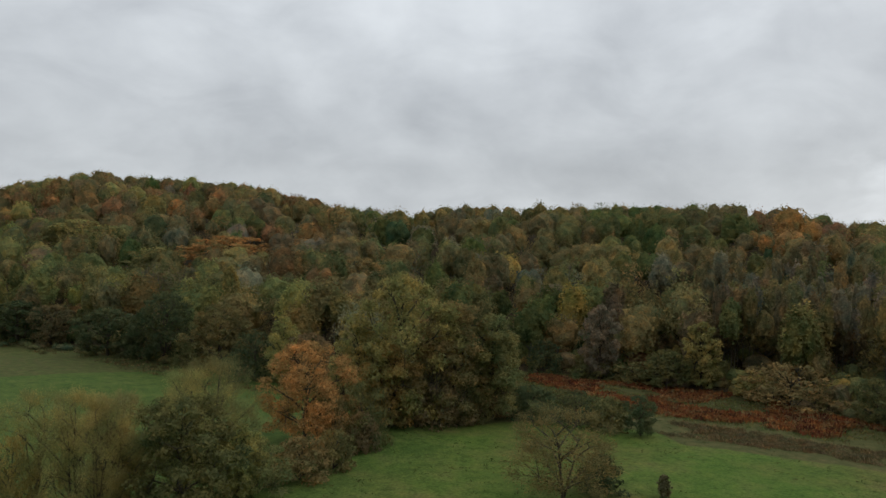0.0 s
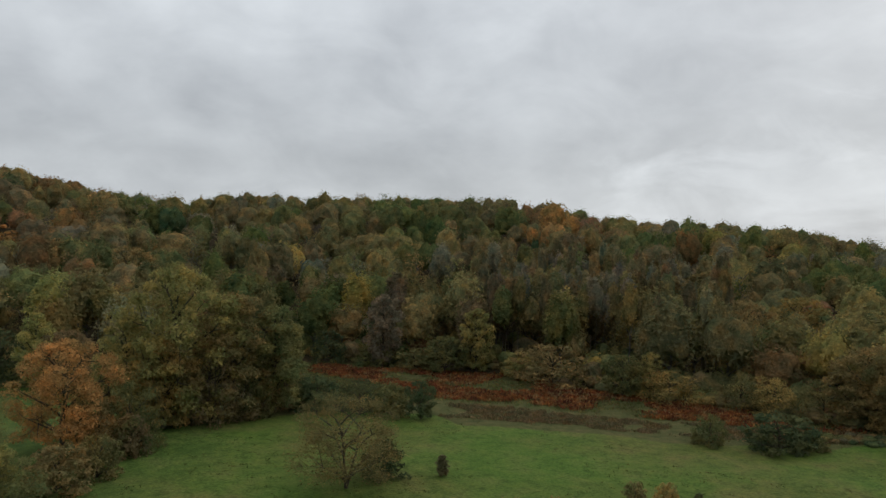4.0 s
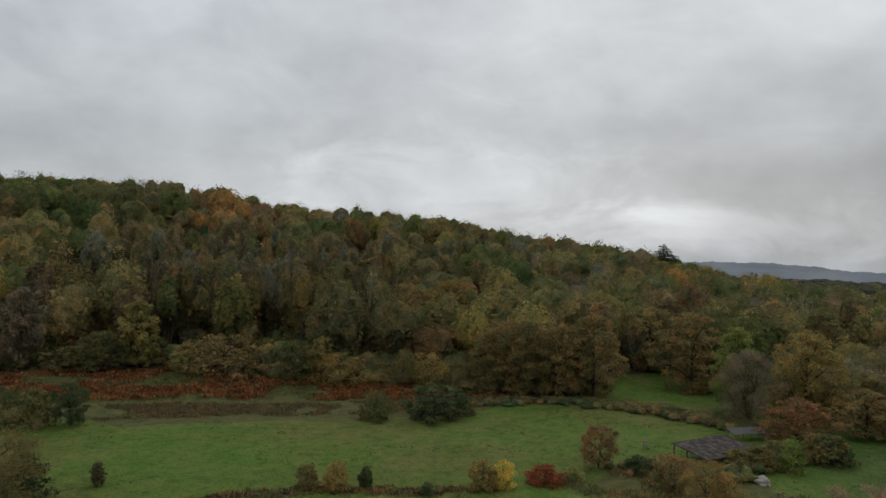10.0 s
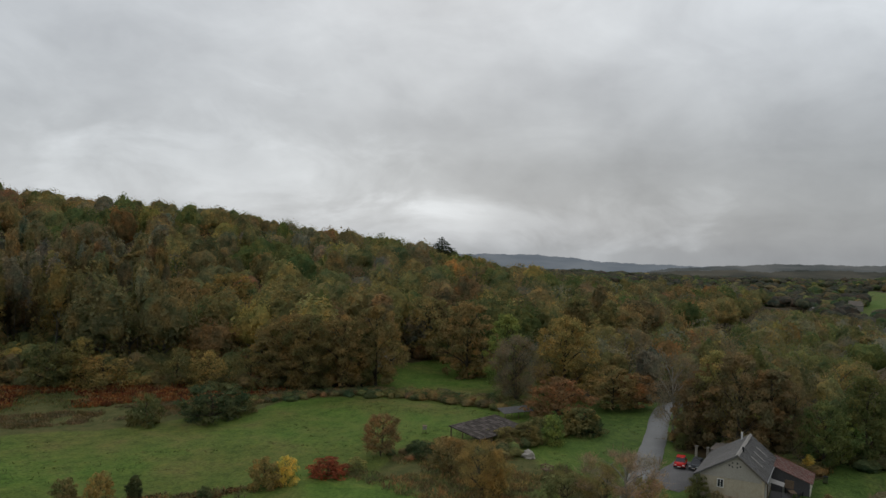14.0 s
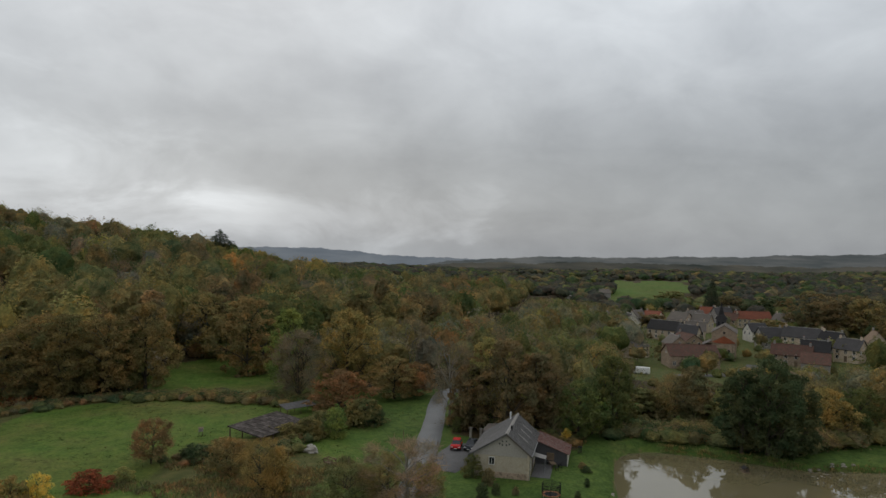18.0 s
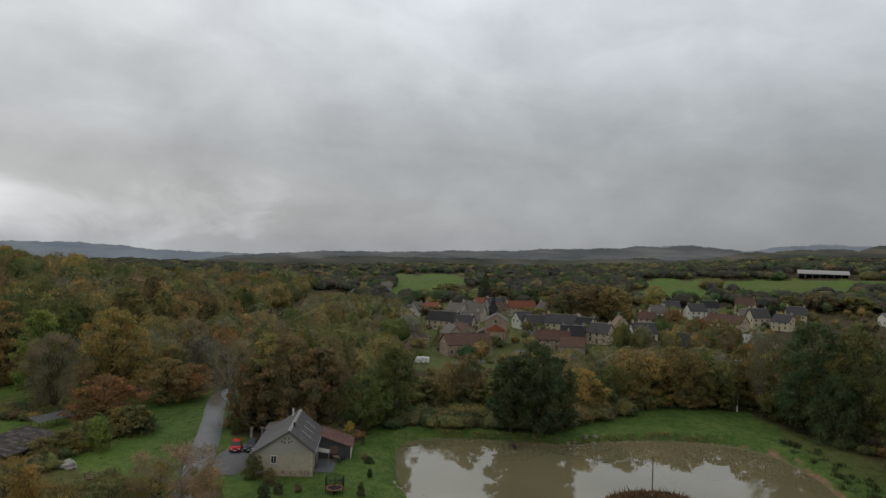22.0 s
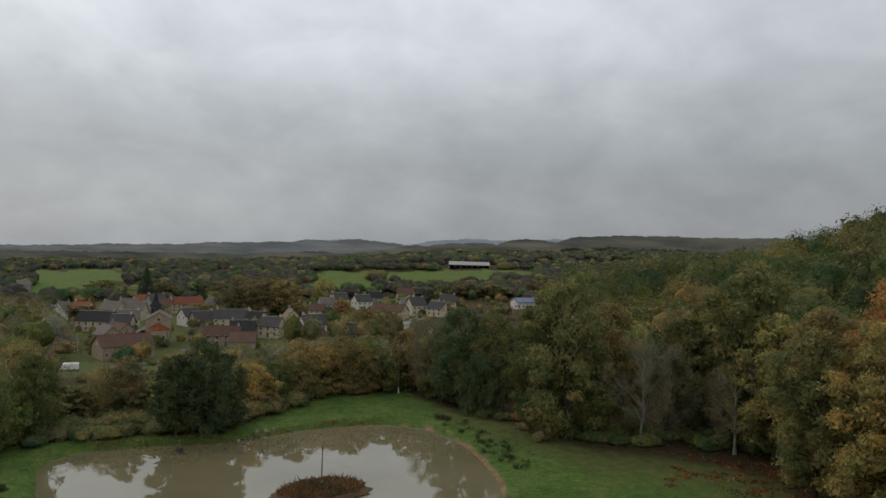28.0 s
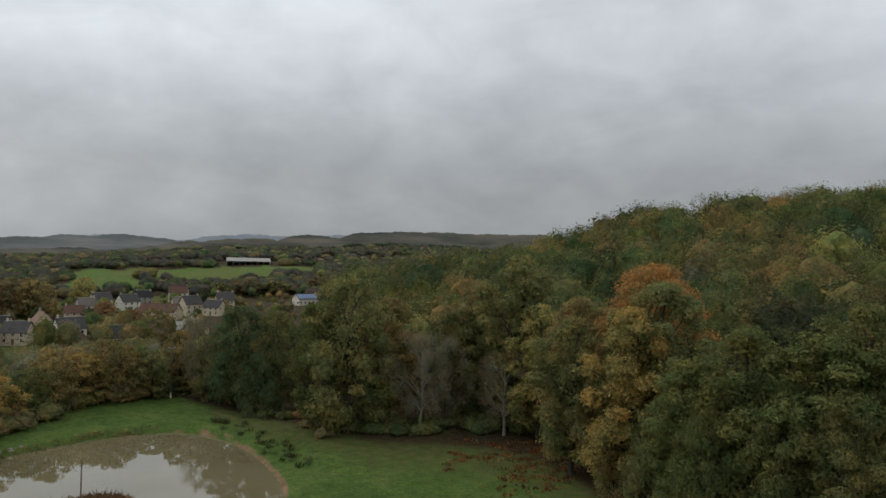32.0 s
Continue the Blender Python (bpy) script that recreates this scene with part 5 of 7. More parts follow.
for row in [
    (132.6, 27.8, 16.1, 10.8, "bare", "grey"), (133.9, 21.0, 16.8, 6.7, "tall", "yellow_green"), (128.9, 16.5, 17.1, 13.0, "oak", "brown"),
    (131.5, 11.7, 14.9, 9.5, "oak", "brown"), (131.4, 23.8, 12.2, 8.5, "round", "brown"), (132.2, 8.6, 12.9, 8.5, "sparse", "brown"),
    (128.5, 25.6, 2.8, 2.1, "bush", "green"), (103.9, 18.1, 3.3, 3.4, "bush", "olive"), (95.3, 15.2, 2.1, 2.0, "bush", "dark_green"),
    (97.2, 13.6, 1.6, 1.6, "bush", "dark_green"), (97.9, 11.0, 1.2, 1.1, "bush", "brown"), (96.6, 2.6, 1.9, 1.2, "bush", "dark_green"), (104.4, 1.6, 1.3, 1.0, "bush", "dark_green"),
    (111.4, 1.9, 1.0, 1.8, "bush", "dark_green"), (100.9, 15.3, 2.4, 2.2, "bush", "brown"), (113.6, 2.6, 0.9, 1.4, "bush", "brown"),
    (127.9, 5.8, 2.6, 1.6, "round", "yellow"), (131.9, 3.9, 10.4, 9.5, "round", "green"), (137.0, -2.2, 14.2, 9.3, "oak", "green"),
    (135.5, 1.5, 7.5, 6.5, "round", "bright_green"),
        ]:
    tree(*row, "behind the farmhouse", "trees round the farmhouse")
for row in [
    (152.9, -8.4, 5.9, 9.7, "oak", "olive"), (153.6, -14.7, 9.6, 11.1, "sparse", "ochre"), (152.1, -18.0, 11.4, 8.6, "tall", "brown"),
    (152.1, -22.5, 5.0, 8.6, "round", "olive"), (152.1, -11.1, 3.5, 8.5, "bush", "brown"), (131.4, -23.6, 14.0, 8.5, "tall", "dark_green"),
    (131.5, -27.8, 16.8, 11.6, "round", "dark_green"), (132.2, -32.0, 13.8, 9.8, "round", "dark_green"), (146.3, -41.1, 9.6, 9.8, "tall", "gold"),
    (150.8, -48.1, 9.7, 9.4, "round", "green"), (155.1, -53.8, 12.5, 11.2, "oak", "ochre"), (157.0, -59.9, 10.8, 12.0, "oak", "gold"),
    (159.6, -66.4, 12.9, 13.7, "oak", "ochre"), (147.9, -45.2, 5.1, 7.4, "bush", "olive"), (155.1, -67.2, 11.9, 12.1, "round", "ochre"),
    (154.3, -74.1, 10.5, 10.9, "oak", "olive"), (155.0, -81.1, 14.2, 11.2, "oak", "ochre"), (145.4, -81.1, 18.0, 9.3, "sparse", "grey"),
    (146.1, -85.9, 8.8, 9.4, "bush", "gold"), (154.6, -77.2, 5.1, 9.7, "bush", "olive"),
        ]:
    tree(*row, "behind the pond", "trees behind the pond")
for row in [
    (142.7, -82.8, 14.8, 10.5, "round", "olive"), (132.4, -82.5, 21.6, 16.1, "oak", "dark_green"), (127.1, -87.0, 20.7, 13.5, "oak", "olive"),
    (124.2, -82.3, 13.4, 9.5, "bush", "dark_green"), (102.0, -86.2, 28.3, 18.6, "oak", "olive"), (107.6, -84.0, 23.8, 10.9, "round", "green"),
    (102.0, -96.6, 24.3, 12.3, "oak", "ochre"), (101.2, -90.9, 13.7, 9.8, "bush", "green"), (92.8, -96.0, 18.8, 12.8, "bare", "grey"),
    (92.0, -101.5, 17.4, 12.0, "sparse", "grey"), (91.7, -107.1, 21.8, 13.5, "round", "olive"), (80.8, -105.7, 15.8, 13.8, "bare", "grey"),
    (75.5, -108.9, 24.3, 7.9, "tall", "yellow_green"), (81.6, -111.3, 32.7, 13.2, "tall", "olive"), (64.8, -105.1, 25.9, 12.4, "oak", "ochre"),
    (65.3, -102.4, 15.1, 7.8, "bush", "gold"), (48.5, -92.0, 26.4, 10.1, "round", "gold"), (45.8, -96.7, 28.0, 17.2, "oak", "olive"),
    (52.0, -105.0, 29.6, 22.0, "oak", "orange"),
        ]:
    tree(*row, "by the southern wood", "trees at the foot of the southern wood")
for row in [
    (60.1, -95.7, 24.3, 10.0, "round", "olive"), (95.7, -114.9, 24.7, 17.8, "oak", "ochre"), (53.0, -95.2, 21.5, 7.9, "round", "ochre"),
    (29.3, -83.5, 24.2, 13.7, "round", "green"), (21.9, -84.2, 23.2, 14.2, "oak", "green"), (36.3, -84.5, 20.2, 11.2, "round", "green"),
    (18.5, -88.1, 25.3, 11.7, "round", "green"), (42.9, -87.5, 13.8, 9.5, "bush", "olive"), (32.0, -79.3, 16.1, 10.4, "bush", "green"),
    (24.4, -79.3, 16.8, 10.8, "round", "green"), (18.4, -80.9, 16.6, 10.8, "round", "olive"), (49.6, -90.8, 9.4, 7.5, "bush", "ochre"),
        ]:
    tree(*row, "by the southern wood", "trees at the foot of the southern wood")
for row in [
    (402.8, -104.1, 20.1, 29.5, "oak", "brown"), (393.6, -118.2, 19.7, 35.6, "oak", "brown"), (384.2, -123.5, 18.8, 22.3, "oak", "ochre"),
    (436.7, -166.9, 15.1, 15.5, "round", "yellow_green"), (265.9, -119.4, 12.1, 13.8, "oak", "rust"), (258.2, -124.2, 12.9, 13.6, "tall", "olive"),
    (293.5, -4.5, 12.0, 16.2, "round", "ochre"), (284.0, 2.1, 8.8, 11.2, "round", "olive"), (386.7, -16.1, 7.5, 10.7, "tall", "ochre"),
    (361.5, -74.2, 8.6, 18.9, "round", "ochre"), (373.4, -208.1, 8.8, 9.4, "spruce", "spruce"), (463.2, -63.6, 22.8, 11.0, "spruce", "spruce"),
    (490.3, -78.3, 11.7, 23.5, "round", "brown"), (383.2, -24.9, 6.0, 12.1, "round", "brown"), (285.1, -104.0, 5.8, 12.0, "round", "olive"),
    (370.8, -127.1, 7.6, 12.4, "round", "ochre"), (351.9, -144.8, 8.7, 12.0, "round", "rust"), (414.5, -242.1, 8.7, 18.9, "round", "olive"),
    (410.8, -256.9, 10.4, 22.9, "round", "brown"), (284.1, -139.6, 5.9, 10.0, "bush", "olive"),
        ]:
    tree(*row, "between the hamlet houses", "trees of the hamlet")
for row in [
    (477.4, -103.5, 13.4, 30.8, "round", "dark_green"), (511.5, -44.9, 12.1, 24.3, "round", "olive"), (328.6, -39.8, 5.2, 6.5, "bush", "green"),
    (403.8, -275.0, 8.6, 26.9, "round", "olive"), (381.8, -299.9, 11.6, 30.6, "round", "brown"),
        ]:
    tree(*row, "between the hamlet houses", "trees of the hamlet")
for row in [
    (430.1, 249.0, 22.8, 31.0, "spruce", "spruce"),
        ]:
    tree(*row, "on the skyline ridge", "")


# ---- low growth, too much to count ----
def tufts(name, x, y, n, height, spread, colours, label, aspect=0.16, seed=1, category="undergrowth", lean=0.55):
    """Clumps of n upright blades or fronds at each place."""
    rng = np.random.default_rng(seed)
    m = len(x)
    z = gz(x, y)
    base = np.repeat(np.c_[x, y, z], n, 0) + np.c_[rng.normal(0, spread, (m * n, 2)), np.zeros(m * n)]
    h = np.repeat(rng.uniform(0.6, 1.25, m), n)[:, None] * height * rng.uniform(0.55, 1.1, (m * n, 1))
    lean = unit(np.c_[rng.normal(0, lean, (m * n, 2)), np.ones(m * n)])
    side = unit(np.cross(lean, rng.normal(0, 1, (m * n, 3))))
    tip, wd = base + lean * h, side * h * aspect
    mid = base + lean * h * 0.35
    V = np.stack([base - np.array([0, 0, 0.05]), mid + wd, tip, mid - wd], 1).reshape(-1, 3)
    C = np.array([LEAF[c] if isinstance(c, str) else c for c in colours])
    pickd = np.repeat(rng.integers(0, len(C), m), n)
    T = np.repeat(C[pickd] * rng.uniform(0.75, 1.25, (m * n, 1)), 4, 0)
    me = mesh_arrays(name, V, np.arange(len(V)).reshape(-1, 4), T)
    me.materials.append(TINTED)
    return tagged(new(name, me), label, category, kind="stuff")


def spots_in(outline, count, seed, patchy=0.0):
    rng = np.random.default_rng(seed)
    o = np.array(outline, float)
    lo, hi = o.min(0), o.max(0)
    x, y = rng.uniform(lo[0], hi[0], count * 4), rng.uniform(lo[1], hi[1], count * 4)
    ok = outside(x, y, o) < 0
    if patchy:
        ok &= ripple(x + 37.0 * seed, y - 11.0 * seed, 7) + 0.6 * ripple(x + 40, y + 29.0 * seed, 3.1) > patchy - 1
    return x[ok][:count], y[ok][:count]


def spots_along(line, width, count, seed):
    rng = np.random.default_rng(seed)
    p = np.array(line, float)
    s = np.concatenate([[0], np.cumsum(np.hypot(*np.diff(p, axis=0).T))])
    u = rng.uniform(0, s[-1], count)
    return np.interp(u, s, p[:, 0]) + rng.normal(0, width, count), np.interp(u, s, p[:, 1]) + rng.normal(0, width, count)


BRACKEN_COL = ["rust", (0.19, 0.066, 0.034), (0.22, 0.090, 0.036), (0.26, 0.115, 0.042), (0.12, 0.046, 0.028), (0.27, 0.135, 0.05)]
tufts("bracken", *spots_in(BRACKEN, 4000, 3, 0.80), 15, 0.95, 0.65, BRACKEN_COL, "rust-red dead bracken in a broad strip below the wood", 0.26, 3, lean=0.9)
S_BRACKEN = [(58, -80), (74, -80), (84, -98), (80, -116), (66, -118), (56, -100)]
tufts("bracken", *spots_in(S_BRACKEN, 240, 4, 0.95), 12, 0.5, 0.5, BRACKEN_COL, "rust-red dead bracken on the bank by the southern wood", 0.26, 4, lean=0.9)
MEADOW_EDGE = [(-9, 141), (9, 147), (17, 150), (40, 144), (45, 137), (62, 128), (80, 118), (98, 109), (112, 106), (122, 106), (122, 113), (104, 118), (84, 129), (64, 142), (48, 152), (20, 158), (-4, 150)]
tufts("rush_strip", *spots_in(MEADOW_EDGE, 4600, 5, 0.45), 12, 0.62, 0.4, [(0.20, 0.145, 0.080), (0.15, 0.105, 0.055), (0.24, 0.185, 0.105), (0.12, 0.105, 0.045)],
      "tan rushes and dead grass along the meadow's far side", 0.10, 5)
STRIP = [(-6, 152), (20, 160), (48, 154), (66, 144), (84, 131), (104, 120), (122, 112), (128, 116), (112, 139), (92, 163), (75, 184), (60, 193), (40, 204), (20, 208), (4, 190)]
tufts("rough_grass", *spots_in(STRIP, 5600, 61, 0.1), 8, 0.6, 0.5, ["olive", "green", (0.13, 0.125, 0.045), (0.105, 0.12, 0.035), (0.16, 0.12, 0.055)],
      "tussocky olive grass among the bracken below the wood", 0.12, 61)
tufts("rough_grass", *spots_in([(20, 160), (44, 154), (46, 168), (26, 198), (10, 206), (4, 170)], 1500, 6, 0.8), 10, 0.6, 0.4, ["olive", (0.12, 0.095, 0.04), (0.09, 0.09, 0.03)],
      "dull rough grass between the meadow and the wood", 0.12, 6)
tufts("rough_grass", *spots_in([(-160, 262), (-80, 202), (-40, 172), (-44, 166), (-84, 193), (-160, 245)], 1300, 16, 0.5), 10, 0.8, 0.5,
      [(0.13, 0.095, 0.045), "brown", "olive"], "brown rough grass below the upper wood", 0.12, 16)


def grass_tufts():
    rng = np.random.default_rng(8)
    x, y = rng.uniform(-70, 140, 16000), rng.uniform(-90, 160, 16000)
    a, r = azimuth(x, y), np.hypot(x, y)
    ok = (r > 88) & (r < 160) & (a > -40) & (a < 146) & (outside(x, y, POND_LINE) > 2.0) & (road_gap(x, y) > 2.6) & (outside(x, y, HOUSE_PAD) > -3)
    ok &= ripple(x, y, 11) + 0.7 * ripple(x + 9, y + 30, 4.3) > 0.15
    return x[ok], y[ok]


tufts("grass_tufts", *grass_tufts(), 6, 0.26, 0.22, [(0.060, 0.085, 0.028), (0.085, 0.105, 0.035), (0.11, 0.10, 0.045), (0.05, 0.07, 0.024)],
      "coarse grass tufts scattered over the meadow", 0.16, 8, "grass")
PLOT = [(82, 62), (94, 68), (104, 62), (108, 50), (99, 40), (86, 30), (80, 44)]
tufts("plot_weeds", *spots_in(PLOT, 1100, 9, 0.85), 10, 0.7, 0.4, ["ochre", "brown", "olive", (0.16, 0.12, 0.06), "rust"], "overgrown weeds and dead stalks on a kitchen plot", 0.12, 9)
tufts("lane_weeds", *spots_in([(86, 26), (96, 29), (112, 31), (112, 38), (98, 40), (84, 34)], 800, 10, 0.7), 9, 0.9, 0.35, [(0.17, 0.14, 0.08), "ochre", "olive"],
      "tall pale weeds beside the lane", 0.07, 10)
tufts("bank_reeds", *spots_along([(131, -10), (129.5, -24), (127, -34), (129.5, -42), (131, -52), (128, -63)], 0.5, 420, 11), 9, 0.5, 0.3, [(0.15, 0.12, 0.06), "olive", "ochre"],
      "short dead reeds along the pond's far bank", 0.12, 11)


def hedge(name, line, width, count, h0, h1, table, label, seed):
    rng = np.random.default_rng(seed)
    x, y = spots_along(line, width, count, seed)
    plant(name, [(px, py, h, h * rng.uniform(1.5, 2.6), "bush", int(rng.integers(4)), tinted(rng, pick(rng, table)), 240, 0.085) for px, py, h in zip(x, y, rng.uniform(h0, h1, len(x)) + 0.25)], label, "hedge")


BRAMBLE = [("olive", 30), ("brown", 30), ("dark_green", 22), ("rust", 10), ("ochre", 10)]
hedge("bramble_hedge", [(100, 115), (112, 110), (122, 105), (131, 98), (137, 87), (139, 76), (141, 66), (141, 58)], 1.8, 300, 0.7, 2.0, BRAMBLE, "dark bramble hedge between the meadow and the far paddock", 41)
hedge("bramble_hedge", [(96, 62), (99, 58), (103, 53), (108, 50), (116, 49), (124, 47)], 1.2, 70, 0.8, 2.2, BRAMBLE, "scrubby bramble hedge beside the open shed", 42)
tufts("scrub_bank", *spots_along([(38, 88.5), (45, 87), (52, 83), (58, 80), (64, 74), (70, 70)], 0.8, 520, 43), 12, 0.6, 0.35, ["brown", "rust", "olive", "brown", (0.09, 0.06, 0.03)],
      "low brown scrub on a ditch bank in the meadow", 0.2, 43, lean=0.9)
hedge("heather_patch", [(161, 88), (166, 85.5), (170, 83.5)], 0.9, 16, 0.5, 1.1, [("brown", 50), ("olive", 30)], "low brown scrub patch in the paddock", 44)
hedge("wood_fringe", [(26, 212), (45, 207), (62, 199), (76, 189), (90, 170), (102, 153), (112, 142), (124, 124), (131, 116)], 2.4, 110, 1.2, 4.0, [("olive", 40), ("ochre", 22), ("brown", 25), ("yellow_green", 8), ("dark_green", 10)],
      "leafy undergrowth fringing the hillside wood", 45)
hedge("wood_fringe", [(-155, 246), (-122, 230), (-98, 219), (-72, 206), (-50, 190), (-32, 177), (-16, 182), (0, 196), (14, 208)], 2.4, 90, 1.5, 4.5, [("olive", 40), ("dark_green", 30), ("brown", 25)],
      "dark undergrowth fringing the upper wood", 46)
hedge("wood_fringe", [(146, -90), (134, -84), (122, -86), (110, -84), (100, -89), (94, -98), (84, -108), (74, -114), (64, -112)], 2.2, 70, 1.0, 3.4, [("olive", 40), ("green", 25), ("brown", 25), ("rust", 10)],
      "undergrowth fringing the southern wood", 47)
hedge("pond_scrub", [(138, 2), (138, -10), (138, -20), (139, -32), (148, -41), (157, -51), (161, -66), (161, -84)], 2.2, 330, 2.0, 5.5, [("olive", 30), ("brown", 34), ("ochre", 16), ("dark_green", 20)],
      "shady scrub under the trees behind the pond", 48)
hedge("yard_scrub", [(128, 5), (130, 10), (131, 15), (132, 20), (134, 23)], 1.6, 40, 1.2, 3.2, BRAMBLE, "shady scrub under the trees behind the farmhouse", 50)
tufts("bank_rushes", *spots_along([(125.5, -72.5), (119, -73), (112, -73.5), (104, -71.5), (96, -69.5), (90, -68)], 1.3, 46, 49), 26, 0.9, 0.32,
      ["dark_green", (0.055, 0.07, 0.03), (0.07, 0.075, 0.03)], "dark rush clumps on the pond's side bank", 0.09, 49)


# ---- buildings ----
WINDOW_SETS = {}


def window(parent, x, y, z, w, h, face, frame_mat=None, name="window"):
    """A framed pane on a wall; face: the degrees that its outside looks to, 0 is -x, 90 is -y, 180 is +x, 270 is +y."""
    key = (round(w, 2), round(h, 2))
    if key not in WINDOW_SETS:
        f = bmesh.new()
        for lo, hi in (((-0.05, -w / 2 - 0.07, -0.07), (0.06, -w / 2, h + 0.07)), ((-0.05, w / 2, -0.07), (0.06, w / 2 + 0.07, h + 0.07)), ((-0.05, -w / 2, -0.07), (0.06, w / 2, 0)),
                       ((-0.05, -w / 2, h), (0.06, w / 2, h + 0.07)), ((-0.03, -0.03, 0), (0.02, 0.03, h))):
            add_box(f, lo, hi)
        fm, pm = bpy.data.meshes.new("frame"), bpy.data.meshes.new("pane")
        f.to_mesh(fm), f.free()
        p = box((-0.012, -w / 2, 0), (0.012, w / 2, h))
        p.to_mesh(pm), p.free()
        fm.materials.append(WHITE), pm.materials.append(GLASS)
        WINDOW_SETS[key] = fm, pm
    fm, pm = WINDOW_SETS[key]
    ob = part(name, fm, None, parent)
    ob.matrix_local = pose(x, y, z, 0, 0, face)
    part("pane", pm, None, ob)
    return ob


def gable_walls(L, W, eave, ridge, deep=0.6):
    return prism([(-W / 2, -deep), (W / 2, -deep), (W / 2, eave), (0, ridge), (-W / 2, eave)], -L / 2, L / 2)


def gable_roof(L, W, eave, ridge, over=0.35, thick=0.14):
    bm = bmesh.new()
    s = (ridge - eave) / (W / 2)
    e = W / 2 + over
    for d in (1, -1):
        prism([(0, ridge + 0.02), (d * e, eave - over * s + 0.02), (d * e, eave - over * s + thick + 0.02), (0, ridge + thick + 0.02)], -L / 2 - over, L / 2 + over, bm)
    return bm


house_rng = np.random.default_rng(77)
ROOF_WORDS = {"slate": "blue-grey slate", "dark": "dark slate", "brown": "brown tile", "red": "red tile", "orange": "orange tile", "grey": "grey", "pale": "pale sheet", "tan": "tan tile", "solar": "solar-panelled"}
WALL_WORDS = {"stone": "rubble stone", "beige": "beige rendered", "white": "white rendered", "cream": "cream rendered", "grey": "grey rendered", "dark": "dark boarded"}


def village_house(x, y, length, lie, roof, wall, ridge, use):
    rng = house_rng
    bearing = math.degrees(math.atan2(x, y))
    turn = -bearing + rng.uniform(-34, 34)              # local -y looks towards the valley's open side
    if lie == "L":
        L, W = max(length * 1.05, 8.5), rng.uniform(7.4, 8.6)
        if use == "barn":
            W = 10.0
        yaw = turn
    else:
        L, W = rng.uniform(9, 12), max(length * 0.9, 6.5)
        yaw = turn + 90
    eave = ridge * (0.56 if roof != "solar" else 0.6)
    ob = thing("barn" if use == "barn" else "house", Matrix.Translation((x, y, gz1(x, y))) @ pose(0, 0, 0, 0, 0, yaw),
               f"{WALL_WORDS[wall]} {'barn' if use == 'barn' else 'house'} under a {ROOF_WORDS[roof]} roof", "barn" if use == "barn" else "house", "houses of the hamlet")
    part("wall", gable_walls(L, W, eave, ridge, 1.6), PLASTER[wall], ob)
    rf = part("roof", gable_roof(L, W, eave, ridge), ROOFING["grey" if roof == "solar" else roof], ob)
    part("ridge_cap", prism([(-0.18, ridge + 0.13), (0.18, ridge + 0.13), (0, ridge + 0.26)], -L / 2 - 0.3, L / 2 + 0.3), ROOFING["pale" if roof in ("grey", "slate", "dark") else "brown"], rf)
    if roof == "solar":
        for k in range(4):
            bm = prism([(-W / 2, eave + 0.22), (-0.5, ridge + 0.02), (-0.5, ridge + 0.08), (-W / 2, eave + 0.28)], -L / 2 + 0.3 + k * L / 4, -L / 2 + 0.1 + (k + 1) * L / 4)
            part("solar_panel", bm, ROOFING["solar"], rf)
    if use != "barn":
        for sx in ((-1, 1) if rng.random() < 0.5 else (rng.choice((-1, 1)),)):
            cx = sx * (L / 2 - 0.7)
            ch = part("chimney", box((cx - 0.35, -0.3, ridge - 1.0), (cx + 0.35, 0.3, ridge + 1.1), 0.04), PLASTER["grey" if rng.random() < 0.5 else "beige"], rf)
            part("chimney_pot", tube((cx, 0, ridge + 1.1), (cx, 0, ridge + 1.4), 0.13, 0.11), TERRACOTTA, ch)
    n = max(2, int(L / 2.6))
    floors = (0.9, 2.9) if ridge > 7 and use != "barn" else (0.9,)
    for z in floors:
        for k in range(n):
            wx = -L / 2 + (k + 0.5) * L / n
            if z < 1 and k == n // 2:
                d = part("door", box((wx - 0.5, -W / 2 - 0.05, 0), (wx + 0.5, -W / 2 + 0.03, 2.05), 0.02), WOOD, ob)
                part("door_handle", box((wx + 0.36, -W / 2 - 0.10, 1.0), (wx + 0.42, -W / 2 - 0.05, 1.12)), STEEL, d)
            elif use != "barn" or rng.random() < 0.4:
                window(ob, wx, -W / 2, z, 0.9, 1.25, 90)
    for fx, face in ((-L / 2, 0), (L / 2, 180)):
        if use != "barn":
            for wy in (-W / 4, W / 4):
                window(ob, fx, wy, floors[-1], 0.9, 1.25, face)
        window(ob, fx, 0, eave + 0.35, 0.6, 0.8, face)
    return ob


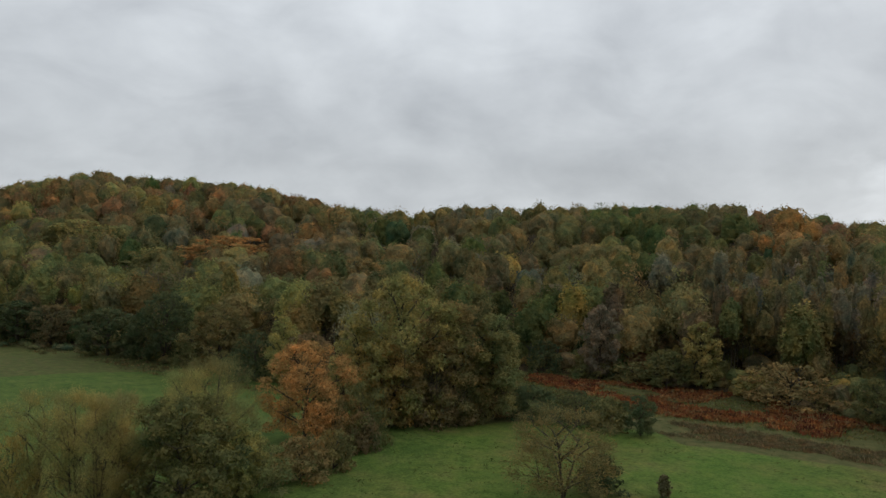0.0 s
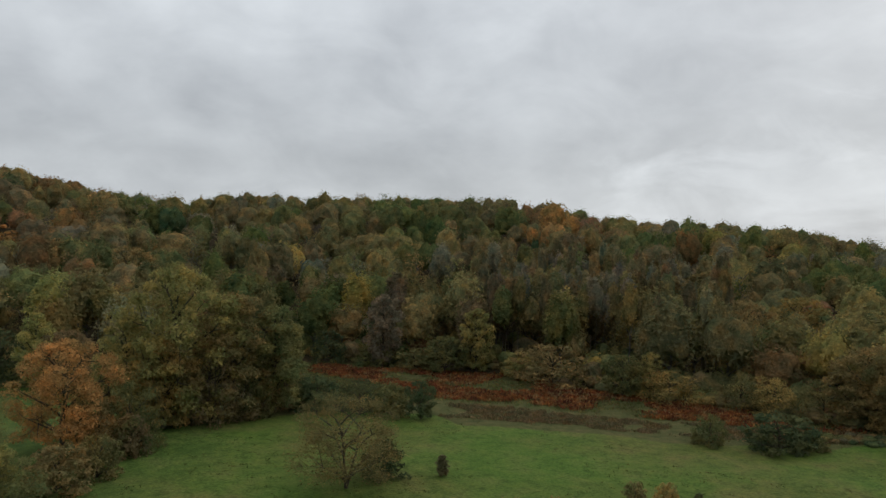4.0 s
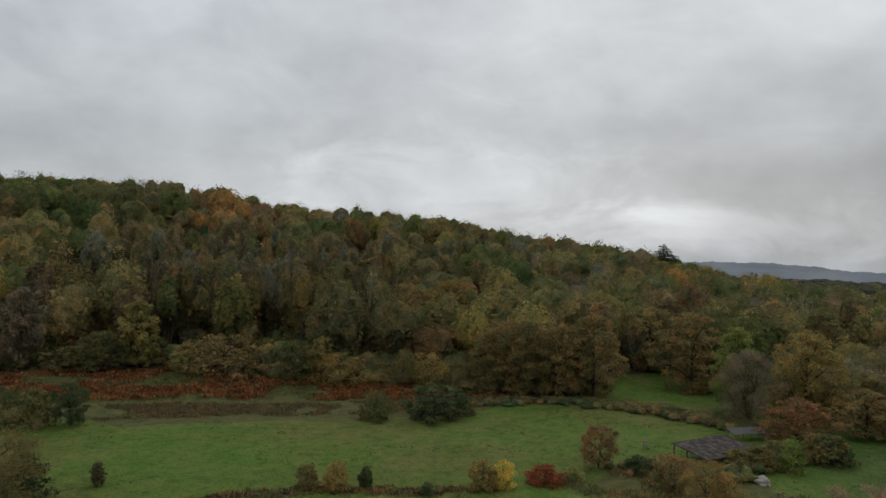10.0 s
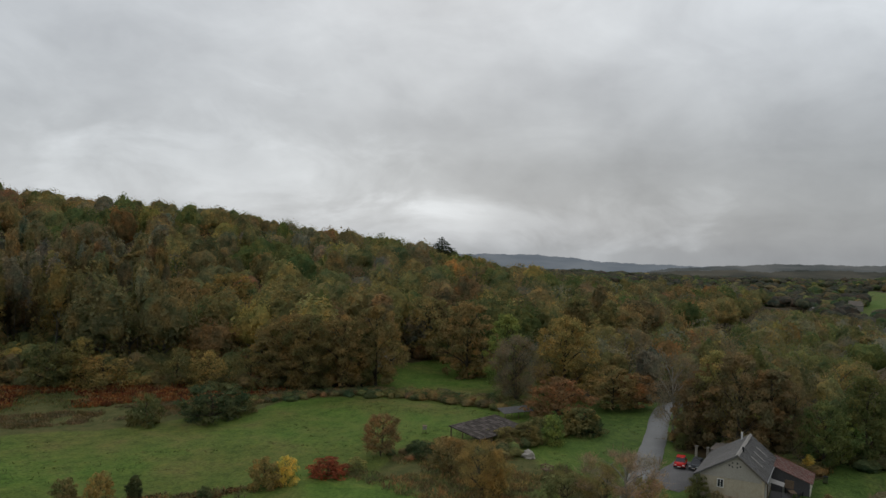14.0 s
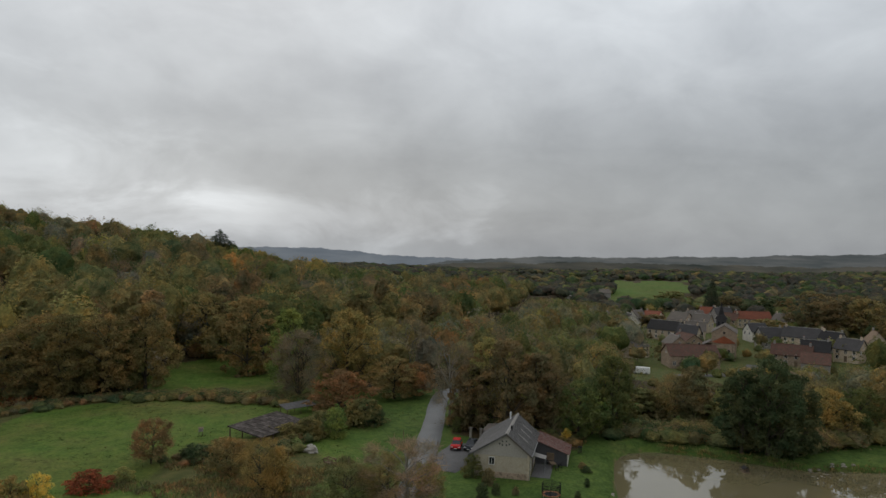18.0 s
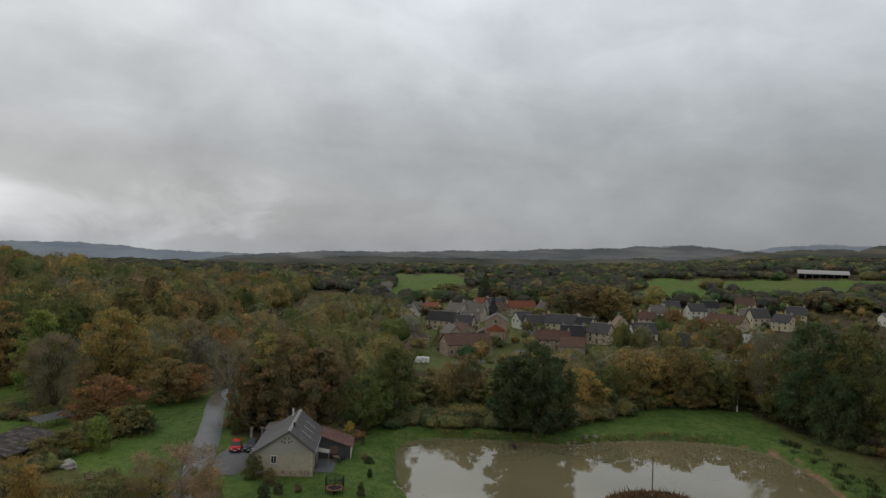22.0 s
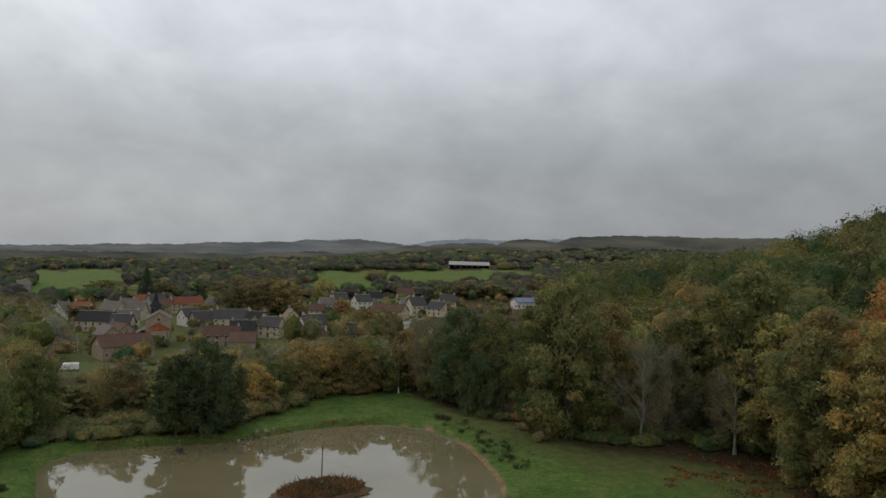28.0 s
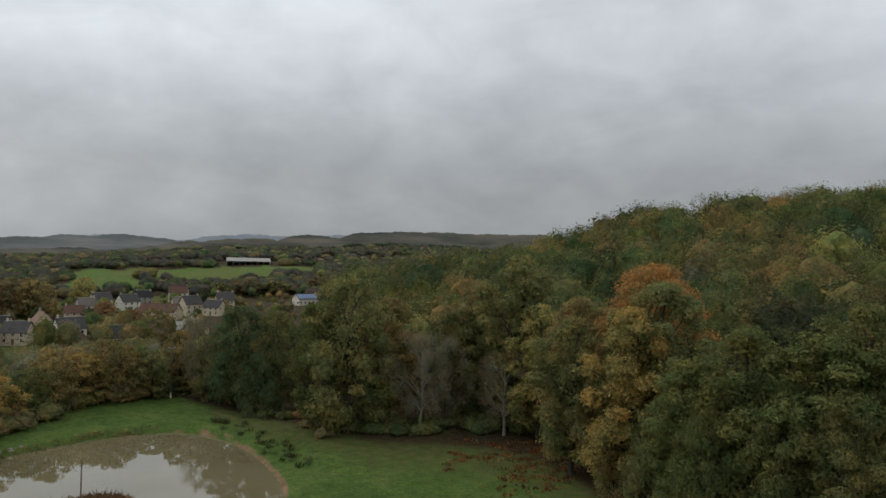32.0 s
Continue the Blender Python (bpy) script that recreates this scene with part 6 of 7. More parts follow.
def farmhouse():
    X0, X1, Y0, Y1, RY, EAVE, RIDGE = 104.6, 117.9, 9.9, 18.0, 13.3, 3.75, 6.45
    ob = thing("farmhouse", pose(0, 0, 0), "beige rendered farmhouse with a long grey sheet roof", "house")
    # walls with a real opening for the gable window
    bm = prism([(Y0, -0.3), (Y1, -0.3), (Y1, EAVE - 0.25), (RY, RIDGE), (Y0, EAVE)], X0 + 0.02, X1)
    walls = part("wall", bm, PLASTER["farm"], ob)
    part("upper_gable", prism([(Y0, EAVE - 0.55), (Y1, EAVE - 0.55), (Y1, EAVE - 0.25), (RY, RIDGE), (Y0, EAVE)], X0 - 0.03, X0 + 0.02), PLASTER["bare"], walls, "bare grey plaster upper gable")
    part("stone_plinth", box((X0 - 0.05, 10.2, -0.2), (X0 + 0.02, 15.4, 0.85), 0.02), PLASTER["stone"], walls, "exposed rubble stone at the wall's foot")
    part("corner_pilaster", box((X0 - 0.06, Y0 - 0.06, -0.2), (X0 + 0.3, Y0 + 0.3, EAVE - 0.1), 0.02), PLASTER["farm"], walls)
    for hy, hz in ((14.3, 5.0), (13.9, 4.85), (13.3, 4.85), (12.9, 5.0), (13.3, 5.4), (13.9, 5.4)):
        part("pigeon_hole", box((X0 - 0.05, hy - 0.09, hz - 0.11), (X0 - 0.028, hy + 0.09, hz + 0.11)), BLACK, walls)
    window(ob, X0 - 0.02, 15.4, 1.9, 0.7, 1.0, 0)
    # south side: doors and windows
    for wx, w, z, h in ((107.0, 0.9, 1.0, 1.3), (110.6, 0.9, 1.0, 1.3), (112.6, 0.9, 1.0, 1.3)):
        window(ob, wx, Y0, z, w, h, 90)
    d = part("door", box((108.3, Y0 - 0.06, 0), (109.5, Y0 + 0.02, 2.1), 0.02), WOOD, ob, "brown plank front door")
    part("door_handle", box((109.3, Y0 - 0.12, 1.0), (109.38, Y0 - 0.06, 1.15)), STEEL, d)
    # roof: two slopes, the northern one carried further down
    t, o = 0.12, 0.35
    sr = (RIDGE - EAVE) / (RY - Y0)
    south = part("roof_slope", prism([(RY, RIDGE + 0.02), (Y0 - o, EAVE - o * sr + 0.02), (Y0 - o, EAVE - o * sr + t), (RY, RIDGE + t + 0.02)], X0 - 0.3, X1 + 0.3), ROOFING["weathered"], ob)
    part("roof_slope", prism([(RY, RIDGE + 0.02), (18.9, 3.0), (18.9, 3.0 + t), (RY, RIDGE + t + 0.02)], X0 - 0.3, X1 + 0.3), ROOFING["weathered"], ob)
    part("ridge_cap", prism([(RY - 0.25, RIDGE + 0.06), (RY + 0.25, RIDGE + 0.06), (RY, RIDGE + 0.26)], X0 - 0.32, X1 + 0.32), ROOFING["pale"], ob)
    for d in (1, -1):                                   # pale verge boards along the gable
        y1, z1 = (18.9, 3.0) if d > 0 else (Y0 - o, EAVE - o * sr)
        part("verge_board", prism([(RY, RIDGE - 0.12), (y1, z1 - 0.12), (y1, z1 + t + 0.03), (RY, RIDGE + t + 0.06)], X0 - 0.36, X0 - 0.30), ROOFING["weathered" if d > 0 else "grey"], ob)
    k = 0
    rows = 34
    for i in range(rows):                               # raised seams of the roofing sheets
        xs = X0 - 0.2 + (X1 - X0 + 0.4) * i / (rows - 1)
        part("sheet_seam", prism([(RY, RIDGE + t + 0.015), (Y0 - o, EAVE - o * sr + t - 0.005), (Y0 - o, EAVE - o * sr + t + 0.03), (RY, RIDGE + t + 0.05)], xs - 0.03, xs + 0.03), ROOFING["weathered"], south)
    for i, xs in enumerate((108.6, 111.6, 114.6)):
        for yy in (11.3,):
            z0 = EAVE + (yy - Y0) * sr + t + 0.03
            part("skylight", prism([(yy - 0.75, z0 - 0.75 * sr), (yy + 0.75, z0 + 0.75 * sr), (yy + 0.75, z0 + 0.75 * sr + 0.06), (yy - 0.75, z0 - 0.75 * sr + 0.06)], xs - 0.14, xs + 0.14),
                 ROOFING["pale"], ob, "pale translucent roof light")
    part("flue", tube((116.6, 14.3, 5.6), (116.6, 14.3, 7.1), 0.13, sides=10), WHITE, ob, "white metal flue")
    part("vent_pipe", tube((107.8, 13.0, 6.2), (107.8, 13.0, 7.0), 0.14, sides=10), BLACK, ob)
    part("gutter", tube((X0 - 0.3, Y0 - o - 0.06, EAVE - o * sr), (X1, Y0 - o - 0.06, EAVE - o * sr), 0.07), STEEL, ob)
    part("downpipe", tube((X0 + 0.1, Y0 - 0.1, 0), (X0 + 0.1, Y0 - 0.1, EAVE - 0.3), 0.05), STEEL, ob)
    # back lean-tos
    for x0, x1, z in ((118.4, 120.6, 3.5), (121.2, 123.6, 3.3)):
        part("lean_to_wall", box((x0, 16.2, 0), (x1, 18.8, z - 0.3)), PLASTER["dark"], ob)
        part("lean_to_roof", prism([(15.9, z + 0.1), (19.1, z - 0.3), (19.1, z - 0.18), (15.9, z + 0.22)], x0 - 0.25, x1 + 0.25), ROOFING["grey"], ob)
    # annexe with a rusty roof
    ax = thing("annexe", pose(0, 0, 0), "low dark grey annexe with a rusty red sheet roof", "outbuilding")
    part("wall", prism([(4.9, -0.3), (Y0 - 0.02, -0.3), (Y0 - 0.02, 3.5), (4.9, 1.9)], 113.6, 119.2), PLASTER["dark"], ax)
    part("end_wall", prism([(4.82, -0.3), (4.90, -0.3), (4.90, 1.85), (4.82, 1.8)], 113.6, 119.2), PLASTER["white"], ax, "whitewashed end wall")
    roof = part("roof", prism([(4.5, 1.78), (Y0 - 0.02, 3.63), (Y0 - 0.02, 3.73), (4.5, 1.88)], 113.3, 119.6), ROOFING["rusty"], ax)
    for i in range(16):
        xs = 113.4 + 6.1 * i / 15
        part("sheet_seam", prism([(4.5, 1.87), (Y0 - 0.02, 3.72), (Y0 - 0.02, 3.76), (4.5, 1.91)], xs - 0.03, xs + 0.03), ROOFING["rusty"], roof)
    part("shutter", box((113.52, 6.9, 0.7), (113.59, 8.1, 1.9), 0.02), WOOD, ax, "brown wooden shutter")


farmhouse()


def porch_things():
    aw = thing("awning", pose(110.2, 9.0, 0), "small pale sheet awning on thin posts by the front door", "awning")
    part("panel", prism([(-1.1, 2.0), (0.75, 2.35), (0.75, 2.40), (-1.1, 2.05)], -1.0, 1.0), ROOFING["pale"], aw)
    for sx in (-0.9, 0.9):
        part("post", tube((sx, -1.0, 0), (sx, -1.0, 2.02), 0.04), STEEL, aw)
    tb = thing("garden_table", pose(112.2, 7.0, 0, 0, 0, 20), "dark garden table on the paved patch", "table")
    part("tabletop", box((-0.8, -0.45, 0.70), (0.8, 0.45, 0.75), 0.02), WOOD, tb)
    for sx in (-0.7, 0.7):
        for sy in (-0.36, 0.36):
            part("leg", box((sx - 0.04, sy - 0.04, 0), (sx + 0.04, sy + 0.04, 0.70)), WOOD, tb)
    ch = thing("garden_chair", pose(111.0, 6.3, 0, 0, 0, 200), "dark plastic garden chair", "chair", "garden chairs")
    part("seat", box((-0.24, -0.24, 0.42), (0.24, 0.24, 0.46), 0.015), BLACK, ch)
    part("backrest", box((-0.24, 0.20, 0.46), (0.24, 0.25, 0.92), 0.015), BLACK, ch)
    for sx in (-0.2, 0.2):
        for sy in (-0.2, 0.2):
            part("leg", box((sx - 0.02, sy - 0.02, 0), (sx + 0.02, sy + 0.02, 0.42)), BLACK, ch)
    copy_thing(ch, pose(113.4, 7.9, 0, 0, 0, 40))
    copy_thing(ch, pose(112.6, 5.9, 0, 0, 0, 170))
    bin_ = thing("wheelie_bin", pose(122.0, 3.2, 0), "dark green wheeled refuse bin", "bin")
    part("body", box((-0.28, -0.32, 0.08), (0.28, 0.32, 0.98), 0.04), LEAF_MAT["dark_green"], bin_)
    part("lid", box((-0.31, -0.36, 0.98), (0.31, 0.36, 1.06), 0.03), BLACK, bin_)
    for sx in (-0.22, 0.22):
        part("wheel", tube((sx - 0.03, 0.3, 0.1), (sx + 0.03, 0.3, 0.1), 0.1, sides=12), RUBBER, bin_)
    slab = thing("paved_patch", pose(110.5, 7.6, 0.0), "grey concrete patch in front of the farmhouse", "paving", kind="structure")
    part("slab", box((-4.0, -0.6, -0.3), (2.9, 2.2, 0.05), 0.03), GRAVEL, slab)


porch_things()


def car(m, paint, label):
    ob = thing("car", m, label, "car", "parked cars")
    body = bmesh.new()
    prism([(-0.82, 0.28), (0.82, 0.28), (0.86, 0.62), (0.80, 0.88), (-0.80, 0.88), (-0.86, 0.62)], -2.0, 2.0, body)
    bmesh.ops.bevel(body, geom=[e for e in body.edges], offset=0.09, segments=2, affect="EDGES")
    b = part("body", body, paint, ob)
    cab = bmesh.new()
    lo = [cab.verts.new(p) for p in ((-1.75, -0.76, 0.86), (0.95, -0.76, 0.86), (0.95, 0.76, 0.86), (-1.75, 0.76, 0.86))]
    hi = [cab.verts.new(p) for p in ((-1.35, -0.60, 1.42), (0.30, -0.60, 1.42), (0.30, 0.60, 1.42), (-1.35, 0.60, 1.42))]
    cab.faces.new(hi), cab.faces.new(lo[::-1])
    for k in range(4):
        j = (k + 1) % 4
        cab.faces.new((lo[k], lo[j], hi[j], hi[k]))
    part("greenhouse", cab, GLASS, b, "dark car windows")
    part("roof_panel", box((-1.40, -0.62, 1.40), (0.34, 0.62, 1.46), 0.025), paint, b)
    for px, py in ((0.62, -0.70), (0.62, 0.63), (-1.6, -0.70), (-1.6, 0.63), (-0.45, -0.70), (-0.45, 0.63)):
        part("pillar", box((px - 0.05, py, 0.86), (px + 0.05, py + 0.07, 1.16), 0.01), paint, b)
    for sx in (-1.25, 1.25):
        for sy in (-0.80, 0.80):
            w = part("wheel", tube((sx, sy - 0.1, 0.31), (sx, sy + 0.1, 0.31), 0.31, sides=18), RUBBER, ob)
            part("rim", tube((sx, sy - 0.11, 0.31), (sx, sy + 0.11, 0.31), 0.19, sides=14), STEEL, w)
    for sy in (-0.6, 0.6):
        part("headlight", box((1.96, sy - 0.17, 0.60), (2.02, sy + 0.17, 0.75), 0.02), WHITE, b)
        part("tail_light", box((-2.02, sy - 0.14, 0.60), (-1.97, sy + 0.14, 0.80), 0.02), RED_PAINT, b)
    part("bumper", box((1.93, -0.78, 0.32), (2.06, 0.78, 0.50), 0.04), BLACK, b)
    part("plate", box((2.055, -0.25, 0.38), (2.07, 0.25, 0.48)), WHITE, b)
    return ob


car(pose(117.6, 23.3, 0.10, 0, 0, 186), RED_PAINT, "bright red hatchback parked in the gravel yard")
car(pose(118.0, 20.9, 0.10, 0, 0, 176), GREY_PAINT, "dark grey car parked beside the red one")


def white_van(x, y, yaw):
    ob = thing("van", Matrix.Translation((x, y, gz1(x, y))) @ pose(0, 0, 0, 0, 0, yaw), "white van parked by the hamlet", "van")
    bm = prism([(-0.95, 0.35), (0.95, 0.35), (0.95, 1.5), (0.85, 2.15), (-0.85, 2.15), (-0.95, 1.5)], -2.5, 1.6)
    bmesh.ops.bevel(bm, geom=list(bm.edges), offset=0.1, segments=2, affect="EDGES")
    b = part("body", bm, WHITE_PAINT, ob)
    part("bonnet", box((1.4, -0.9, 0.35), (2.5, 0.9, 1.15), 0.12), WHITE_PAINT, b)
    part("windscreen", box((1.5, -0.8, 1.2), (1.66, 0.8, 1.85), 0.04), GLASS, b)
    for sx in (-1.6, 1.7):
        for sy in (-0.85, 0.85):
            w = part("wheel", tube((sx, sy - 0.11, 0.34), (sx, sy + 0.11, 0.34), 0.34, sides=16), RUBBER, ob)
            part("rim", tube((sx, sy - 0.12, 0.34), (sx, sy + 0.12, 0.34), 0.2, sides=12), STEEL, w)


white_van(226.2, -11.5, 80)
white_van(277, -140.8, 20)


def trampoline():
    ob = thing("trampoline", pose(97.9, 6.2, 0.0), "round garden trampoline with orange rim and black safety net", "trampoline")
    bm = bmesh.new()
    n = 28
    for r0, r1 in ((0.98, 1.28),):
        a = [[bm.verts.new((r * math.cos(2 * math.pi * k / n), r * math.sin(2 * math.pi * k / n), z)) for k in range(n)] for r, z in ((r0, 0.62), (r1, 0.62), (r1, 0.67), (r0, 0.67))]
        for k in range(n):
            j = (k + 1) % n
            for q in range(4):
                bm.faces.new((a[q][k], a[q][j], a[(q + 1) % 4][j], a[(q + 1) % 4][k]))
    part("pad", bm, ORANGE_PAD, ob, "faded orange padded rim")
    part("mat", tube((0, 0, 0.60), (0, 0, 0.62), 1.0, sides=28), BLACK, ob)
    for k in range(6):
        c, s = 1.3 * math.cos(k * math.pi / 3), 1.3 * math.sin(k * math.pi / 3)
        part("net_pole", tube((c, s, 0), (c, s, 2.15), 0.035), BLACK, ob)
    for k in range(3):
        c, s = 1.15 * math.cos(k * 2.1), 1.15 * math.sin(k * 2.1)
        part("leg", tube((c, s, 0), (c, s, 0.62), 0.03), STEEL, ob)
    net = bmesh.new()
    for k in range(84):
        t = 2 * math.pi * k / 84
        add_tube(net, (1.27 * math.cos(t), 1.27 * math.sin(t), 0.67), (1.27 * math.cos(t), 1.27 * math.sin(t), 2.1), 0.011, sides=3)
    for z in np.arange(0.75, 2.15, 0.12):
        for k in range(24):
            t, u = 2 * math.pi * k / 24, 2 * math.pi * (k + 1) / 24
            add_tube(net, (1.27 * math.cos(t), 1.27 * math.sin(t), z), (1.27 * math.cos(u), 1.27 * math.sin(u), z), 0.010, sides=3)
    part("net", net, BLACK, ob, "black safety net")


trampoline()


def open_shed():
    ob = thing("open_shed", pose(113.6, 55.2, -0.6, 0, 0, -12), "open pole shed with a dark sagging sheet roof", "shed")
    L, W = 13.0, 7.0
    part("roof", prism([(-W / 2, 2.35), (W / 2, 3.35), (W / 2, 3.47), (-W / 2, 2.47)], -L / 2, L / 2), ROOFING["mossy"], ob)
    for k in range(9):
        xs = -L / 2 + 0.1 + k * (L - 0.2) / 8
        part("roof_seam", prism([(-W / 2, 2.465), (W / 2, 3.465), (W / 2, 3.51), (-W / 2, 2.51)], xs - 0.04, xs + 0.04), ROOFING["mossy"], ob)
    for k in range(5):
        xs = -L / 2 + 0.3 + k * (L - 0.6) / 4
        for yy, z in ((-W / 2 + 0.3, 2.42), (W / 2 - 0.3, 3.28)):
            part("post", box((xs - 0.09, yy - 0.09, -0.2), (xs + 0.09, yy + 0.09, z), 0.01), WOOD, ob)
    part("fascia", box((-L / 2, W / 2, 3.2), (L / 2, W / 2 + 0.06, 3.48), 0.01), WOOD, ob)
    part("back_boarding", box((L / 2 - 0.35, -W / 2 + 0.3, 0), (L / 2 - 0.25, W / 2 - 0.3, 2.3)), WOOD, ob)
    so = thing("small_shelter", pose(132.5, 58.5, -0.5, 0, 0, -30), "small shelter with a pale corrugated roof behind the shed", "shed")
    part("roof", prism([(-1.3, 1.7), (1.3, 2.3), (1.3, 2.36), (-1.3, 1.76)], -3.6, 3.6), ROOFING["weathered"], so)
    for sx in (-3.2, 0, 3.2):
        part("post", tube((sx, -1.1, -0.1), (sx, -1.1, 1.78), 0.07), WOOD, so)
        part("post", tube((sx, 1.1, -0.1), (sx, 1.1, 2.28), 0.07), WOOD, so)


open_shed()


def lumpy(r, seed, squash=0.7, amp=0.25):
    bm = bmesh.new()
    bmesh.ops.create_icosphere(bm, subdivisions=3, radius=1)
    for v in bm.verts:
        v.co *= 1 + amp * noise.noise(v.co * 1.7 + Vector((seed, 0, 0)))
        v.co = Vector((v.co.x * r, v.co.y * r, max(v.co.z * r * squash, -0.1)))
    return bm


def plot_things():
    heap = thing("covered_heap", pose(108.2, 45.2, 0.0), "heap under a pale weathered tarpaulin on the grass", "heap")
    part("tarpaulin", lumpy(1.05, 3.0, 0.95, 0.45), PLASTER["bare"], heap)
    for k in range(3):
        t = k * 2.1
        part("weight_stone", lumpy(0.22, 5.0 + k, 0.7), STONE, heap).location = (1.15 * math.cos(t), 1.15 * math.sin(t), 0.05)
    cr = thing("wooden_crate", pose(103.2, 40.0, 0.0, 0, 0, 70), "pale wooden crate frame on the grass", "crate")
    for sx in (-0.8, 0.8):
        for sy in (-0.45, 0.45):
            part("post", box((sx - 0.06, sy - 0.06, 0), (sx + 0.06, sy + 0.06, 0.85)), ROOFING["tan"], cr)
    for z in (0.12, 0.72):
        for sy in (-0.45, 0.45):
            part("rail", box((-0.86, sy - 0.04, z - 0.07), (0.86, sy + 0.04, z + 0.07)), ROOFING["tan"], cr)
        for sx in (-0.8, 0.8):
            part("rail", box((sx - 0.04, -0.5, z - 0.07), (sx + 0.04, 0.5, z + 0.07)), ROOFING["tan"], cr)
    part("floor_board", box((-0.8, -0.45, 0.05), (0.8, 0.45, 0.1)), WOOD, cr)
    hb = thing("feed_trough", pose(110.3, 66.2, gz1(110.3, 66.2), 0, 0, 30), "small grey trough on legs in the meadow", "trough")
    part("box", box((-0.55, -0.35, 0.75), (0.55, 0.35, 1.25), 0.03), PLASTER["grey"], hb)
    part("lid", box((-0.62, -0.42, 1.25), (0.62, 0.42, 1.32), 0.02), WOOD, hb)
    for sx in (-0.45, 0.45):
        for sy in (-0.28, 0.28):
            part("leg", box((sx - 0.04, sy - 0.04, 0), (sx + 0.04, sy + 0.04, 0.76)), WOOD, hb)
    pm = tube((0, 0, -0.3), (0, 0, 1.25), 0.06, 0.05, 7)
    me = bpy.data.meshes.new("fence_post")
    pm.to_mesh(me), pm.free()
    me.materials.append(WOOD)
    for k, (px, py) in enumerate([(100, 46), (103, 46.8), (106, 47.6), (109, 48), (112, 48), (96, 57), (99, 55), (97.5, 60), (101, 62), (121, 33.5), (113, 32), (105, 31), (117, 26.4), (109, 25.4)]):
        ob = tagged(new("fence_post", me), "grey weathered wooden fence post", "fence post", "fence posts by the lane")
        ob.matrix_world = pose(px, py, gz1(px, py), 3 * math.sin(k * 2.3), 3 * math.cos(k * 1.7), 0)
    for k, py in enumerate((22.2, 20.4)):
        gp = thing("gate_pillar", pose(124.5, py, 0), "square stone gate pillar behind the parked cars", "pillar", "gate pillars")
        part("shaft", box((-0.2, -0.2, -0.2), (0.2, 0.2, 1.9), 0.03), STONE, gp)
        part("cap", box((-0.26, -0.26, 1.9), (0.26, 0.26, 2.05), 0.03), STONE, gp)


plot_things()


def pond_things():
    isl = thing("island", pose(95.5, -37, WATER_Z), "small pond island of brown dead reeds", "island")
    bm = bmesh.new()
    bmesh.ops.create_icosphere(bm, subdivisions=4, radius=1)
    for v in bm.verts:
        n = noise.noise(v.co * 1.6) * 0.25 + noise.noise(v.co * 5) * 0.10
        v.co = Vector((v.co.x * 4.4 * (1 + n), v.co.y * 6.6 * (1 + n), v.co.z * 0.85 * (1 + n)))
    part("mound", bm, surface("peaty_soil", (0.115, 0.075, 0.042), 0.95, vary=0.4, bump=0.6), isl)
    pl = thing("post", pose(96.3, -37.2, WATER_Z - 0.3), "tall thin weathered post standing on the pond island", "post")
    part("shaft", tube((0, 0, 0), (0, 0, 7.0), 0.11, 0.08, 8), WOOD, pl)
    part("sleeve", tube((0, 0, 0), (0, 0, 1.7), 0.15, 0.14, 8), PLASTER["grey"], pl)
    dk = thing("duck_house", pose(123.0, -22.8, WATER_Z, 0, 0, 15), "small dark floating duck house on the pond", "duck house")
    part("raft", box((-0.75, -0.6, -0.1), (0.75, 0.6, 0.14), 0.03), WOOD, dk)
    part("wall", box((-0.45, -0.42, 0.14), (0.45, 0.42, 0.62)), WOOD, dk)
    part("roof", gable_roof(1.0, 0.95, 0.62, 0.95, 0.12, 0.05), ROOFING["dark"], dk)
    part("doorway", box((-0.47, -0.14, 0.16), (-0.445, 0.14, 0.46)), BLACK, dk)
    rng = np.random.default_rng(3)
    meshes = []
    for k in range(4):
        b = lumpy(0.4, 11.0 + k, 0.6, 0.5)
        me = bpy.data.meshes.new("stone")
        b.to_mesh(me), b.free()
        me.materials.append(STONE)
        meshes.append(me)
    for cx, cy, sp, n in ((126.5, -34.5, 1.1, 12), (101.5, -3.6, 1.6, 16), (128.5, -38.5, 1.2, 6)):
        for k in range(n):
            px, py = cx + rng.normal(0, sp), cy + rng.normal(0, sp * 0.9)
            ob = tagged(new("stone", meshes[k % 4]), "rough grey-brown field stone on the pond's edge", "stone", "stones along the pond")
            ob.matrix_world = pose(px, py, max(gz1(px, py), WATER_Z - 0.2), 0, 0, rng.uniform(0, 360)) @ Matrix.Diagonal((*(rng.uniform(0.5, 1.2, 3)), 1))


pond_things()


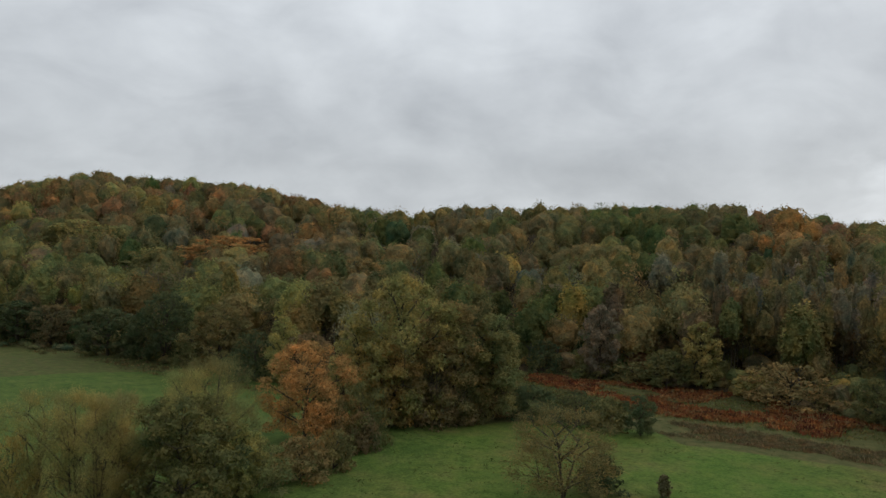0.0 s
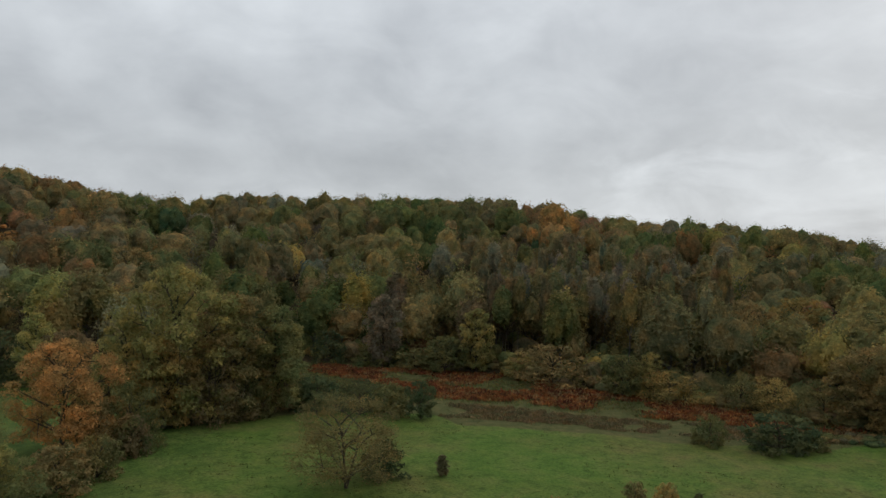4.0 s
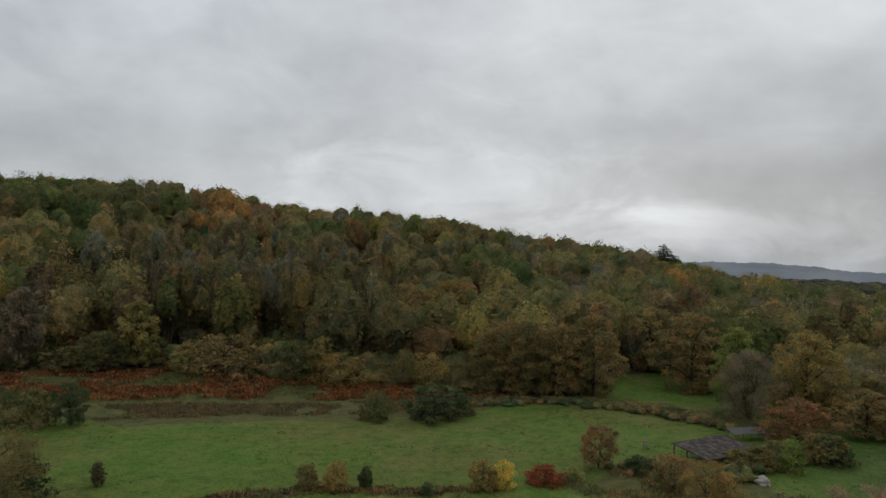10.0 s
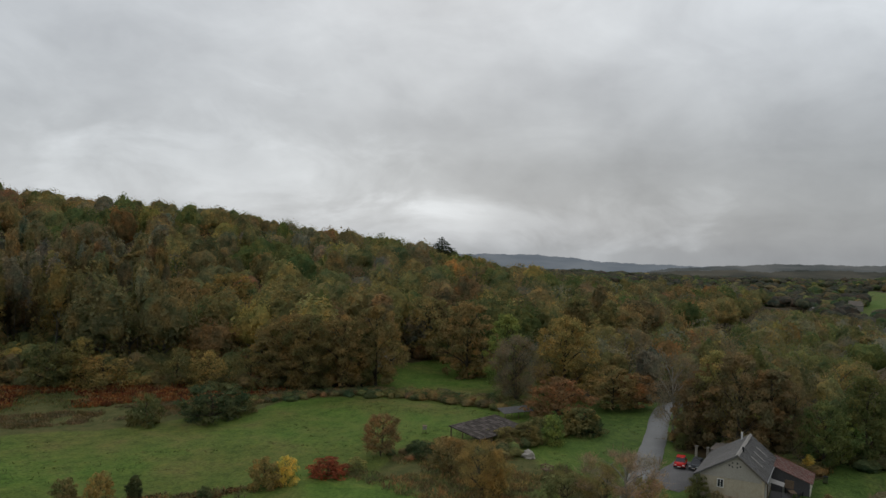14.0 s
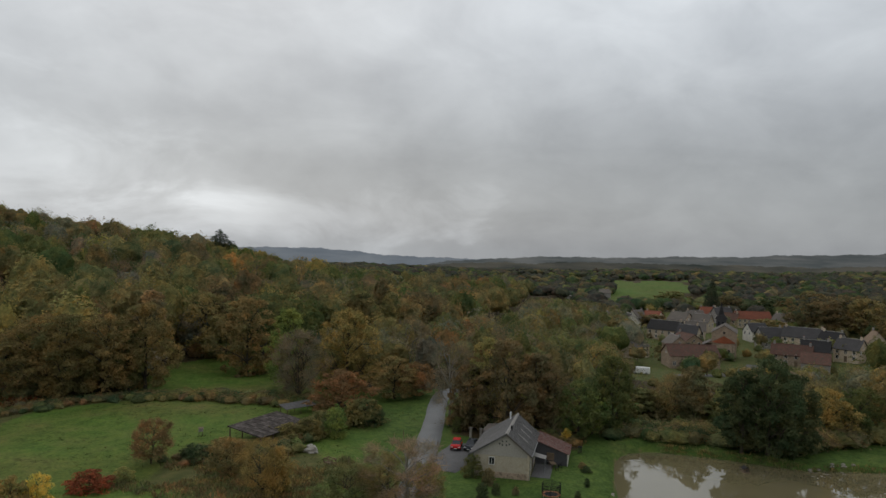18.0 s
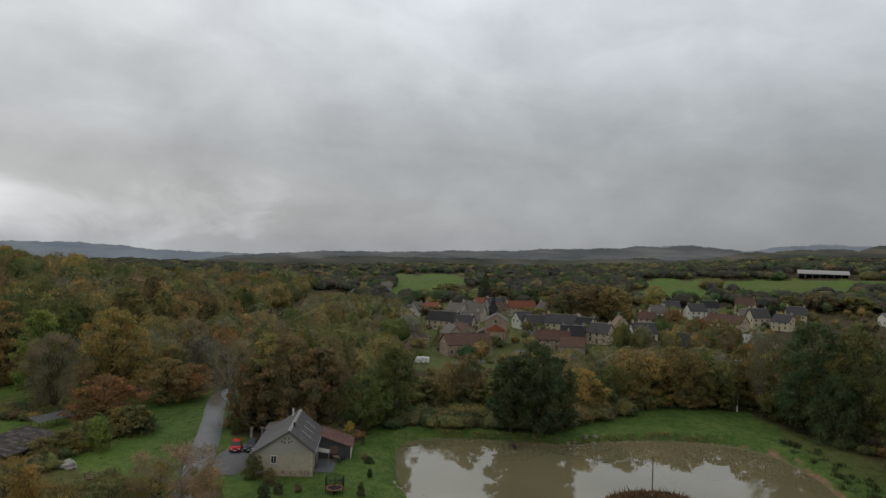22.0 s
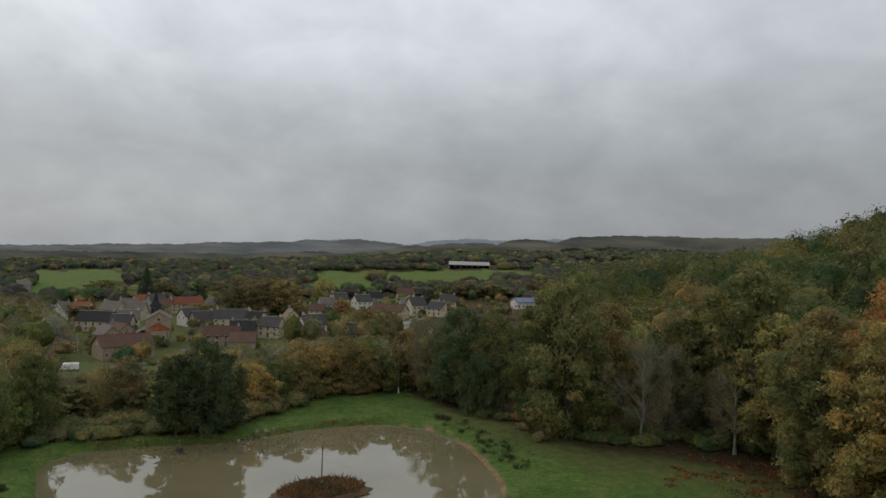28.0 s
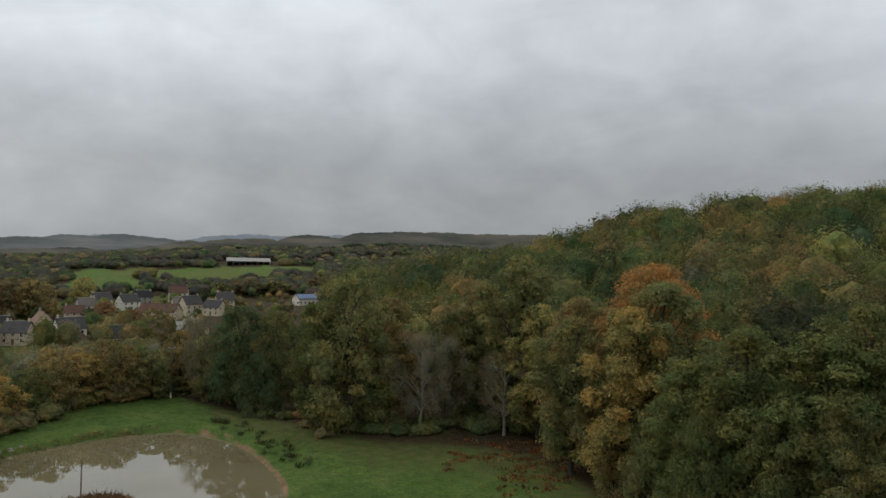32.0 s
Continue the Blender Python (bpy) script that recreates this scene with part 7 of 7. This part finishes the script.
def island_reeds():
    """Dead reeds stand on the island's mound."""
    rng = np.random.default_rng(15)
    n = 900
    t, r = rng.uniform(0, 6.28, n), np.sqrt(rng.random(n)) * 0.95
    x, y = 95.5 + 4.2 * r * np.cos(t), -37 + 6.4 * r * np.sin(t)
    z = WATER_Z + 0.75 * np.sqrt(np.maximum(0.02, 1 - r ** 2))
    V, T = [], []
    for k in range(6):
        base = np.c_[x, y, z] + rng.normal(0, 0.18, (n, 3)) * [1, 1, 0]
        h = rng.uniform(0.3, 1.0, (n, 1)) * np.where(rng.random((n, 1)) < 0.1, 1.7, 1)
        lean = unit(np.c_[rng.normal(0, 0.6, (n, 2)), np.ones(n)])
        side = unit(np.cross(lean, rng.normal(0, 1, (n, 3)))) * 0.07
        V.append(np.stack([base, base + lean * h * 0.4 + side, base + lean * h, base + lean * h * 0.4 - side], 1).reshape(-1, 3))
        T.append(np.repeat(np.array([[0.17, 0.105, 0.055]]) * rng.uniform(0.6, 1.4, (n, 1)), 4, 0))
    V, T = np.concatenate(V), np.concatenate(T)
    me = mesh_arrays("island_reeds", V, np.arange(len(V)).reshape(-1, 4), T)
    me.materials.append(TINTED)
    tagged(new("island_reeds", me), "brown dead reeds covering the pond island", "reeds", kind="stuff")


island_reeds()


def utility_pole(x, y, h):
    ob = thing("utility_pole", pose(x, y, gz1(x, y)), "slender wooden utility pole at the meadow's edge", "utility pole")
    part("shaft", tube((0, 0, -0.4), (0, 0, h), 0.15, 0.10, 10), WOOD, ob)
    part("foot_sleeve", tube((0, 0, 0), (0, 0, 1.4), 0.19, 0.19, 10), PLASTER["white"], ob)
    arm = part("crossarm", box((-0.06, -0.8, h - 0.5), (0.06, 0.8, h - 0.38), 0.01), STEEL, ob)
    for k in (-0.7, 0, 0.7):
        part("insulator", tube((0, k, h - 0.38), (0, k, h - 0.2), 0.05, 0.04), WHITE, arm)


utility_pole(150.5, -76.5, 11.5)


def church():
    """Small village church: nave, round apse with an orange tiled roof, slate steeple."""
    x, y = at(98.75, 286)
    z = gz1(x, y)
    ob = thing("church", pose(x, y, z, 0, 0, -100), "old stone village church with a round apse and slate steeple", "church")
    # local -y looks to the pond; the nave runs along y
    W, L, E, R = 8.6, 15.0, 9.8, 12.4
    bm = bmesh.new()
    prism([(-W / 2, -1.5), (W / 2, -1.5), (W / 2, E), (0, R), (-W / 2, E)], 0, L, bm)
    bmesh.ops.rotate(bm, verts=bm.verts, matrix=Matrix.Rotation(radians(90), 3, "Z"))
    part("nave_wall", bm, PLASTER["stone"], ob)
    bm = gable_roof(L, W, E, R, 0.3, 0.15)
    bmesh.ops.translate(bm, verts=bm.verts, vec=(L / 2, 0, 0))
    bmesh.ops.rotate(bm, verts=bm.verts, matrix=Matrix.Rotation(radians(90), 3, "Z"))
    part("nave_roof", bm, ROOFING["grey"], ob)
    n, r, ez, tz = 18, 3.7, 6.3, 8.6
    bm = bmesh.new()
    ring = [(r * math.cos(math.pi + math.pi * k / n), r * math.sin(math.pi + math.pi * k / n)) for k in range(n + 1)]
    lo, hi = [bm.verts.new((px, py, -1.5)) for px, py in ring], [bm.verts.new((px, py, ez)) for px, py in ring]
    for k in range(n):
        bm.faces.new((lo[k], lo[k + 1], hi[k + 1], hi[k]))
    bm.faces.new(hi), bm.faces.new((lo[0], hi[0], hi[-1], lo[-1]))
    bmesh.ops.recalc_face_normals(bm, faces=bm.faces)
    part("apse_wall", bm, PLASTER["stone"], ob)
    bm = bmesh.new()
    top = bm.verts.new((0, -0.1, tz))
    e0 = [bm.verts.new((px * 1.1, py * 1.1, ez - 0.05)) for px, py in ring]
    for k in range(n):
        bm.faces.new((e0[k], e0[k + 1], top))
    bm.faces.new(e0[::-1])
    bmesh.ops.solidify(bm, geom=bm.faces[:], thickness=0.12)
    part("apse_roof", bm, ROOFING["orange"], ob, "orange tiled half-cone roof")
    for ang in (-150, -90, -30):
        c, s = math.cos(radians(ang)), math.sin(radians(ang))
        b = box((-0.3, -0.35, -1.5), (0.3, 0.35, ez - 0.8), 0.05)
        p = part("buttress", b, PLASTER["stone"], ob)
        p.matrix_local = pose(3.85 * c, 3.85 * s, 0, 0, 0, ang)
    for ang in (-120, -60):
        c, s = math.cos(radians(ang)), math.sin(radians(ang))
        b = box((-0.04, -0.35, 2.2), (0.06, 0.35, 4.0), 0.03)
        p = part("window", b, GLASS, ob, "dark round-headed apse window")
        p.matrix_local = pose(3.7 * c, 3.7 * s, 0, 0, 0, ang)
    part("window", box((-0.35, -0.04, 9.3), (0.35, 0.02, 10.2), 0.05), GLASS, ob)
    b0 = part("belfry", box((-3.3, 12.5, 6.0), (0.3, 16.1, 14.0), 0.05), PLASTER["dark"], ob, "slate-hung belfry")
    bm = bmesh.new()
    q = [(-3.8, 12.0), (0.8, 12.0), (0.8, 16.6), (-3.8, 16.6)]
    v0 = [bm.verts.new((px, py, 13.9)) for px, py in q]
    v1 = [bm.verts.new((-1.5 + (px + 1.5) * 0.42, 14.3 + (py - 14.3) * 0.42, 15.6)) for px, py in q]
    tip = bm.verts.new((-1.5, 14.3, 20.6))
    for k in range(4):
        j = (k + 1) % 4
        bm.faces.new((v0[k], v0[j], v1[j], v1[k])), bm.faces.new((v1[k], v1[j], tip))
    bm.faces.new(v0[::-1])
    part("spire", bm, ROOFING["dark"], ob, "slender dark slate spire")
    for k in (-2.4, -0.9):
        part("louvre", box((k - 0.35, 12.44, 11.2), (k + 0.35, 12.5, 12.8)), BLACK, b0)
    lt = part("lean_to_wall", box((-7.4, 2.0, -1.5), (-3.7, 12.0, 4.6), 0.04), PLASTER["beige"], ob)
    part("lean_to_roof", prism([(-7.9, 4.4), (-3.6, 6.6), (-3.6, 6.75), (-7.9, 4.55)], -12.2, -1.8), ROOFING["grey"], lt).matrix_local = pose(0, 0, 0, 0, 0, 0) @ Matrix(((0, 1, 0, 0), (-1, 0, 0, 0), (0, 0, 1, 0), (0, 0, 0, 1)))


church()


def hangar():
    x, y = 671.5, -424
    ob = thing("hangar", Matrix.Translation((x, y, gz1(x, y))) @ pose(0, 0, 0, 0, 0, 180 - math.degrees(math.atan2(x, y)) + 182), "long open farm hangar with a pale sheet roof", "hangar")
    L, W, E, R = 44, 26, 3.0, 6.4
    part("roof", gable_roof(L, W, E, R, 0.5, 0.2), ROOFING["pale"], ob)
    part("back_wall", box((-L / 2, W / 2 - 0.2, -1), (L / 2, W / 2, E)), PLASTER["grey"], ob)
    for s in (-1, 1):
        part("end_wall", prism([(-W / 2, -1), (W / 2, -1), (W / 2, E), (0, R), (-W / 2, E)], s * L / 2 - 0.1, s * L / 2 + 0.1), PLASTER["grey"], ob)
    for k in range(8):
        xs = -L / 2 + 0.5 + k * (L - 1) / 7
        part("post", box((xs - 0.18, -W / 2, -1), (xs + 0.18, -W / 2 + 0.36, E)), STEEL, ob)


hangar()
ribbon("village_street", [(226, -22), (236, -31), (246, -40), (258, -47), (270, -52)], [2.2, 2.4, 2.5, 2.5, 2.4], GRAVEL, 0.15, "grey street leading up to the church", "road")


# ---- the hamlet: x, y, length, ridge across or along the view, roof, wall, ridge height, use ----
for row in [
    (258.4, -29.1, 15.9, "L", "brown", "stone", 7.3, "barn"), (282.3, -10.4, 10.9, "G", "grey", "beige", 7.9, "house"),
    (338.9, -27.6, 14.2, "L", "dark", "beige", 8.5, "house"), (366.3, -12.1, 9.8, "G", "slate", "white", 8.5, "house"),
    (380.5, -5.0, 5.1, "L", "grey", "white", 7.3, "house"), (386.6, -16.6, 5.2, "G", "grey", "white", 7.9, "house"),
    (376.2, -37.1, 8.9, "L", "grey", "beige", 8.5, "house"), (411.2, -47.8, 8.5, "L", "grey", "beige", 8.5, "house"),
    (374.5, -47.3, 7.7, "L", "grey", "beige", 8.5, "house"), (443.2, -58.5, 6.0, "L", "red", "beige", 7.9, "house"),
    (437.1, -65.6, 9.1, "L", "slate", "grey", 8.5, "house"), (420.1, -67.3, 8.7, "L", "brown", "stone", 7.9, "house"),
    (422.7, -79.0, 18.0, "L", "red", "beige", 8.5, "house"), (416.6, -93.6, 7.1, "L", "grey", "beige", 7.9, "house"),
    (300.7, -28.0, 8.1, "G", "grey", "stone", 7.3, "house"), (311.7, -33.4, 10.4, "G", "brown", "stone", 7.3, "house"),
    (330.0, -36.3, 7.9, "L", "slate", "beige", 8.5, "house"), (344.6, -40.7, 7.1, "L", "grey", "beige", 8.5, "house"),
    (331.8, -69.6, 9.1, "L", "slate", "grey", 8.5, "house"), (325.0, -81.2, 14.5, "L", "slate", "beige", 8.5, "house"),
        ]:
    village_house(*row)
for row in [
    (273.9, -64.8, 12.2, "L", "brown", "stone", 7.3, "house"), (281.8, -74.5, 8.8, "L", "dark", "white", 7.9, "house"),
    (259.5, -68.8, 8.1, "L", "brown", "grey", 6.8, "barn"), (389.7, -25.0, 4.0, "L", "red", "beige", 7.3, "house"),
    (312.2, -88.6, 5.9, "L", "dark", "grey", 7.9, "house"), (284.1, -86.6, 4.5, "L", "slate", "beige", 7.9, "house"),
    (305.1, -101.5, 6.9, "G", "tan", "beige", 8.5, "house"), (279.9, -102.2, 9.0, "L", "slate", "white", 8.5, "house"),
    (262.8, -93.8, 5.1, "L", "brown", "beige", 6.8, "house"), (260.7, -97.9, 6.6, "G", "tan", "stone", 6.8, "house"),
    (251.0, -104.7, 5.0, "L", "slate", "white", 8.5, "house"), (376.0, -145.1, 7.3, "L", "grey", "white", 8.5, "house"),
    (413.4, -167.3, 9.5, "L", "slate", "white", 8.5, "house"), (362.4, -134.4, 5.8, "L", "brown", "beige", 7.3, "house"),
    (396.1, -175.0, 9.6, "L", "slate", "white", 8.5, "house"), (409.2, -189.6, 8.2, "L", "dark", "grey", 7.9, "house"),
    (327.0, -159.9, 16.4, "L", "brown", "beige", 7.9, "barn"), (407.0, -210.0, 10.1, "L", "brown", "cream", 8.5, "house"),
    (331.5, -177.4, 5.0, "L", "slate", "cream", 9.0, "house"), (339.3, -176.6, 4.5, "L", "grey", "cream", 7.9, "house"),
        ]:
    village_house(*row)
for row in [
    (339.9, -201.2, 8.4, "L", "slate", "cream", 8.5, "house"), (318.6, -183.2, 3.8, "L", "slate", "cream", 7.3, "house"),
    (419.9, -258.3, 3.9, "L", "orange", "cream", 7.3, "house"), (267.3, -144.9, 10.1, "G", "dark", "cream", 7.9, "house"),
    (274.6, -140.6, 4.6, "L", "pale", "beige", 6.2, "house"), (339.1, -252.8, 12.7, "L", "solar", "white", 6.2, "bungalow"),
    (606.5, 0.7, 8.1, "L", "grey", "grey", 6.8, "barn"), (544.1, 21.5, 7.3, "L", "pale", "grey", 5.6, "barn"),
    (352.0, -67.8, 5.7, "L", "slate", "white", 7.9, "house"),
        ]:
    village_house(*row)


# ---- the farthest hills, a plain glowing backdrop with haze painted in ----
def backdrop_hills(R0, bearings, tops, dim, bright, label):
    m, N, L = material("glowing_painted_haze")
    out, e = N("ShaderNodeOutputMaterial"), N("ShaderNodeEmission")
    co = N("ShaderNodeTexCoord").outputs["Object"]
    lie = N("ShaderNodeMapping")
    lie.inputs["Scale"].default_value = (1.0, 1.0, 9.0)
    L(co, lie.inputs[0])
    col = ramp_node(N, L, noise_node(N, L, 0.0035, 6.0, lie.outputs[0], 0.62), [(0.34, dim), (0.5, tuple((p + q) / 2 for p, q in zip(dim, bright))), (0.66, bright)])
    # the hills emit their colour, with the haze already mixed into it
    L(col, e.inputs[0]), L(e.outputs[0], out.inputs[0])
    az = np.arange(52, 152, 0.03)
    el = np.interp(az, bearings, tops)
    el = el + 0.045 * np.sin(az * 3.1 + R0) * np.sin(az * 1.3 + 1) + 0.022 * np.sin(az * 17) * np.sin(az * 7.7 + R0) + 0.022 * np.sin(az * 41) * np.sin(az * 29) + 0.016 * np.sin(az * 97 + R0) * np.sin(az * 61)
    x, y = R0 * np.sin(np.radians(az)), R0 * np.cos(np.radians(az))
    top = EYE_Z + R0 * np.tan(np.radians(el))
    rows = [np.c_[x, y, np.full(len(x), -400.0)], np.c_[x, y, top], np.c_[x * 1.02, y * 1.02, top - 10], np.c_[x * 1.02, y * 1.02, np.full(len(x), -400.0)]]
    n = len(x)
    i, j = np.meshgrid(np.arange(3), np.arange(n - 1), indexing="ij")
    q = np.stack([i * n + j, i * n + j + 1, (i + 1) * n + j + 1, (i + 1) * n + j], -1).reshape(-1, 4)
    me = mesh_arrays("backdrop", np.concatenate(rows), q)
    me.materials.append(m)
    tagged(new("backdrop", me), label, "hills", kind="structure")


# haze in the emission colours: palest and bluest on the farthest strip
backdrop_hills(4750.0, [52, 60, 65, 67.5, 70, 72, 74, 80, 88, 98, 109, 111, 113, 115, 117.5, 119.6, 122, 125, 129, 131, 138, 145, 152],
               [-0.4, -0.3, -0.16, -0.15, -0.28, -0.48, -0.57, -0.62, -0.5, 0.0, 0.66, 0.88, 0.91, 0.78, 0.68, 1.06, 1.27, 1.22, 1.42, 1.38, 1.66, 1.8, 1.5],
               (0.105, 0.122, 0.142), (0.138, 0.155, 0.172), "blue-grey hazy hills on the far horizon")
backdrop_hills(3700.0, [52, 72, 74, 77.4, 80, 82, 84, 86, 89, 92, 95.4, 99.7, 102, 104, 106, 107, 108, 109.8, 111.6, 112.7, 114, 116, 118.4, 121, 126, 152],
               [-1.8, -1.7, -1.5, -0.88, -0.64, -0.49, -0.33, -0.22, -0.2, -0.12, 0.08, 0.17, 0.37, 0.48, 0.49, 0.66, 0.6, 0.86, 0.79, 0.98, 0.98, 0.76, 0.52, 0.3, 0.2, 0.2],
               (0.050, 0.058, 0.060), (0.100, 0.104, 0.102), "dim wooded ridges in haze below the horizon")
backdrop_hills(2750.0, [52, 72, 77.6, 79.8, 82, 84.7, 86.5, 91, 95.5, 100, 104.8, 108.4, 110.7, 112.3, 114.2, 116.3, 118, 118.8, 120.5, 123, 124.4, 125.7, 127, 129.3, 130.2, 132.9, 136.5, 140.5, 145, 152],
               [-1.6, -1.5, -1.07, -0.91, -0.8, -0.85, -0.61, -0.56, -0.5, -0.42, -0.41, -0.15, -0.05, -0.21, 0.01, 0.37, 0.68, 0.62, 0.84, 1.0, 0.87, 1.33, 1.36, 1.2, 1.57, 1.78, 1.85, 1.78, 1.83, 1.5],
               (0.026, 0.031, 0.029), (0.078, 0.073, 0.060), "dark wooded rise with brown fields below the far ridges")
